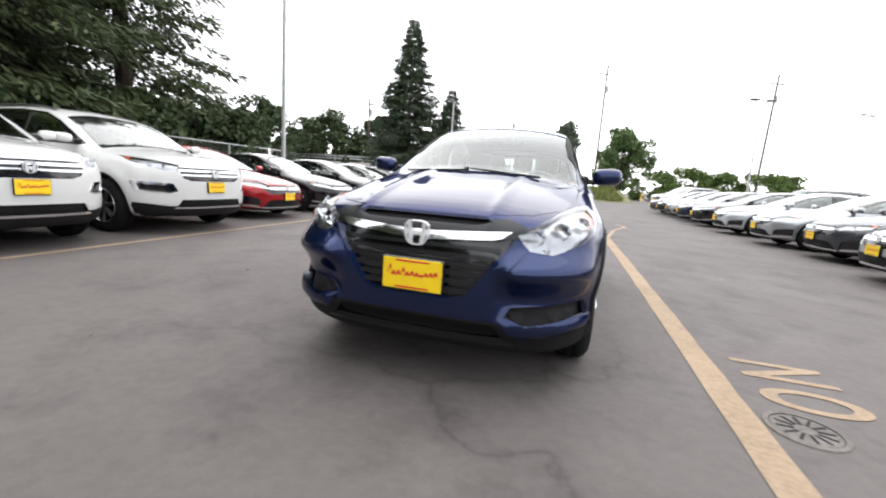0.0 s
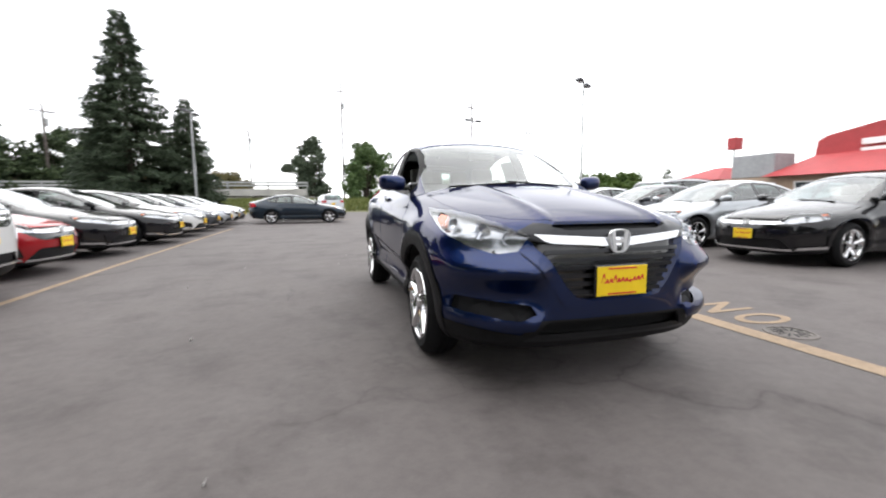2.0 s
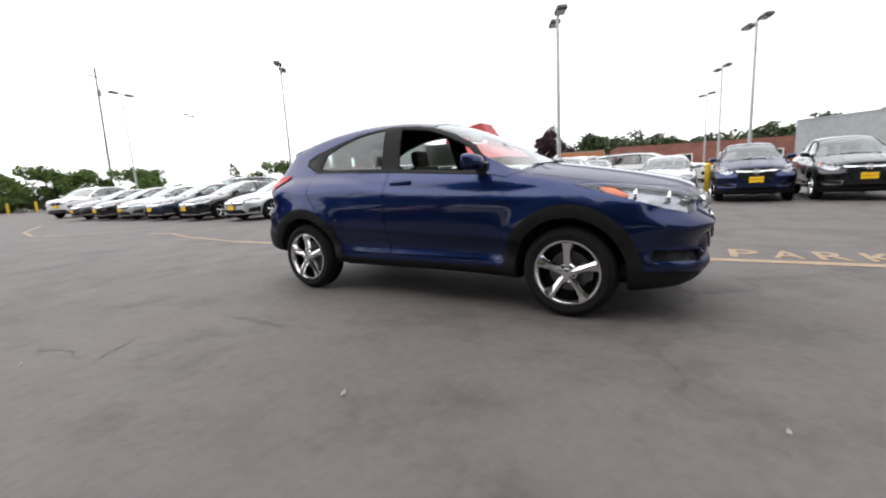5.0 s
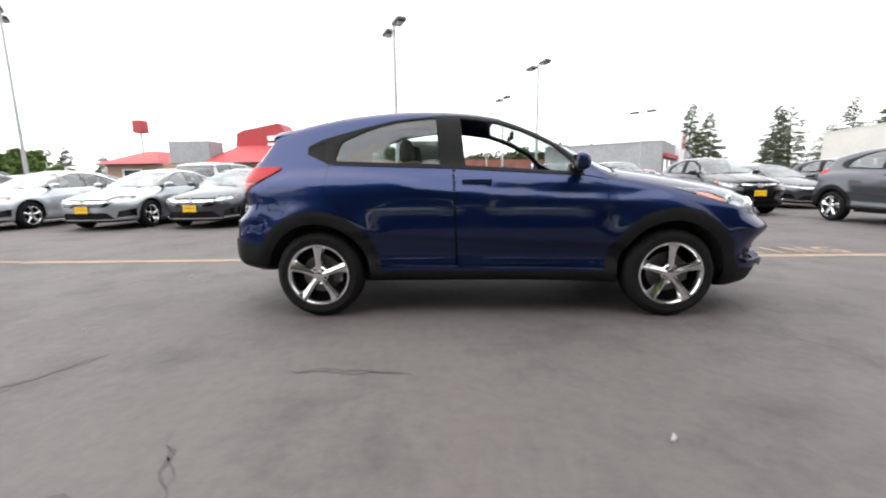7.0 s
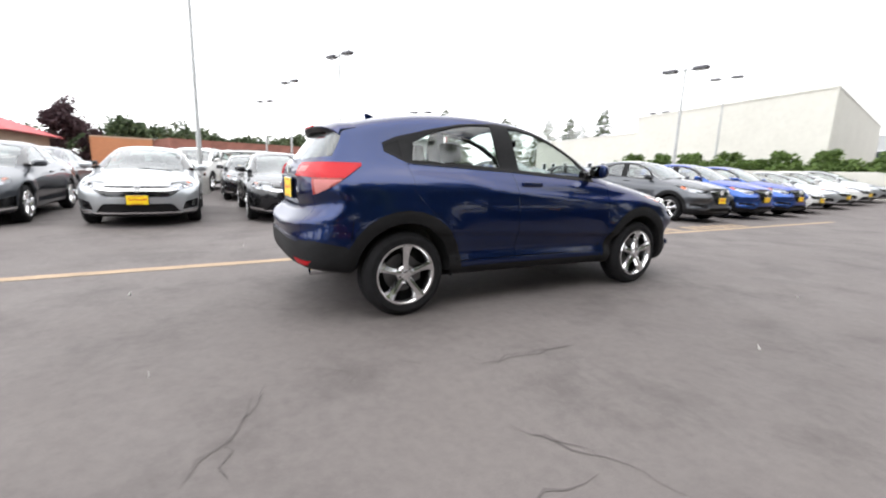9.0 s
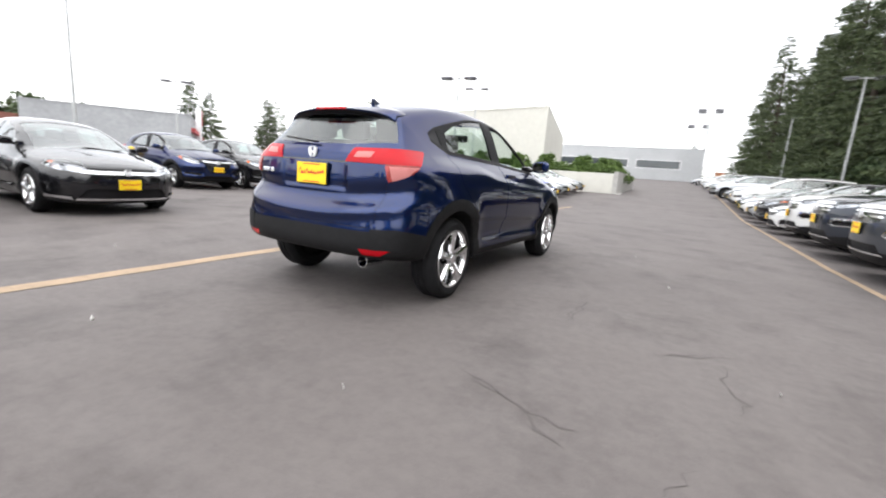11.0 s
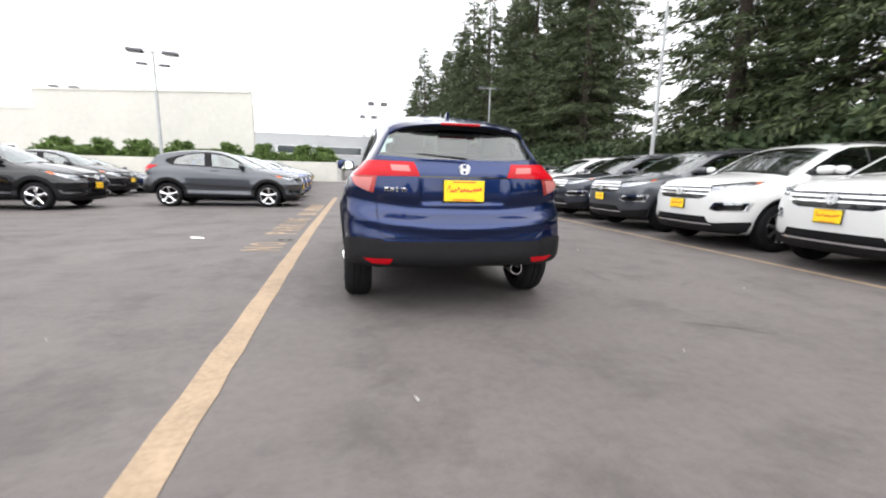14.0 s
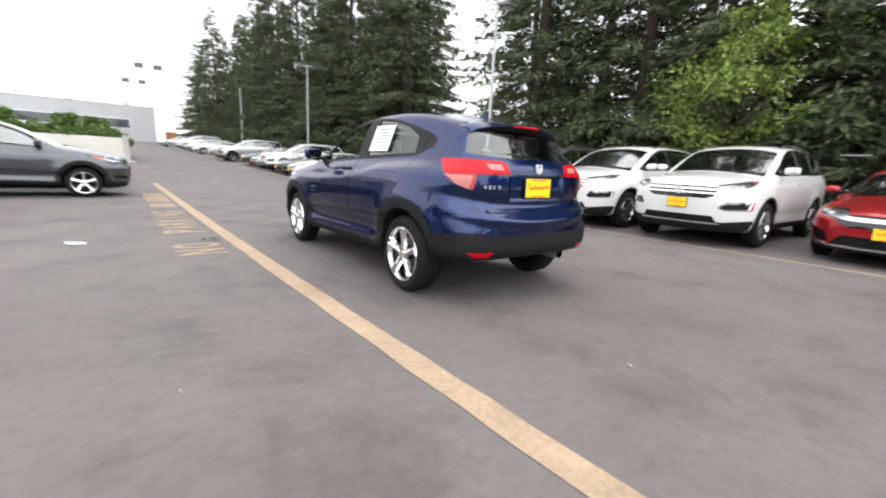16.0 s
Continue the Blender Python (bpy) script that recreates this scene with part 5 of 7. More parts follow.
SUV = dict(
    h=0.052, front=2.40, rear=2.53, top=1.78, axle=1.41, wheel=0.375, rim=0.24, arch=0.435, track=0.975, hw=0.99, clad=0.462,
    belt=1.20, cowl=1.22, scoop=0.52, crown=0.085, boat=0.08, nose=(0.40, 3.6), tail=(0.24, 4.0), rim_style="dark",
    profile=[(2.15, 0.24), (2.32, 0.27), (2.40, 0.42), (2.41, 0.62), (2.40, 0.90), (2.35, 1.03), (2.18, 1.105), (1.75, 1.16), (1.25, 1.215), (0.95, 1.36), (0.60, 1.545), (0.32, 1.67),
             (0.0, 1.735), (-0.6, 1.775), (-1.4, 1.765), (-2.05, 1.725), (-2.33, 1.68), (-2.40, 1.58), (-2.50, 1.25), (-2.53, 1.05), (-2.54, 0.75), (-2.55, 0.52), (-2.45, 0.38), (-2.1, 0.30), (-0.8, 0.24), (0.8, 0.23)],
    width=[(0.15, 0.90), (0.3, 0.945), (0.5, 0.978), (0.75, 0.99), (1.0, 0.985), (1.15, 0.955), (1.28, 0.91), (1.45, 0.845), (1.62, 0.775), (1.78, 0.69)],
    plan=[(-2.7, 0.94), (-2.2, 0.965), (-1.4, 0.997), (0.5, 1.0), (1.3, 0.997), (2.0, 0.965), (2.5, 0.93)],
    crease=[(-2.6, 1.10), (-1.4, 1.08), (0.0, 1.03), (1.4, 1.0), (2.4, 0.96)],
    screen=[(0.78, 1.20), (0.45, 1.27), (-0.45, 1.27), (-0.78, 1.20), (-0.68, 0.34), (-0.35, 0.30), (0.35, 0.30), (0.68, 0.34)],
    rear_glass=[(-0.74, 1.22), (-0.66, 1.62), (0.66, 1.62), (0.74, 1.22)],
    corner_cuts=[("headlight", [(0.52, 1.080), (0.80, 1.062), (1.05, 1.035), (1.255, 1.0), (1.25, 0.90), (1.08, 0.905), (0.85, 0.955), (0.68, 1.01)]), ("amber", [(0.60, 1.068), (0.66, 1.064), (0.69, 1.035), (0.65, 1.035)])],
    bowls=((-0.06, -0.02, 0.038), (0.05, 0.0, 0.036)), rails=True,
    front_cuts=[("lip", [(-1.05, 0.15), (-1.05, 0.48), (-0.66, 0.42), (0.66, 0.42), (1.05, 0.48), (1.05, 0.15)]), ("intake", [(-0.58, 0.41), (-0.52, 0.51), (0.52, 0.51), (0.58, 0.41)]), ("intake_lip", [(-0.62, 0.38), (-0.58, 0.405), (0.58, 0.405), (0.62, 0.38)]),
                ("fog_trim", [(0.575, 0.635), (0.63, 0.735), (0.95, 0.755), (0.93, 0.615), (0.66, 0.60)]), ("fog", [(0.60, 0.632), (0.645, 0.70), (0.925, 0.715), (0.91, 0.632), (0.67, 0.615)]), ("grille", [(-0.58, 0.99), (-0.50, 0.81), (-0.40, 0.775), (0.40, 0.775), (0.50, 0.81), (0.58, 0.99), (0.4, 1.01), (-0.4, 1.01)]),
                ("slat", [(-0.60, 0.970), (0.60, 0.970), (0.60, 1.005), (-0.60, 1.005)]), ("slat", [(-0.55, 0.908), (0.55, 0.908), (0.56, 0.936), (-0.56, 0.936)]), ("slat", [(-0.52, 0.848), (0.52, 0.848), (0.53, 0.870), (-0.53, 0.870)])],
    rear_cuts=[("tail_red", [(0.55, 1.02), (0.60, 1.14), (1.05, 1.20), (1.05, 0.98)]), ("rear_bumper", [(-1.0, 0.2), (-1.0, 0.55), (1.0, 0.55), (1.0, 0.2)])],
    side_cuts=[("cladding", [(-1.0, 0.15), (-1.0, 0.38), (1.0, 0.38), (1.0, 0.15)], 0.55),
               ("tail_red", [(-2.25, 1.16), (-2.6, 1.20), (-2.6, 0.98), (-2.38, 1.0)], 0.6),
               ("window_surround", [(-2.24, 1.28), (-2.18, 1.62), (-1.4, 1.675), (-0.6, 1.685), (0.0, 1.64), (0.35, 1.53), (0.75, 1.335), (1.0, 1.20), (0.9, 1.175), (-0.3, 1.215), (-1.5, 1.235)], 0.5),
               ("quarter_window", [(-2.14, 1.32), (-2.08, 1.59), (-1.42, 1.625), (-1.36, 1.275)], 0.5), ("rear_door_window", [(-1.27, 1.27), (-0.36, 1.245), (-0.38, 1.64), (-1.33, 1.63)], 0.5),
               ("front_door_window", [(-0.28, 1.243), (0.84, 1.205), (0.62, 1.34), (0.30, 1.505), (-0.02, 1.605), (-0.30, 1.638)], 0.5)],
    doors=[("rear_door", [(-1.34, 1.235), (-1.32, 0.95), (-1.05, 0.75), (-0.97, 0.40), (-0.31, 0.40), (-0.33, 1.215)]), ("front_door", [(-0.32, 1.215), (-0.30, 0.40), (0.90, 0.40), (0.96, 0.75), (0.95, 1.15), (0.9, 1.175)])],
    seams=[], finish=FAR_FINISH, lamp=(0.74, 2.12, 0.975), mirror=(1.06, 0.84, 1.265), handles={"front_door": (-0.14, 1.06, 0.995), "rear_door": (-1.1, 1.07, 0.99)}, plate_f=(2.425, 0.69),
    plate_r=(2.56, 0.90), emblem_f=(2.415, 0.885, 0.062), emblem_r=(2.53, 1.12), wipers=[((-0.5, 1.30, 1.215), (0.10, 1.27, 1.225))], fin=(-1.9, 1.715),
)
COMPACT = {**HRV, "h": 0.046, "finish": [(a, b, "glass_far" if c == "glass" else c, *d) for a, b, c, *d in HRV["finish"]] + [("front_door_window", "front_door_window", "glass_far", -0.008, 0, True, "")]}
VAN = {**SUV, "profile": [(p[0] + (0.12 if p[0] > 2 else 0.0), p[1]) for p in SUV["profile"]], "rim_style": "twin"}


# ---- the ground: level round the car, rising far off towards -y ----
def ground_z(x, y):
    return 0.036 * max(0.0, -y - 16.0) ** 1.0 if y < -16 else 0.0


ys = [-1500, -400, -200, -120] + list(range(-100, -15, 4)) + [-14, -10, 0, 10, 20, 40, 80, 160, 400, 1500]
xs = [-1500, -300, -100, -40, -20, -10, -5, 0, 5, 10, 20, 40, 80, 200, 500, 1500]
gz = lambda y: ground_z(0, max(y, -110))
gv = [(x, y, gz(y)) for y in ys for x in xs]
gf = [(j * len(xs) + i, j * len(xs) + i + 1, (j + 1) * len(xs) + i + 1, (j + 1) * len(xs) + i) for j in range(len(ys) - 1) for i in range(len(xs) - 1)]
ground = mesh_ob("ground", gv, gf, M["asphalt"])
tagged(ground, "worn grey asphalt of a car sales lot", "asphalt", kind="structure")


def strip(name, pts, width, material, label, z=0.004):
    """A painted line along points on the ground, with slightly ragged edges."""
    rnd = random.Random(hash(len(pts)) + 7)
    bm = bmesh.new()
    fine = []
    for a, b in zip(pts, pts[1:]):
        n = max(1, int((Vector(b) - Vector(a)).length / 0.25))
        fine += [Vector(a).lerp(Vector(b), i / n) for i in range(n)]
    fine.append(Vector(pts[-1]))
    rows = []
    for i, p in enumerate(fine):
        d = (fine[min(i + 1, len(fine) - 1)] - fine[max(i - 1, 0)]).normalized()
        q = Vector((-d.y, d.x))
        a, b = p + q * (width / 2 + rnd.uniform(-0.006, 0.006)), p - q * (width / 2 + rnd.uniform(-0.006, 0.006))
        rows.append([bm.verts.new((v.x, v.y, gz(v.y) + z)) for v in (a, b)])
    for (a, b), (c, d) in zip(rows, rows[1:]):
        bm.faces.new((a, b, d, c))
    ob = part(name, bm, material, None)
    return tagged(ob, label, "road marking", kind="structure")


strip("lane_line", [(1.43, 6.1), (1.485, 4.0), (1.565, 0.0), (1.61, -3.0), (1.66, -13.5)], 0.165, M["line"], "worn yellow lane line on asphalt")
strip("lane_line", [(1.44, 6.1), (1.75, 8.4), (2.2, 10.0), (2.0, 10.9)], 0.09, M["line"], "worn yellow line end on asphalt")
strip("bay_line", [(-4.78, 14.5), (-4.68, 4.0), (-4.42, -4.0), (-4.3, -60.0)], 0.10, M["line"], "worn yellow bay line on asphalt")
strip("curved_line", [(2.0, 13.0), (1.3, 14.0), (0.9, 15.5), (1.4, 18), (3.0, 22.0)], 0.10, M["line"], "faded curved line on asphalt")
strip("curved_line", [(0.3, 21.0), (-0.6, 24.0), (-0.4, 30.0)], 0.10, M["line"], "faded line beside a parked car")


def stencil(word, x, y, step, wide=0.28, high=0.50, name="ground_lettering"):
    """Stencilled letters on the asphalt; they run towards -y and are read from the -x side."""
    made = empty(name, "worn yellow stencilled lettering on asphalt", "road marking", at=pose(x, y, 0.004, 0, 0, -90))
    for i, ch in enumerate(word):
        if ch == " ":
            continue
        cu = bpy.data.curves.new("letter", "FONT")
        cu.body, cu.size, cu.extrude, cu.offset = ch, 0.7, 0.0006, 0.012
        tmp = new("letter_tmp", cu)
        bpy.context.view_layer.update()
        me = bpy.data.meshes.new_from_object(tmp)
        bpy.data.objects.remove(tmp)
        me.materials.clear()
        me.materials.append(M["line"])
        us, vs = [v.co.x for v in me.vertices], [v.co.y for v in me.vertices]
        w = wide if ch != "I" else 0.07
        for v in me.vertices:
            v.co.x = (v.co.x - min(us)) / (max(us) - min(us)) * w + (0.1 if ch == "I" else 0)
            v.co.y = (v.co.y - min(vs)) / (max(vs) - min(vs)) * high
        ob = new("letter", me)
        ob.parent = made
        ob.matrix_basis = Matrix.Translation((i * step, 0, 0))
    return made


stencil("NO", 1.79, -0.88, 0.40)
stencil("PARKING", 1.79, -2.43, 0.385)
# two further groups, too worn to read
worn = empty("worn_lettering", "illegible worn yellow lettering on asphalt", "road marking")
for k, y in enumerate([-5.8, -6.2, -6.9, -7.3, -7.7, -8.1, -8.5, -8.9]):
    bm = bmesh.new()
    box(bm, 1.79, 2.23, y - 0.24, y, 0.003, 0.005)
    part("letter_bar", bm, M["line"], worn)

# a round drain cover
drain = empty("drain_cover", "round worn cast iron drain cover with radial slots", "manhole cover", at=pose(1.85, -1.77, 0.0))
bm = bmesh.new()
lathe(bm, [(0.0005, 0.006), (0.128, 0.006), (0.137, 0.004), (0.14, 0.0)], 40, Matrix.Rotation(radians(-90), 4, "Y"))
part("cover", bm, M["iron"], drain)
bm = bmesh.new()
lathe(bm, [(0.142, 0.0), (0.142, 0.008), (0.163, 0.008), (0.168, 0.0)], 40, Matrix.Rotation(radians(-90), 4, "Y"))
part("frame", bm, M["iron"], drain)
for i in range(12):
    bm = bmesh.new()
    box(bm, 0.045, 0.118, -0.007, 0.007, 0.0065, 0.0085, 0, Matrix.Rotation(2 * math.pi * i / 12, 4, "Z"))
    part("slot", bm, M["lining"], drain)


def crack(pts, width):
    """A dark, uneven crack in the asphalt."""
    rnd = random.Random(int(pts[0][0] * 100) + 3)
    fine = []
    for a, b in zip(pts, pts[1:]):
        n = max(2, int((Vector(b) - Vector(a)).length / 0.06))
        fine += [Vector(a).lerp(Vector(b), i / n) + Vector((rnd.uniform(-1, 1), rnd.uniform(-1, 1))) * 0.028 for i in range(n)]
    bm = bmesh.new()
    rows = []
    for i, p in enumerate(fine):
        d = (fine[min(i + 1, len(fine) - 1)] - fine[max(i - 1, 0)]).normalized()
        wave = max(0.0, math.sin(i * 0.31 + pts[0][1] * 5) + 0.45 * math.sin(i * 0.83) + 0.2)
        q = Vector((-d.y, d.x)) * width * rnd.uniform(0.15, 1.0) * wave * min(1.0, i / 4, (len(fine) - 1 - i) / 4)
        rows.append([bm.verts.new((*(p + q), 0.0025)), bm.verts.new((*(p - q), 0.0025))])
    for (a, b), (c, d) in zip(rows, rows[1:]):
        bm.faces.new((a, b, d, c))
    return tagged(part("asphalt_crack", bm, M["crack"], None), "thin dark uneven crack in the asphalt", "crack", kind="structure")


for pts in (
    [(-2.78, 1.31), (-2.75, 1.64), (-2.84, 1.83), (-2.73, 2.20), (-2.63, 2.51), (-2.48, 2.85)],
    [(-1.36, 2.35), (-1.46, 2.11), (-1.59, 1.91), (-1.70, 2.03), (-1.83, 2.03)],
    [(-1.38, 2.35), (-1.53, 2.39), (-1.73, 2.42), (-1.90, 2.56), (-2.10, 2.68), (-2.26, 2.83), (-2.38, 2.88)],
    [(-0.50, 2.32), (-0.54, 1.97), (-0.61, 1.74)],
    [(-2.25, 2.61), (-2.02, 2.57), (-1.71, 2.47), (-1.50, 2.29), (-1.54, 2.12), (-1.58, 1.88), (-1.56, 1.67), (-1.68, 1.40)],
    [(-1.82, 1.28), (-1.77, 0.92), (-1.81, 0.52), (-1.90, 0.08)],
    [(-2.45, 1.43), (-2.63, 1.25), (-2.79, 1.24), (-2.92, 1.16)],
    [(-3.09, 1.06), (-2.84, 1.20), (-2.52, 1.38), (-2.14, 1.53), (-1.82, 1.28), (-1.82, 0.56), (-1.97, 0.05), (-1.92, -0.30)],
):
    crack(pts, 0.008)


def litter(x, y, s, rz):
    bm = bmesh.new()
    box(bm, -s, s, -s * 0.6, s * 0.6, 0.002, 0.012, 0, Matrix.Rotation(rz, 4, "Z"))
    for v in bm.verts:
        v.co.z += 0.02 * max(0.0, v.co.x / s) + 0.006
        v.co.z = max(0.001, v.co.z - 0.007)
    ob = part("paper_scrap", bm, M["scrap"] if s < 0.05 else M["paper"], None, at=Matrix.Translation((x, y, 0)))
    return tagged(ob, "small white paper scrap on asphalt", "litter")


litter(3.17, -1.98, 0.085, 0.5)
for i, (x, y) in enumerate([(-1.2, 2.9), (-2.6, 3.1), (0.5, 3.2), (2.6, 2.2), (-1.9, -2.4), (-2.4, -0.6), (-1.0, 4.2), (-3.0, 1.6)]):
    litter(x, y, 0.005 + 0.003 * (i % 3), i * 1.1)


# ---- light poles ----
def light_pole(x, y, h, heads=2, turn=0.0, r=0.085, k=1.0):
    pl = empty("light_pole", "tall galvanised lot light pole with two flat lamp heads" if heads > 1 else "tall plain galvanised steel pole", "street lamp", "lot light poles", pose(x, y, gz(y), 0, 0, turn))
    bm = bmesh.new()
    tube(bm, (0, 0, 0.5), (0, 0, h), r, r * 0.62, 14)
    part("pole", bm, M["galv"], pl, smooth=True)
    bm = bmesh.new()
    tube(bm, (0, 0, -0.1), (0, 0, 0.62), 0.26, 0.24, 18)
    part("concrete_base", bm, M["concrete"], pl, smooth=True)
    if heads:
        bm = bmesh.new()
        tube(bm, (-0.75 * k, 0, h - 0.08), (0.75 * k, 0, h - 0.08), 0.035 * k, n=8)
        part("arm", bm, M["galv"], pl, smooth=True)
        for s in (-1, 1):
            bm = bmesh.new()
            box(bm, s * 0.72 * k - 0.36 * k, s * 0.72 * k + 0.36 * k, -0.20 * k, 0.20 * k, h - 0.15, h + 0.02 + 0.7 * (k - 1), 0.05)
            hd = part("lamp_head", bm, M["lamp_head"], pl)
            bm = bmesh.new()
            box(bm, s * 0.72 * k - 0.26 * k, s * 0.72 * k + 0.26 * k, -0.15 * k, 0.15 * k, h - 0.17, h - 0.1501, 0.008)
            part("lamp_glass", bm, M["lamp_lens"], hd)
    return pl


for x, y, h, t in [(14.4, 19.4, 8.2, 40), (14.0, 2.8, 7.1, 25), (21.1, -4.2, 7.3, 20), (10.15, -18.5, 6.4, 10), (15.3, -31.3, 8.0, 10), (-10.9, -33.0, 8.2, 0), (-10.0, -9.3, 7.7, 5), (-10.2, 9.9, 9.3, 10),
                   (-10.2, 31.8, 7.7, 80), (32, 60, 12, 30), (32.6, -3.4, 7.6, 20), (42.7, -2.7, 7.3, 30), (24.0, -36.3, 6.7, 0), (14.5, 39.0, 9.5, 20), (33.3, -15.1, 6.45, 40)]:
    light_pole(x, y, h, 2, t)
light_pole(-3.6, -90.4, 12.7, 2, 0, 0.24, 1.9)
light_pole(-2.0, -105.6, 11.3, 2, 0, 0.24, 1.9)
light_pole(-11.2, -58, 8.5, 0)


def utility_pole(x, y, h, turn, lean=0.0):
    up = empty("utility_pole", "weathered wooden utility pole with a cross-arm", "utility pole", "utility poles", pose(x, y, 0, 0, lean, turn))
    bm = bmesh.new()
    tube(bm, (0, 0, -0.2), (0, 0, h), 0.20, 0.13, 12)
    part("pole", bm, M["pole_wood"], up, smooth=True)
    bm = bmesh.new()
    box(bm, -1.3, 1.3, -0.07, 0.07, h * 0.93, h * 0.93 + 0.14, 0.01)
    part("cross_arm", bm, M["pole_wood"], up)
    for i in (-1.1, -0.5, 0.5, 1.1):
        bm = bmesh.new()
        tube(bm, (i, 0, h * 0.93 + 0.14), (i, 0, h * 0.93 + 0.36), 0.05, 0.03, 8)
        part("insulator", bm, M["lamp_head"], up)
    bm = bmesh.new()
    tube(bm, (0.3, 0.1, h * 0.80), (0.3, 0.1, h * 0.80 + 1.0), 0.28, n=10)
    part("transformer", bm, M["galv"], up, smooth=True)
    return up


utility_pole(26.5, 73.3, 19.8, 20, 1.5)
utility_pole(3.0, 73.8, 21.5, 10)
utility_pole(-34, 62, 13.5, 40)
utility_pole(-15, 95, 17, 40)


def cable(a, b, sag):
    bm = bmesh.new()
    pts = [Vector(a).lerp(Vector(b), i / 16) - Vector((0, 0, sag * 4 * (i / 16) * (1 - i / 16))) for i in range(17)]
    for p, q in zip(pts, pts[1:]):
        tube(bm, p, q, 0.025, n=5, cap=False)
    return tagged(part("power_cable", bm, M["lamp_head"], None), "thin sagging overhead power cable", "cable")


cable((3.0, 73.8, 19.9), (26.5, 73.3, 18.4), 1.0)
cable((3.0, 73.8, 13.0), (26.5, 73.3, 12.5), 0.8)
cable((3.0, 73.8, 19.9), (-34, 62, 12.4), 1.2)


# ---- trees ----
def blades(pts, dirs, length, width, rnd):
    """Small bent sprays: two triangles each, along a direction."""
    n = len(pts)
    up = rnd.normal(size=(n, 3))
    side = np.cross(dirs, up)
    side /= np.maximum(np.linalg.norm(side, axis=1, keepdims=True), 1e-6)
    L, W = length[:, None], width[:, None]
    a = pts
    b = pts + dirs * L * 0.5 + side * W
    c = pts + dirs * L
    d = pts + dirs * L * 0.5 - side * W
    return np.stack([a, b, c, d], 1).reshape(-1, 3)


def leaf_mesh(name, verts, material, parent):
    n = len(verts) // 4
    me = bpy.data.meshes.new(name)
    me.vertices.add(len(verts))
    me.vertices.foreach_set("co", np.asarray(verts, float).ravel())
    me.loops.add(n * 4)
    me.loops.foreach_set("vertex_index", np.arange(n * 4))
    me.polygons.add(n)
    me.polygons.foreach_set("loop_start", np.arange(n) * 4)
    me.update(calc_edges=True)
    me.materials.append(material)
    ob = new(name, me)
    ob.parent = parent
    return ob


def conifer(seed, h, spread, material, label, at, bare=0.12, droop=0.35, dens=1.0, group="conifers"):
    rnd = np.random.default_rng(seed)
    tr = empty("conifer_tree", label, "tree", group, at)
    bm = bmesh.new()
    tube(bm, (0, 0, -0.3), (0, 0, h * 0.98), 0.016 * h + 0.06, 0.02, 9)
    sprays, dirs, lens, wids = [], [], [], []
    z = h * bare
    while z < h * 0.985:
        f = (z - h * bare) / (h * (1 - bare))
        reach = spread * (1 - f) ** 0.8 * (0.55 + 0.45 * min(1, f * 6 + 0.4)) + 0.12
        for a in rnd.uniform(0, 2 * math.pi, int(5 + 3 * dens)):
            r = reach * rnd.uniform(0.45, 1.15)
            out = np.array([math.cos(a), math.sin(a), 0.0])
            perp = np.array([-out[1], out[0], 0])
            fall = droop * rnd.uniform(0.5, 1.3)
            if r > 1.6 and rnd.random() < 0.4:
                tube(bm, (0, 0, z), tuple(np.array([0, 0, z]) + out * r * 0.8 + np.array([0, 0, -fall * r * 0.68])), 0.010 + 0.007 * r, 0.008, 4, False)
            # a flat, drooping bough whose tip lifts a little; twigs hang from it
            k = max(6, int(r * 27 * dens))
            t = rnd.uniform(0.12, 1.0, k) ** 0.7
            wide = 0.30 * r * (1.08 - t) * rnd.uniform(-1, 1, k)
            p = np.array([0, 0, z]) + out * (r * t)[:, None] + perp * wide[:, None]
            p[:, 2] += -fall * r * (t - 0.30 * t ** 3) - 0.25 * np.abs(wide) + rnd.normal(0, 0.05 + 0.012 * r, k)
            swing = np.sign(wide) * rnd.uniform(0.1, 1.2, k)
            d = out * np.cos(swing)[:, None] + perp * np.sin(swing)[:, None]
            d[:, 2] -= rnd.uniform(0.0, 0.95, k)
            d /= np.linalg.norm(d, axis=1, keepdims=True)
            sprays.append(p)
            dirs.append(d)
            lens.append(rnd.uniform(0.16, 0.46, k) * (0.6 + 0.028 * h))
            wids.append(rnd.uniform(0.022, 0.050, k) * (0.6 + 0.028 * h))
        z += h * 0.021 * rnd.uniform(0.7, 1.3) / dens ** 0.5
    part("trunk", bm, M["bark"], tr)
    v = blades(np.concatenate(sprays), np.concatenate(dirs), np.concatenate(lens), np.concatenate(wids), rnd)
    leaf_mesh("crown", v, material, tr)
    return tr


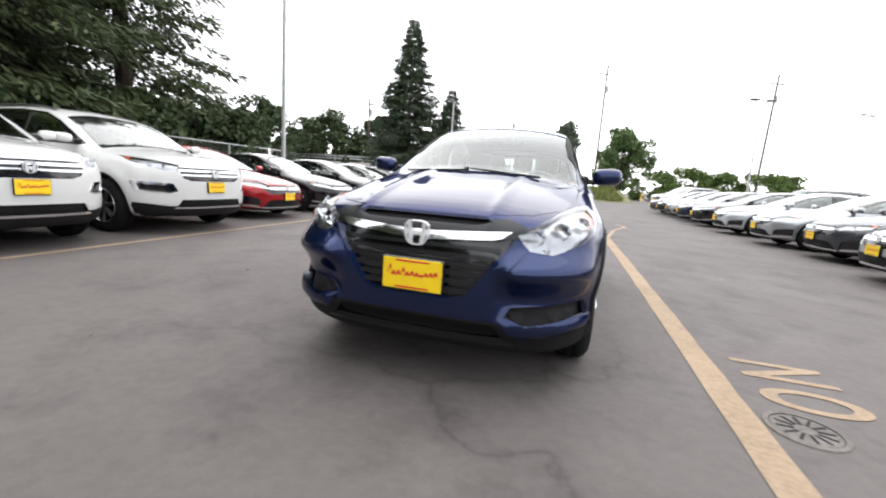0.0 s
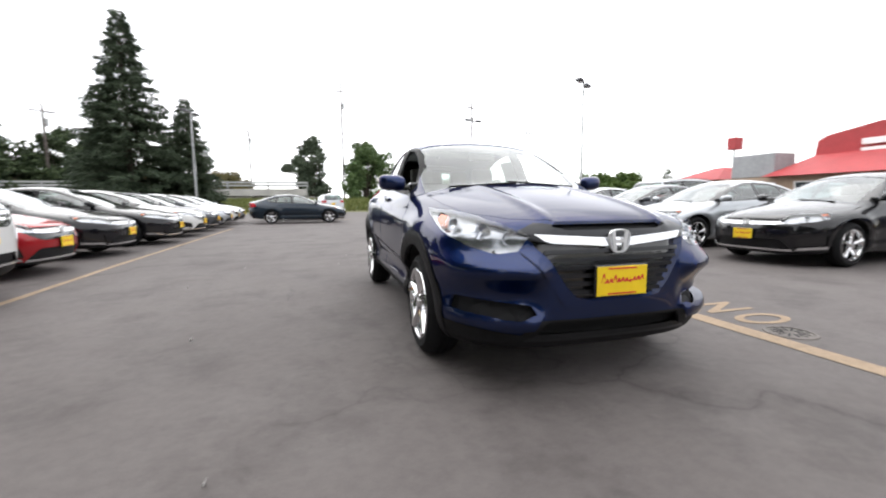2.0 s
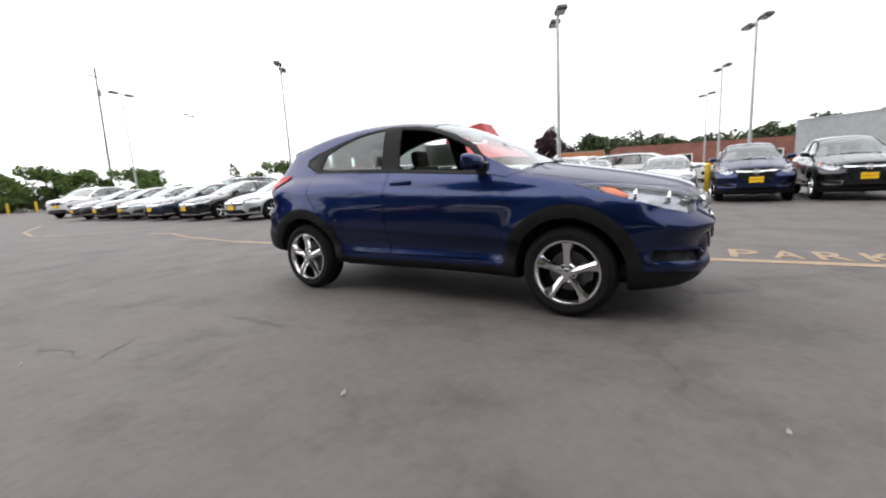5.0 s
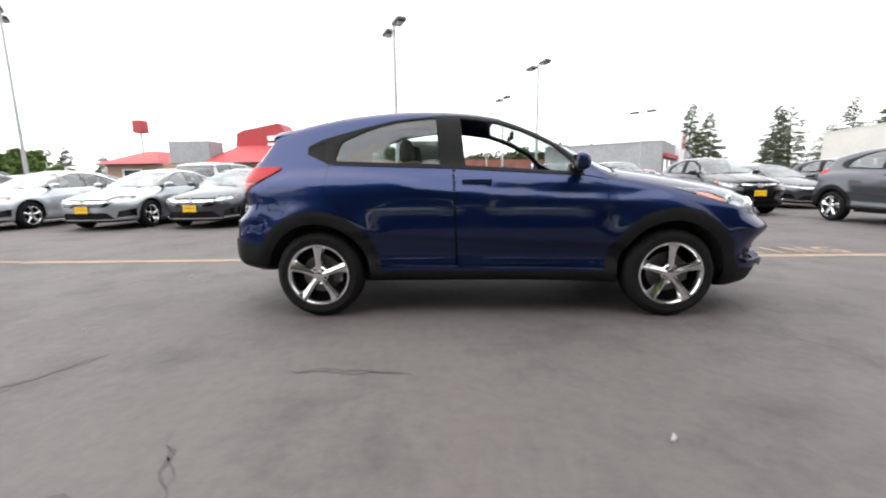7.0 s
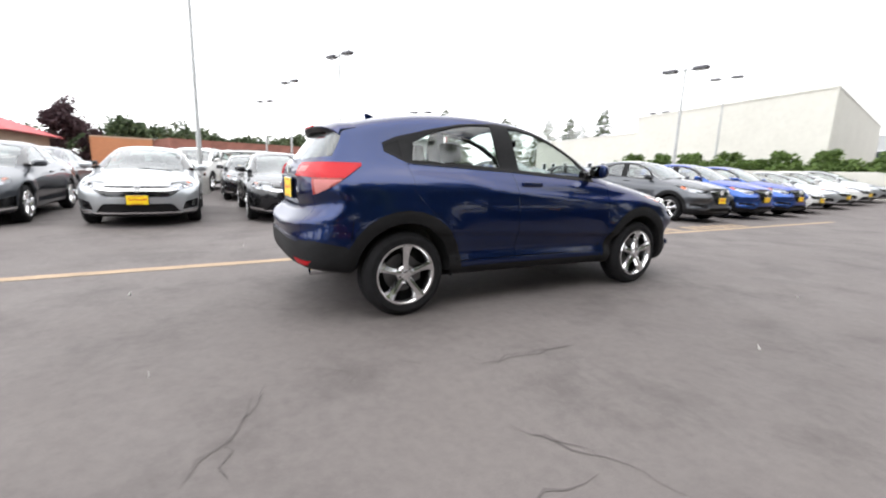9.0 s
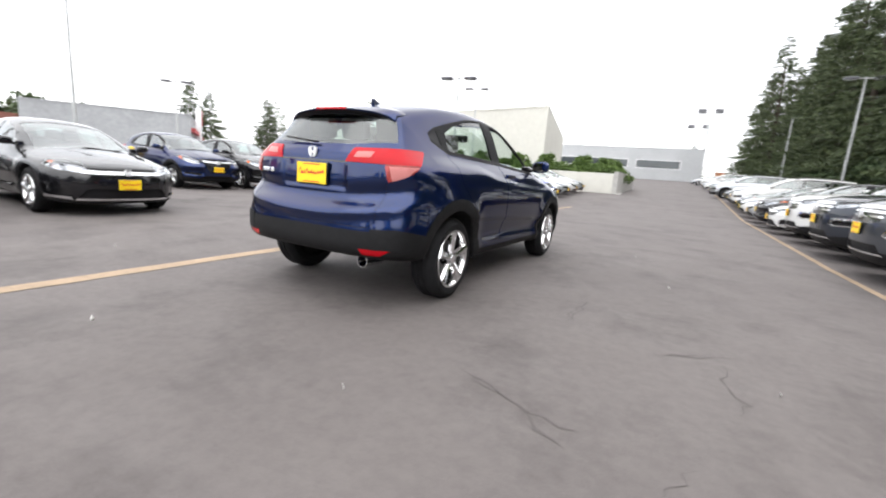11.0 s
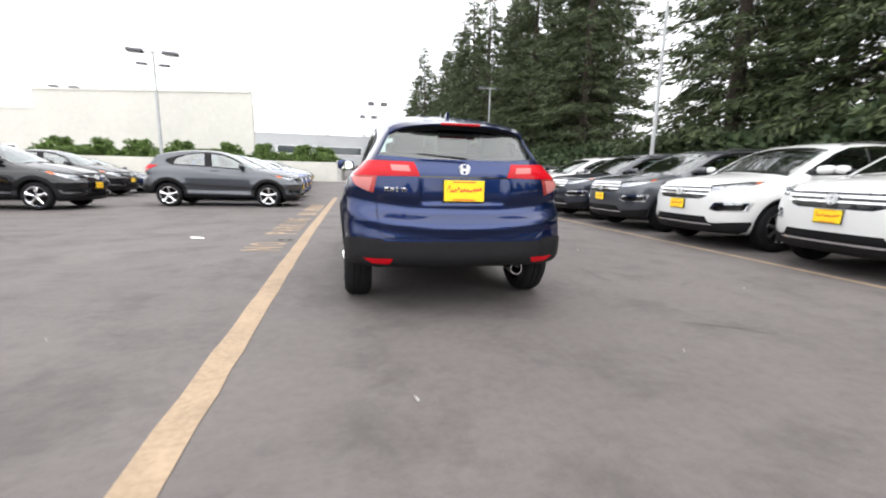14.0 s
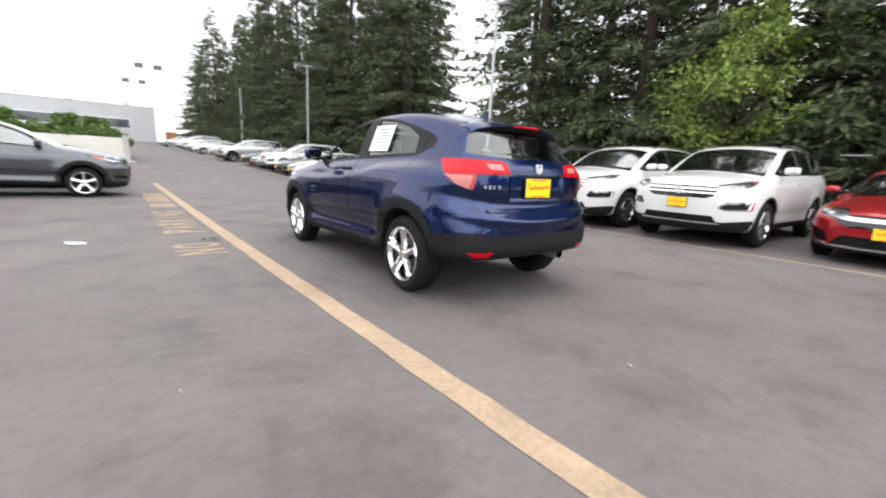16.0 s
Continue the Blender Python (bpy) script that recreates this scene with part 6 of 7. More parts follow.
def broadleaf(seed, h, spread, material, label, at, trunk=0.25, dens=1.0, name="deciduous_tree", size=0.16, group=""):
    rnd = np.random.default_rng(seed)
    tr = empty(name, label, "tree" if "tree" in name else "shrub", group, at)
    bm = bmesh.new()
    tube(bm, (0, 0, -0.2), (0, 0, h * trunk + 0.1), 0.03 * h + 0.02, 0.022 * h + 0.015, 9)
    P, D, L, W = [], [], [], []
    n_limb = int(16 * dens) + 6
    for i in range(n_limb):
        a = rnd.uniform(0, 2 * math.pi)
        f = rnd.uniform(0, 1)
        rad = spread * math.sqrt(rnd.uniform(0.05, 1)) * math.sin(math.pi * (0.18 + 0.78 * f)) ** 0.7
        tip = np.array([math.cos(a) * rad, math.sin(a) * rad, h * (trunk + (0.97 - trunk) * f)])
        start = np.array([0, 0, h * trunk * rnd.uniform(0.7, 1.0)])
        midp = (start + tip) / 2 + np.array([0, 0, h * 0.04])
        tube(bm, tuple(start), tuple(midp), 0.012 * h, 0.008 * h, 6, False)
        tube(bm, tuple(midp), tuple(tip), 0.008 * h, 0.002 * h, 5, False)
        for _ in range(6):
            c = tip + rnd.normal(0, 0.125, 3) * np.array([spread, spread, h * 0.45])
            rad2 = rnd.uniform(0.10, 0.22) * spread
            k = int(90 * dens)
            q = rnd.normal(size=(k, 3))
            q /= np.linalg.norm(q, axis=1, keepdims=True)
            P.append(c + q * rad2 * rnd.uniform(0.4, 1.0, (k, 1)) * np.array([1, 1, 0.75]))
            d = q + rnd.normal(0, 0.7, (k, 3)) + np.array([0, 0, -0.2])
            D.append(d / np.linalg.norm(d, axis=1, keepdims=True))
            L.append(rnd.uniform(0.7, 1.4, k) * size)
            W.append(rnd.uniform(0.28, 0.5, k) * size)
    part("trunk", bm, M["bark"], tr)
    P = np.concatenate(P)
    P[:, 2] = np.maximum(P[:, 2], 0.05)
    leaf_mesh("crown", blades(P, np.concatenate(D), np.concatenate(L), np.concatenate(W), rnd), material, tr)
    return tr


# the tall firs behind the fence
firs = [conifer(11 + i, 20 + 1.5 * i, 5.0 + 0.3 * i, LEAF["fir"], "tall dark green fir behind the lot fence", pose(*p), 0.05, 0.42, 1.0) for i, p in enumerate([(-16.0, -6.0, 0), (-15.2, -24.0, 0.1), (-17.5, 6.0, 0)])]
rnd = random.Random(5)
for i, (x, y) in enumerate([(-15.0, -1.0), (-15.5, -11.2), (-21.0, 1.0), (-17.0, 9.0), (-15.4, -29.0), (-15.6, -34.5), (-15.2, 3.0), (-20.5, -5.5), (-20.0, -11.0), (-20.0, -16.0), (-20.5, -29.0), (-20.0, 5.0), (-15.0, -38.0), (-14.8, -45.0), (-14.8, -52.0), (-19.0, -33.0), (-14.6, -60.0), (-14.6, -68.0), (-20.0, -45.0), (-22.5, 7.5), (-17.0, -27.0), (-18.5, -37.5), (-17.0, -42.0), (-18.0, -50.0), (-16.5, -56.0), (-15.8, -74.0), (-17.0, -81.0), (-15.0, -87.0), (-16.5, -64.0), (-12.8, -80.0), (-12.5, -92.0), (-13.0, -104.0)]):
    c = copy_thing(firs[i % 3], pose(x + rnd.uniform(-0.5, 0.5), y, gz(y) - 0.1, rnd.uniform(-2, 2), rnd.uniform(-2, 2), rnd.uniform(0, 360)))
# darker undergrowth behind the fence
und = broadleaf(31, 3.0, 2.4, LEAF["dark"], "dense dark shrub behind the fence", pose(-13.6, -4, 0), 0.10, 1.0, "shrub", 0.24, "fence shrubs")
for i, (x, y) in enumerate([(-13.4, 1.0), (-13.8, 6.0), (-13.7, -8.5), (-13.6, -13), (-13.5, -18), (-13.5, -23), (-13.6, -28.5), (-13.4, -34), (-13.4, -40), (-13.4, -47), (-13.4, -54), (-14.0, 10.5)]):
    copy_thing(und, pose(x, y, gz(y) - 0.05, 0, 0, 37 * i))
broadleaf(41, 6.3, 2.9, LEAF["maple"], "bright yellow-green maple in front of dark firs", pose(-13.0, -0.9, 0), 0.25, 1.1, "maple_tree", 0.12)

# trees towards +y
conifer(51, 15.0, 4.1, LEAF["cedar"], "tall pointed blue-green cedar", pose(-14.7, 33.0, 0), 0.03, 0.30, 1.9, "far conifers")
c2 = conifer(52, 9.5, 2.9, LEAF["cedar"], "smaller pointed cedar beside a taller one", pose(-11.5, 35.5, 0), 0.03, 0.30, 1.7, "far conifers")
copy_thing(c2, pose(-17.5, 36.5, 0, 0, 0, 80))
copy_thing(c2, pose(-13.2, 36.5, -2.5, 0, 0, 200))
rt = broadleaf(61, 11.0, 5.2, LEAF["dark"], "large round dark green leafy tree", pose(-47, 52, 0), 0.15, 1.1, "deciduous_tree", 0.42, "far trees")
for x, y, s in [(-56, 50, 20), (-40, 60, 120), (-62, 62, 70), (-34, 66, 200), (-52, 70, 10)]:
    copy_thing(rt, pose(x, y, -0.5, 0, 0, s))
dr = broadleaf(62, 7.0, 4.0, LEAF["dry"], "far olive-brown leafy tree", pose(-28, 68, 0), 0.15, 0.8, "deciduous_tree", 0.40, "far olive trees")
for x, y in [(-22, 72), (-34, 74), (-17, 78), (-40, 72)]:
    copy_thing(dr, pose(x, y, 0, 0, 0, x * 9))
copy_thing(c2, pose(-31.5, 62.0, -1.0, 0, 0, 20))
broadleaf(63, 10.5, 5.0, LEAF["round"], "round green tree beside the lot exit", pose(6.6, 72, 0), 0.2, 1.2, "deciduous_tree", 0.36)
broadleaf(64, 11.0, 4.0, LEAF["misty"], "dark leafy tree beside the lot exit", pose(-2.6, 74, 0), 0.2, 1.1, "deciduous_tree", 0.36)
sb = broadleaf(65, 4.5, 3.6, LEAF["bush"], "low green shrub at the lot edge", pose(14.5, 60, 0), 0.05, 0.8, "shrub", 0.28, "edge shrubs")
for x, y in [(18.5, 61), (22, 58), (11.0, 64), (26, 60), (33, 44), (37, 42), (41, 47)]:
    copy_thing(sb, pose(x, y, -0.4, 0, 0, x * 31))
fc = conifer(53, 15.5, 4.6, LEAF["fir"], "far dark green conifer above low roofs", pose(62, -72, 0), 0.10, 0.22, 1.3, "far small conifers")
fd = conifer(54, 13.0, 5.2, LEAF["fir"], "far broad ragged conifer above low roofs", pose(66, -69.5, -0.5), 0.14, 0.15, 0.8, "far small conifers")
for i, (x, y, z) in enumerate([(68.5, -68, -1.5), (70.5, -64.5, 0.8), (73, -63, -3.0), (76, -59, 0.6), (77.5, -57.5, -1.8), (85, -50, -1.5), (88, -47, 0.5), (44, -86, -1.4), (39, -91, -3), (60, 70, -8.5), (66, 66, -8.0), (72, 64, -9.0), (58, 90, -7.5), (80, 50, -8.5), (-2, -150, 2), (10, -145, 1)]):
    copy_thing((fc, fd)[(i * 5 // 3) % 2], pose(x, y, z, 0, 2.5 * ((i * 7) % 3 - 1), x * 17))
broadleaf(66, 6.5, 4.2, LEAF["plum"], "round dark purple plum tree", pose(58, 17, 0), 0.15, 0.8, "deciduous_tree", 0.32)
fb = broadleaf(67, 6.5, 5.5, LEAF["dark"], "far round dark green leafy tree", pose(64, 10, 0), 0.12, 0.7, "deciduous_tree", 0.45, "far round trees")
for x, y in [(72, 4), (80, -2), (70, -10), (62, -16), (78, -14), (86, -8), (92, 2), (90, 20), (84, 28), (74, -22), (84, -24), (24, -120), (16, -110)]:
    copy_thing(fb, pose(x, y, gz(y) if y < -16 and x < 30 else -0.5, 0, 0, x * 7))


# ---- fence behind the bays ----
def fence(x, y0, y1, h=1.85):
    fn = empty("chain_link_fence", "grey chain-link fence with slats behind the parked cars", "fence", kind="structure")
    n = int(abs(y1 - y0) / 3.0)
    for i in range(n + 1):
        y = y0 + (y1 - y0) * i / n
        bm = bmesh.new()
        tube(bm, (x, y, gz(y) - 0.1), (x, y, gz(y) + h), 0.035, n=8)
        part("post", bm, M["galv"], fn, smooth=True)
        if i < n:
            y2 = y0 + (y1 - y0) * (i + 1) / n
            bm = bmesh.new()
            tube(bm, (x, y, gz(y) + h - 0.03), (x, y2, gz(y2) + h - 0.03), 0.022, n=6)
            part("top_rail", bm, M["galv"], fn, smooth=True)
    step = 0.16
    y = min(y0, y1)
    wv, wf = [], []
    while y < max(y0, y1):
        for s in (-1, 1):
            a, b = (y, 0.05) if s > 0 else (y + h - 0.05, 0.05), (y + h - 0.05, h - 0.03) if s > 0 else (y, h - 0.03)
            k = len(wv)
            for py, pz in (a, b):
                wv += [(x + s * 0.004 + dx, py + dy, gz(py) + pz) for dx, dy in ((0.006, 0.0), (-0.003, 0.005), (-0.003, -0.005))]
            wf += [(k + i, k + (i + 1) % 3, k + 3 + (i + 1) % 3, k + 3 + i) for i in range(3)]
        y += step
    tagged(mesh_ob("wire_mesh", wv, wf, M["wire"], fn), kind="stuff")
    return fn


fence(-11.9, 12.0, -30.0)


# ---- buildings ----
def block(name, corners, h, wall_m, label, roof_m=None, parapet=0.3, category="building"):
    """A flat-roofed building on a four-cornered plan, with a parapet and a roof."""
    b = empty(name, label, category)
    zb = min(gz(y) for _, y in corners) - 0.3
    bm = bmesh.new()
    lo = [bm.verts.new((x, y, zb)) for x, y in corners]
    hi = [bm.verts.new((x, y, h)) for x, y in corners]
    for i in range(4):
        bm.faces.new((lo[i], lo[(i + 1) % 4], hi[(i + 1) % 4], hi[i]))
    bm.faces.new(hi)
    part("wall", bm, wall_m, b)
    cx, cy = sum(c[0] for c in corners) / 4, sum(c[1] for c in corners) / 4
    bm = bmesh.new()
    o = [(cx + (x - cx) * 1.004, cy + (y - cy) * 1.004) for x, y in corners]
    lo = [bm.verts.new((x, y, h - parapet * 0.3)) for x, y in o]
    hi = [bm.verts.new((x, y, h + 0.05)) for x, y in o]
    for i in range(4):
        bm.faces.new((lo[i], lo[(i + 1) % 4], hi[(i + 1) % 4], hi[i]))
    bm.faces.new(hi)
    bm.faces.new(lo[::-1])
    part("coping", bm, roof_m or wall_m, b)
    return b


def wall_window(b, p, q, t0, t1, z0, z1, out=0.03, frame_m="sign_white"):
    """A window on the wall from p to q, between two fractions of it."""
    p, q = Vector((*p, 0)), Vector((*q, 0))
    d = (q - p).normalized()
    n = Vector((d.y, -d.x, 0))
    a, c = p.lerp(q, t0), p.lerp(q, t1)
    w = new("window")
    w.parent = b
    m = Matrix((((c - a).x, n.x, 0, a.x), ((c - a).y, n.y, 0, a.y), (0, 0, 1, 0), (0, 0, 0, 1)))
    f = 0.12 / max((c - a).length, 0.5)
    bm = bmesh.new()
    for u0, u1, v0, v1 in ((0, 1, z0, z0 + 0.1), (0, 1, z1 - 0.1, z1), (0, f, z0 + 0.1, z1 - 0.1), (1 - f, 1, z0 + 0.1, z1 - 0.1)):
        box(bm, u0, u1, 0.0, out + 0.04, v0, v1, 0, m)
    part("window_frame", bm, M[frame_m], w)
    bm = bmesh.new()
    box(bm, f, 1 - f, 0.005, out, z0 + 0.1, z1 - 0.1, 0, m)
    part("glass", bm, M["dark_window"], w)


W0, W1, W2 = (8.85, -32.1), (26.3, -36.3), (46.5, -40.6)
hall = block("white_building", [W0, W1, (32.0, -63.0), (14.5, -59.0)], 7.1, M["white_wall"], "large plain white stucco hall", M["white_wall"])
wing = block("white_building", [W1, W2, (50.0, -62.0), (31.0, -58.0)], 5.6, M["white_wall"], "lower white stucco building with small windows", M["white_wall"])
for t in (0.10, 0.22, 0.36, 0.50, 0.62, 0.74, 0.86):
    wall_window(wing, W2, W1, t, t + 0.055, 1.6, 2.7)

# a long low building and a retaining wall at the far end of the lane
far = block("far_building", [(-3.8, -87.0), (41.0, -84.5), (43.0, -100.0), (-3.8, -103.0)], 8.4, M["hazed_wall"], "long low grey and white building at the end of the lane", M["roof_grey"])
for t in (0.1, 0.3, 0.5, 0.7):
    wall_window(far, (41.0, -84.5), (-3.8, -87.0), t + 0.05, t + 0.22, 4.6, 6.2)
orange = block("orange_shed", [(-8.2, -100.0), (-6.4, -100.0), (-6.4, -103.0), (-8.2, -103.0)], gz(-100) + 2.0, M["orange"], "small orange shed at the far end of the lane")

rw = empty("retaining_wall", "low white concrete retaining wall with a planted bed", "wall", kind="structure")
bm = bmesh.new()
box(bm, 2.2, 22.0, -27.2, -26.9, -0.2, 1.75, 0.02)
part("wall_face", bm, M["white_wall"], rw)
bm = bmesh.new()
box(bm, 1.9, 2.2, -36.0, -26.9, -0.2, 1.9, 0.02)
part("wall_end", bm, M["concrete"], rw)
bm = bmesh.new()
box(bm, 1.65, 1.9, -36.5, -26.6, -0.2, 0.45, 0.04)
part("kerb", bm, M["concrete"], rw)
hb = broadleaf(71, 1.7, 1.6, LEAF["bush"], "low green shrub above a white retaining wall", pose(4.5, -28.6, 1.0), 0.05, 0.8, "shrub", 0.16, "wall shrubs")
for x, y in [(7.2, -28.4), (10.0, -28.8), (12.8, -28.5), (15.4, -28.7), (3.6, -30.5), (18.0, -28.6), (3.4, -33.0), (20.2, -28.5)]:
    copy_thing(hb, pose(x, y, 1.0, 0, 0, x * 51))

# restaurant with a red roof
res = empty("restaurant", "tan restaurant with red metal roofs", "building")
bm = bmesh.new()
box(bm, 38.5, 50.0, 15.5, 36.0, -0.5, 3.0, 0.0)
part("wall", bm, M["tan_wall"], res)
bm = bmesh.new()
e = [(37.6, 14.6), (51.2, 14.6), (51.2, 25.6), (37.6, 25.6)]
t = [(42.0, 19.0), (47.0, 19.0), (47.0, 24.0), (42.0, 24.0)]
lo, hi = [bm.verts.new((x, y, 3.0)) for x, y in e], [bm.verts.new((x, y, 4.9)) for x, y in t]
for i in range(4):
    bm.faces.new((lo[i], lo[(i + 1) % 4], hi[(i + 1) % 4], hi[i]))
bm.faces.new(lo[::-1])
bm.faces.new(hi)
part("roof", bm, M["red_roof"], res)
bm = bmesh.new()
e = [(37.8, 30.2), (50.8, 30.2), (50.8, 37.0), (37.8, 37.0)]
t = [(42.0, 33.0), (47.0, 33.0), (47.0, 34.2), (42.0, 34.2)]
lo, hi = [bm.verts.new((x, y, 3.02)) for x, y in e], [bm.verts.new((x, y, 4.5)) for x, y in t]
for i in range(4):
    bm.faces.new((lo[i], lo[(i + 1) % 4], hi[(i + 1) % 4], hi[i]))
bm.faces.new(lo[::-1])
bm.faces.new(hi)
part("roof", bm, M["red_roof"], res)
bm = bmesh.new()
prism(bm, [(0.0, 4.3), (0.2, 6.2), (0.9, 6.6), (4.9, 7.3), (5.6, 6.3), (6.6, 5.0), (6.6, 4.3)], 3.2, Matrix(((0, 0, 1, 42.6), (-1, 0, 0, 24.6), (0, 1, 0, 0), (0, 0, 0, 1))))
part("roof_tower", bm, M["red_roof"], res)
for i in range(2):
    bm = bmesh.new()
    box(bm, 42.3, 42.58, 18.9, 20.9, 4.7 + i * 0.75, 5.2 + i * 0.75, 0.02)
    part("sign_bar", bm, M["sign_white"], res)
bm = bmesh.new()
box(bm, 38.6, 41.2, 25.2, 29.4, 3.02, 5.2, 0.05)
part("roof_unit", bm, M["roof_grey"], res)
for i in range(5):
    wall_window(res, (38.5, 36.0), (38.5, 15.5), 0.08 + i * 0.18, 0.18 + i * 0.18, 0.9, 2.5)

# low brick and orange buildings and a showroom beyond the +x rows
bk = block("brick_building", [(52.0, 6.0), (60.0, -22.0), (74.0, -18.0), (66.0, 10.0)], 3.6, M["brick"], "long low brown brick building", M["brick"])
for i in range(6):
    wall_window(bk, (52.0, 6.0), (60.0, -22.0), 0.06 + i * 0.155, 0.12 + i * 0.155, 0.8, 2.4)
ob_ = block("orange_front_building", [(50.0, 12.5), (51.0, 7.5), (60.0, 9.0), (59.0, 13.5)], 3.4, M["orange"], "small building with an orange front", M["tan_wall"])
show = block("showroom", [(40.0, -20.0), (62.0, -34.0), (70.0, -24.0), (48.0, -10.0)], 4.6, M["roof_grey"], "grey car showroom with a red band", M["roof_grey"])
for i in range(8):
    wall_window(show, (40.0, -20.0), (62.0, -34.0), 0.03 + i * 0.12, 0.13 + i * 0.12, 0.3, 2.9, frame_m="concrete")
bm = bmesh.new()
d = Vector((22, -14, 0)).normalized()
nrm = Vector((-14, -22, 0)).normalized()
m = Matrix(((d.x, nrm.x, 0, 40.0), (d.y, nrm.y, 0, -20.0), (0, 0, 1, 0), (0, 0, 0, 1)))
box(bm, 0.2, 26.0, 0.0, 0.35, 3.0, 3.4, 0.0, m)
part("red_band", bm, M["red_roof"], show)
bm = bmesh.new()
box(bm, 10.0, 14.5, 0.0, 0.5, 0.2, 6.2, 0.0, m)
tower = part("sign_tower", bm, M["sign_white"], show)
bm = bmesh.new()
lathe(bm, [(0.9, 0.0), (0.9, 0.08), (0.6, 0.08), (0.6, 0.0)], 28, m @ Matrix.Translation((12.2, 0.55, 5.2)) @ Matrix.Rotation(radians(90), 4, "Z"))
part("red_ring", bm, M["red_roof"], tower)

# hill line of the elevated road at the +y end
ov = empty("overpass", "grey concrete overpass with a steel guard rail", "bridge", kind="structure")
bm = bmesh.new()
box(bm, -120.0, -3.0, 58.0, 66.0, 2.0, 2.9, 0.0)
part("deck", bm, M["concrete"], ov)
for zz in (3.25, 3.65):
    bm = bmesh.new()
    box(bm, -120.0, -3.0, 57.9, 58.05, zz, zz + 0.22, 0.0)
    part("guard_rail", bm, M["galv"], ov)
for i in range(24):
    bm = bmesh.new()
    box(bm, -118.0 + i * 5, -117.8 + i * 5, 58.05, 58.2, 2.9, 3.9, 0.0)
    part("rail_post", bm, M["galv"], ov)
for i in range(7):
    bm = bmesh.new()
    tube(bm, (-112 + i * 17, 62, -0.3), (-112 + i * 17, 62, 2.05), 0.6, n=12)
    part("pier", bm, M["concrete"], ov)
bm = bmesh.new()
box(bm, -130.0, -2.0, 66.5, 67.0, -0.3, 2.0, 0.0)
part("back_wall", bm, M["concrete"], ov)

# grass bank below the overpass
rg = np.random.default_rng(8)
n = 16000
gp = np.stack([rg.uniform(-22, 5, n), rg.uniform(42, 57, n), np.zeros(n)], 1)
gp[:, 2] = 0.08 * (gp[:, 1] - 42)
gd = rg.normal(0, 0.35, (n, 3)) + np.array([0, 0, 1])
gd /= np.linalg.norm(gd, axis=1, keepdims=True)
gr = leaf_mesh("grass_bank", blades(gp, gd, rg.uniform(0.3, 0.8, n), rg.uniform(0.03, 0.08, n), rg), LEAF["grass"], None)
tagged(gr, "rough green and straw-coloured grass bank", "grass", kind="stuff")
bank = mesh_ob("bank", [(-24, 41, 0.003), (6, 41, 0.003), (6, 57.5, 1.25), (-24, 57.5, 1.25), (-24, 57.5, -0.2), (6, 57.5, -0.2), (6, 41, -0.2), (-24, 41, -0.2)], [(0, 1, 2, 3), (3, 2, 5, 4), (1, 6, 5, 2), (0, 3, 4, 7)], mat("bank_soil", (0.12, 0.12, 0.05), 0.95, var=0.4, scale=3))
tagged(bank, "sloping earth bank under the grass", "ground", kind="structure")


def bollard(x, y, h=1.0):
    bm = bmesh.new()
    tube(bm, (x, y, -0.1), (x, y, h), 0.085, n=14)
    bmesh.ops.create_uvsphere(bm, u_segments=14, v_segments=6, radius=0.085, matrix=Matrix.Translation((x, y, h)))
    return tagged(part("bollard", bm, M["post_yellow"], None, smooth=True), "yellow steel bollard on asphalt", "bollard", "yellow bollards")


for x, y in [(12.8, -0.2), (12.4, -2.4), (12.8, 1.6), (8.5, 56), (10.5, 56.2), (12.6, 56)]:
    bollard(x, y)
bm = bmesh.new()
box(bm, -0.15, 0.15, -0.15, 0.15, -0.1, 10.2)
sg = empty("pole_sign", "small red sign on a tall pole", "sign", at=pose(74, 58.5, 0))
part("sign_pole", bm, M["galv"], sg)
bm = bmesh.new()
box(bm, -0.9, 0.9, -0.9, 0.9, 10.2, 12.4, 0.05)
part("sign_face", bm, M["red_roof"], sg)


# ---- the cars ----
hero = build_car("crossover_car", HRV, PAINT["blue"], "dark metallic blue compact crossover with yellow dealer plates, parked alone", "", True, pose(0, 0, 0, 0, 0, 180))
# exhaust, badge, door-window paper, spoiler lamp of the blue crossover
bm = bmesh.new()
lathe(bm, [(0.042, 0.0), (0.048, 0.0), (0.048, 0.20), (0.042, 0.20)], 20, Matrix.Translation((0.46, -1.93, 0.335)) @ Matrix.Rotation(radians(90), 4, "Z"), True)
part("exhaust_pipe", bm, M["chrome"], hero, smooth=True)
# roof spoiler over the rear window
bm = bmesh.new()
rows = []
under = bmesh.new()
low = []
for i in range(25):
    x = -0.53 + 1.06 * i / 24
    q = (x / 0.53) ** 2
    zt, ye = top_z(FIELDS["crossover_car", True], x, -1.58), -1.815 + 0.10 * q ** 1.5
    zb = zt - 0.050 - 0.004 * q
    rows.append([bm.verts.new(pt) for pt in ((x, -1.50, zt - 0.020), (x, -1.58, zt + 0.003), (x, -1.70, zt - 0.018), (x, ye, zb), (x, ye + 0.004, zb - 0.010))])
    low.append([under.verts.new(pt) for pt in ((x * 0.99, ye + 0.006, zb - 0.011), (x * 0.99, ye + 0.03, zb - 0.040), (x * 0.99, -1.70, zb - 0.045), (x * 0.99, -1.64, zb - 0.030))])
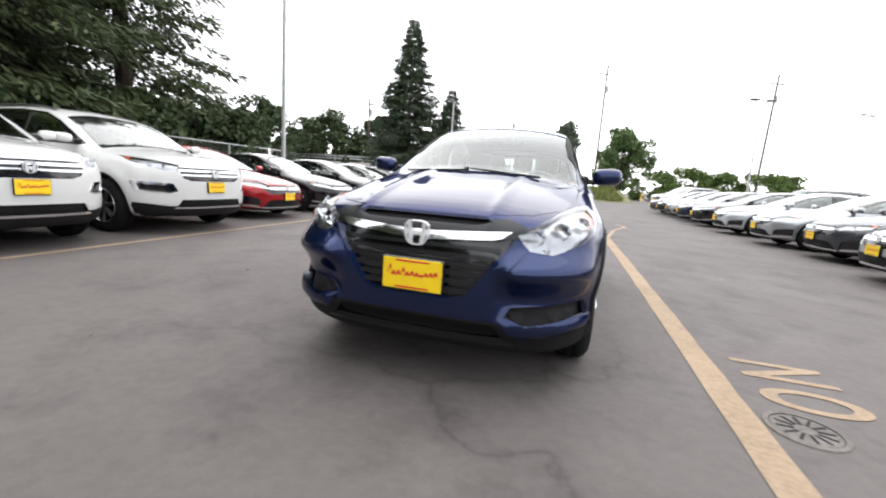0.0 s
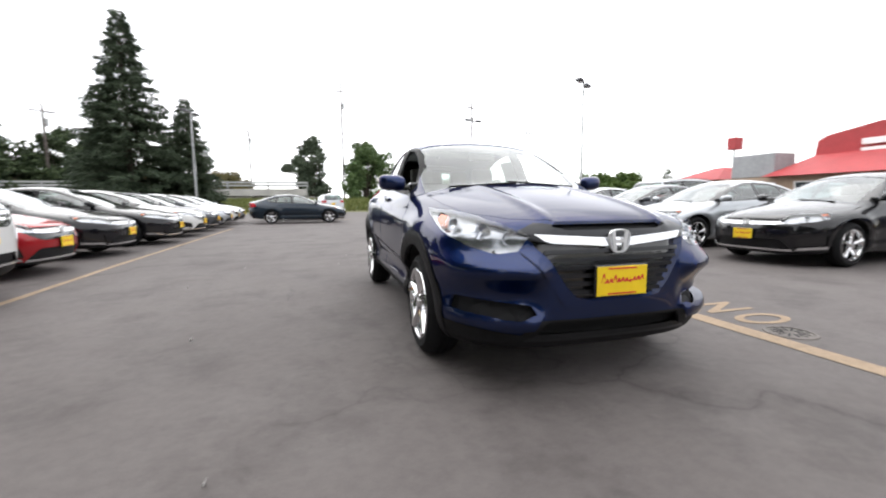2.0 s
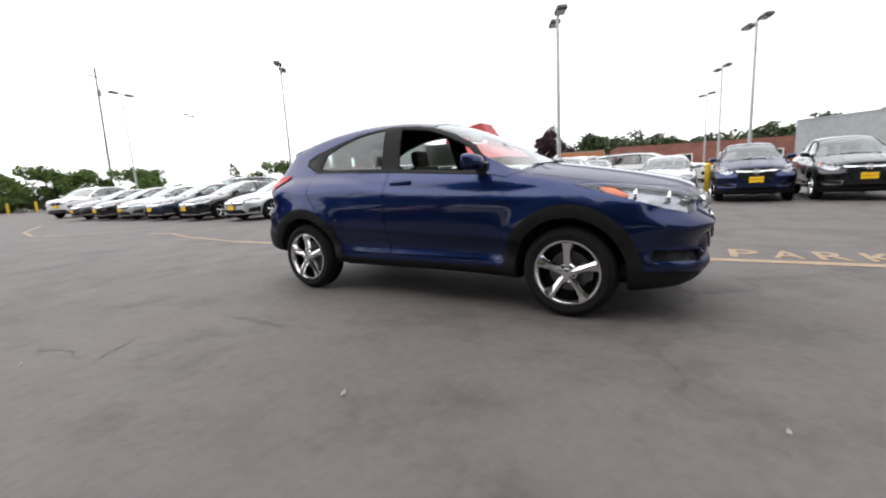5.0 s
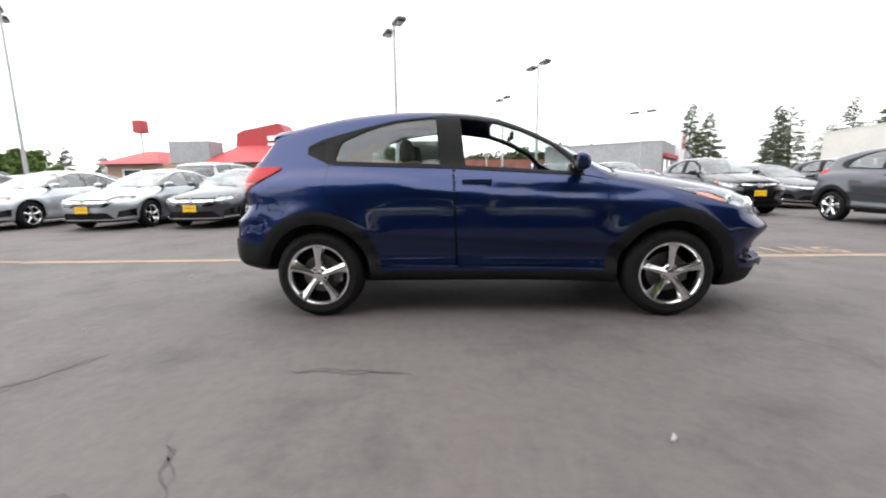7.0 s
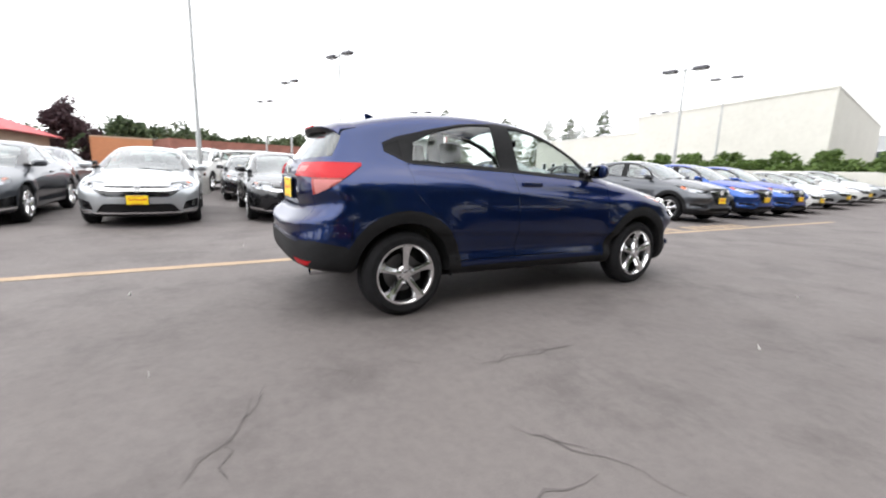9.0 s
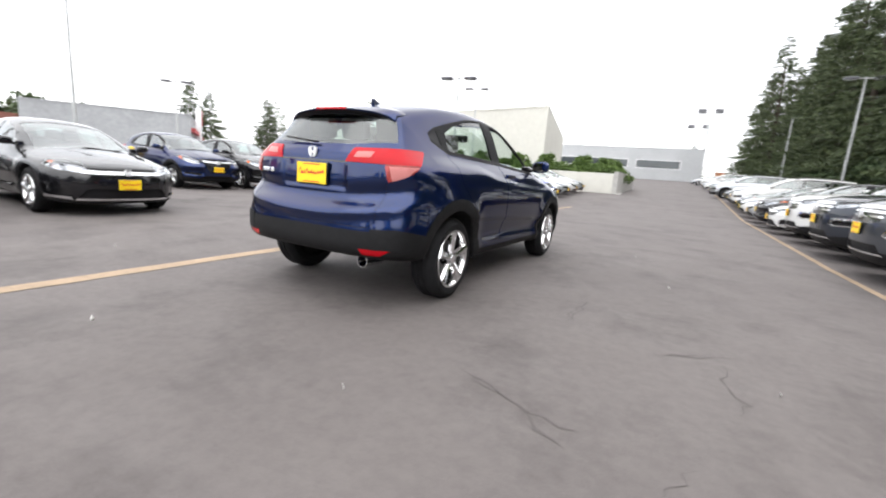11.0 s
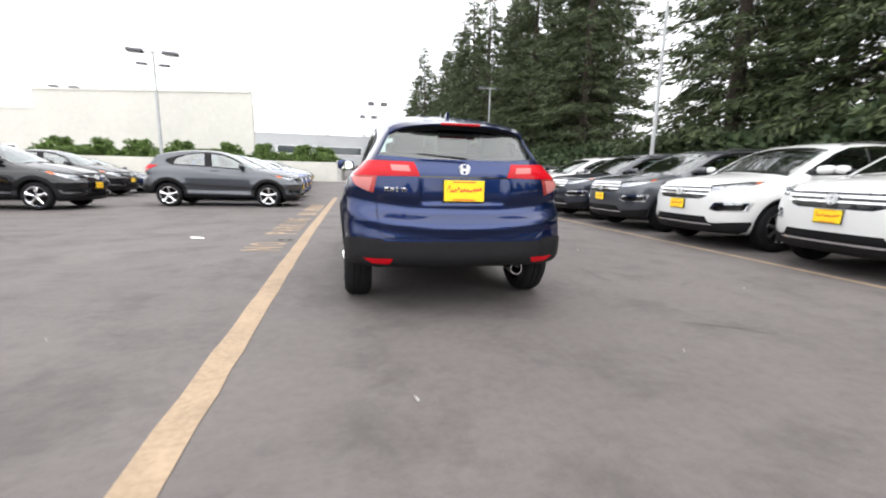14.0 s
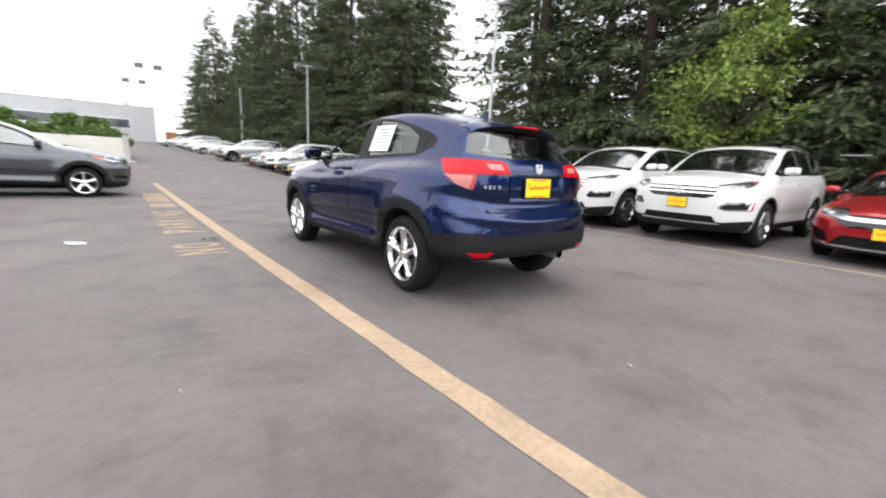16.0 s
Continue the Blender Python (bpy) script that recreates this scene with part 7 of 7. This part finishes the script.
for mesh_, rr_ in ((bm, rows), (under, low)):
    for a, b in zip(rr_, rr_[1:]):
        for k in range(len(a)):
            mesh_.faces.new((a[k], a[(k + 1) % len(a)], b[(k + 1) % len(a)], b[k]))
    mesh_.faces.new(rr_[0])
    mesh_.faces.new(rr_[-1][::-1])
spoiler = part("roof_spoiler", bm, PAINT["blue"], hero, "blue roof spoiler with a black underside", smooth=True)
part("spoiler_underside", under, M["brow"], spoiler, "black underside", smooth=True)
bm = bmesh.new()
zs_ = top_z(FIELDS["crossover_car", True], 0, -1.58) - 0.050
box(bm, -0.15, 0.15, -1.824, -1.806, zs_ - 0.012, zs_ + 0.004, 0.003)
part("brake_light", bm, M["red_lens"], spoiler)
for i, wdt in enumerate((0.030, 0.028, 0.014, 0.036)):
    x0 = -0.575 + i * 0.040
    yb_ = end_y(FIELDS["crossover_car", True], -x0, 0.94, -1)
    bm = bmesh.new()
    box(bm, x0, x0 + wdt, yb_ - 0.016, yb_ + 0.02, 0.922, 0.952, 0.003)
    part("badge_bar", bm, M["chrome"], hero)
bm = bmesh.new()
tube(bm, (-0.80, -1.305, 0.33), (0.80, -1.305, 0.33), 0.04, n=10)
part("rear_axle", bm, M["lining"], hero)
st = empty("window_sticker", "white printed price sheet inside a car window", "sticker", at=pose(0, 0, 0, 0, 0, 180))
ms = Matrix.Translation((-0.672, -0.585, 1.315)) @ Matrix.Rotation(radians(21), 4, "Y")
bm = bmesh.new()
box(bm, -0.001, 0.001, -0.18, 0.18, -0.13, 0.13, 0, ms)
part("sheet", bm, M["paper"], st)
for i in range(6):
    bm = bmesh.new()
    box(bm, -0.004, -0.0016, -0.15, 0.13 - 0.05 * (i % 3), 0.085 - i * 0.033, 0.097 - i * 0.033, 0, ms)
    part("text_bar", bm, M["ink_blue"] if i % 3 == 0 else M["ink"], st)

KINDS = {}


def park(kind, colour, x, y, rz, label, group):
    """Parks a car with its origin at x, y; the first of a kind is built, the rest are copies."""
    sp, nm = {"sedan": (SEDAN, "sedan_car"), "suv": (SUV, "suv_car"), "compact": (COMPACT, "crossover_car"), "van": (VAN, "minivan_car")}[kind]
    m = pose(x, y, gz(y), 0, 0, rz)
    if kind not in KINDS:
        KINDS[kind] = car = build_car(nm, sp, PAINT[colour], label, group, False, m)
    else:
        car = copy_thing(KINDS[kind], m)
        recolour(car, PAINT[colour])
    return tagged(car, label, "car", group)


WORD = {"white": "white", "black": "black", "grey": "dark grey metallic", "slate": "slate grey metallic", "silver": "silver", "lightsilver": "pale silver", "red": "bright red", "navy": "navy blue", "midblue": "bright blue metallic", "teal": "dark teal", "green": "grey-green", "blue": "dark metallic blue"}
NOUN = {"sedan": "sedan", "suv": "large SUV", "compact": "compact crossover", "van": "minivan"}

# bays along the fence, noses towards +x
row = [("suv", "white", 1.12, -4.52), ("suv", "white", -1.2, -4.48), ("suv", "grey", -3.5, -4.45), ("suv", "slate", -5.85, -4.45), ("suv", "white", -8.25, -4.45), ("sedan", "white", -10.65, -4.4), ("compact", "black", -13.05, -4.4), ("sedan", "silver", -15.45, -4.4), ("sedan", "white", -17.9, -4.35), ("sedan", "green", -20.3, -4.4), ("suv", "white", -22.7, -4.3), ("sedan", "silver", -25.2, -4.35), ("sedan", "grey", -27.8, -4.3), ("suv", "silver", -32.9, -3.6), ("sedan", "white", -35.9, -4.2), ("sedan", "silver", -38.9, -4.2), ("sedan", "white", -45, -3.5), ("sedan", "silver", -51, -3.5), ("suv", "white", -56.5, -3.4), ("sedan", "silver", -64.5, -2.3), ("sedan", "red", 3.55, -5.05), ("sedan", "black", 6, -5.1), ("sedan", "black", 8.5, -4.9), ("sedan", "white", 10.9, -4.9), ("sedan", "grey", 13.3, -5), ("sedan", "silver", 15.7, -5), ("sedan", "white", 18.1, -5.1), ("sedan", "silver", 20.5, -5.2)]
NOSE = {"sedan": 2.31, "suv": 2.43, "compact": 2.18, "van": 2.55}
for k, c, y, x in row:
    park(k, c, x - NOSE[k], y, -90, f"{WORD[c]} {NOUN[k]} parked nose-out along the fence", "cars along the fence")

# bays on the other side, noses towards -x
row = [("sedan", "black", 1.03, 4.85), ("sedan", "silver", 3.62, 4.85), ("sedan", "grey", 6.2, 5.2), ("sedan", "silver", 8.5, 5.0), ("sedan", "lightsilver", 11.4, 4.9), ("sedan", "black", 14.3, 4.9), ("sedan", "navy", 16.8, 4.9), ("sedan", "silver", 19.3, 4.9), ("sedan", "black", 21.8, 4.9), ("sedan", "grey", 24.3, 4.9)]
for k, c, y, x in row:
    park(k, c, x + NOSE[k], y, 90, f"{WORD[c]} {NOUN[k]} parked nose-out across the lane", "cars across the lane")
row = [("sedan", "black", 1.3, 10.3), ("sedan", "silver", -1.2, 10.55), ("compact", "blue", -3.4, 9.6), ("compact", "black", -5.47, 9.5), ("compact", "black", -7.45, 7.25)]
for k, c, y, x in row:
    park(k, c, x + NOSE[k], y, 90, f"{WORD[c]} {NOUN[k]} parked in a second bank of bays", "cars in the second bank")
for k, c, y, x in [("compact", "grey", -8.95, 2.42), ("compact", "midblue", -11.6, 2.6), ("compact", "midblue", -14.0, 2.73), ("sedan", "white", -16.7, 3.15), ("sedan", "silver", -19.4, 3.3), ("sedan", "white", -22.0, 3.45), ("sedan", "silver", -24.6, 3.6)]:
    park(k, c, x + NOSE[k], y, 90, f"{WORD[c]} {NOUN[k]} parked beside the lane line", "cars beside the lane line")
for k, c, y, x in [("sedan", "grey", -10.6, 9.2), ("compact", "black", -13.0, 9.0), ("sedan", "navy", -15.4, 9.2), ("sedan", "red", -9.0, 15.5)]:
    park(k, c, x + NOSE[k], y, 90, f"{WORD[c]} {NOUN[k]} parked behind a grey crossover", "cars behind")
# a third bank, roofs seen over the others
for i, (k, c) in enumerate([("sedan", "silver"), ("sedan", "grey"), ("suv", "silver"), ("sedan", "white"), ("sedan", "red"), ("sedan", "silver"), ("suv", "grey")]):
    park(k, c, 12.6, 4.0 + 2.6 * i, -90, f"{WORD[c]} {NOUN[k]} parked behind the first bank", "cars in the third bank")
park("van", "white", 17.5, 3.0, 75, "white minivan parked behind silver sedans", "far vans")
park("van", "white", 18.6, -0.2, 180, "white minivan parked behind a silver sedan", "far vans")
park("van", "white", 8.2, 31.0, 120, "white van parked at the far end of the lot", "far vans")
park("sedan", "teal", -2.4, 18.9, -84, "dark teal sedan parked across the end of the bays", "")
park("sedan", "white", -2.6, 22.3, -84, "white sedan parked behind a teal sedan", "")
park("suv", "lightsilver", -0.6, 36.0, 8, "pale silver large SUV with its tail to the lot", "")
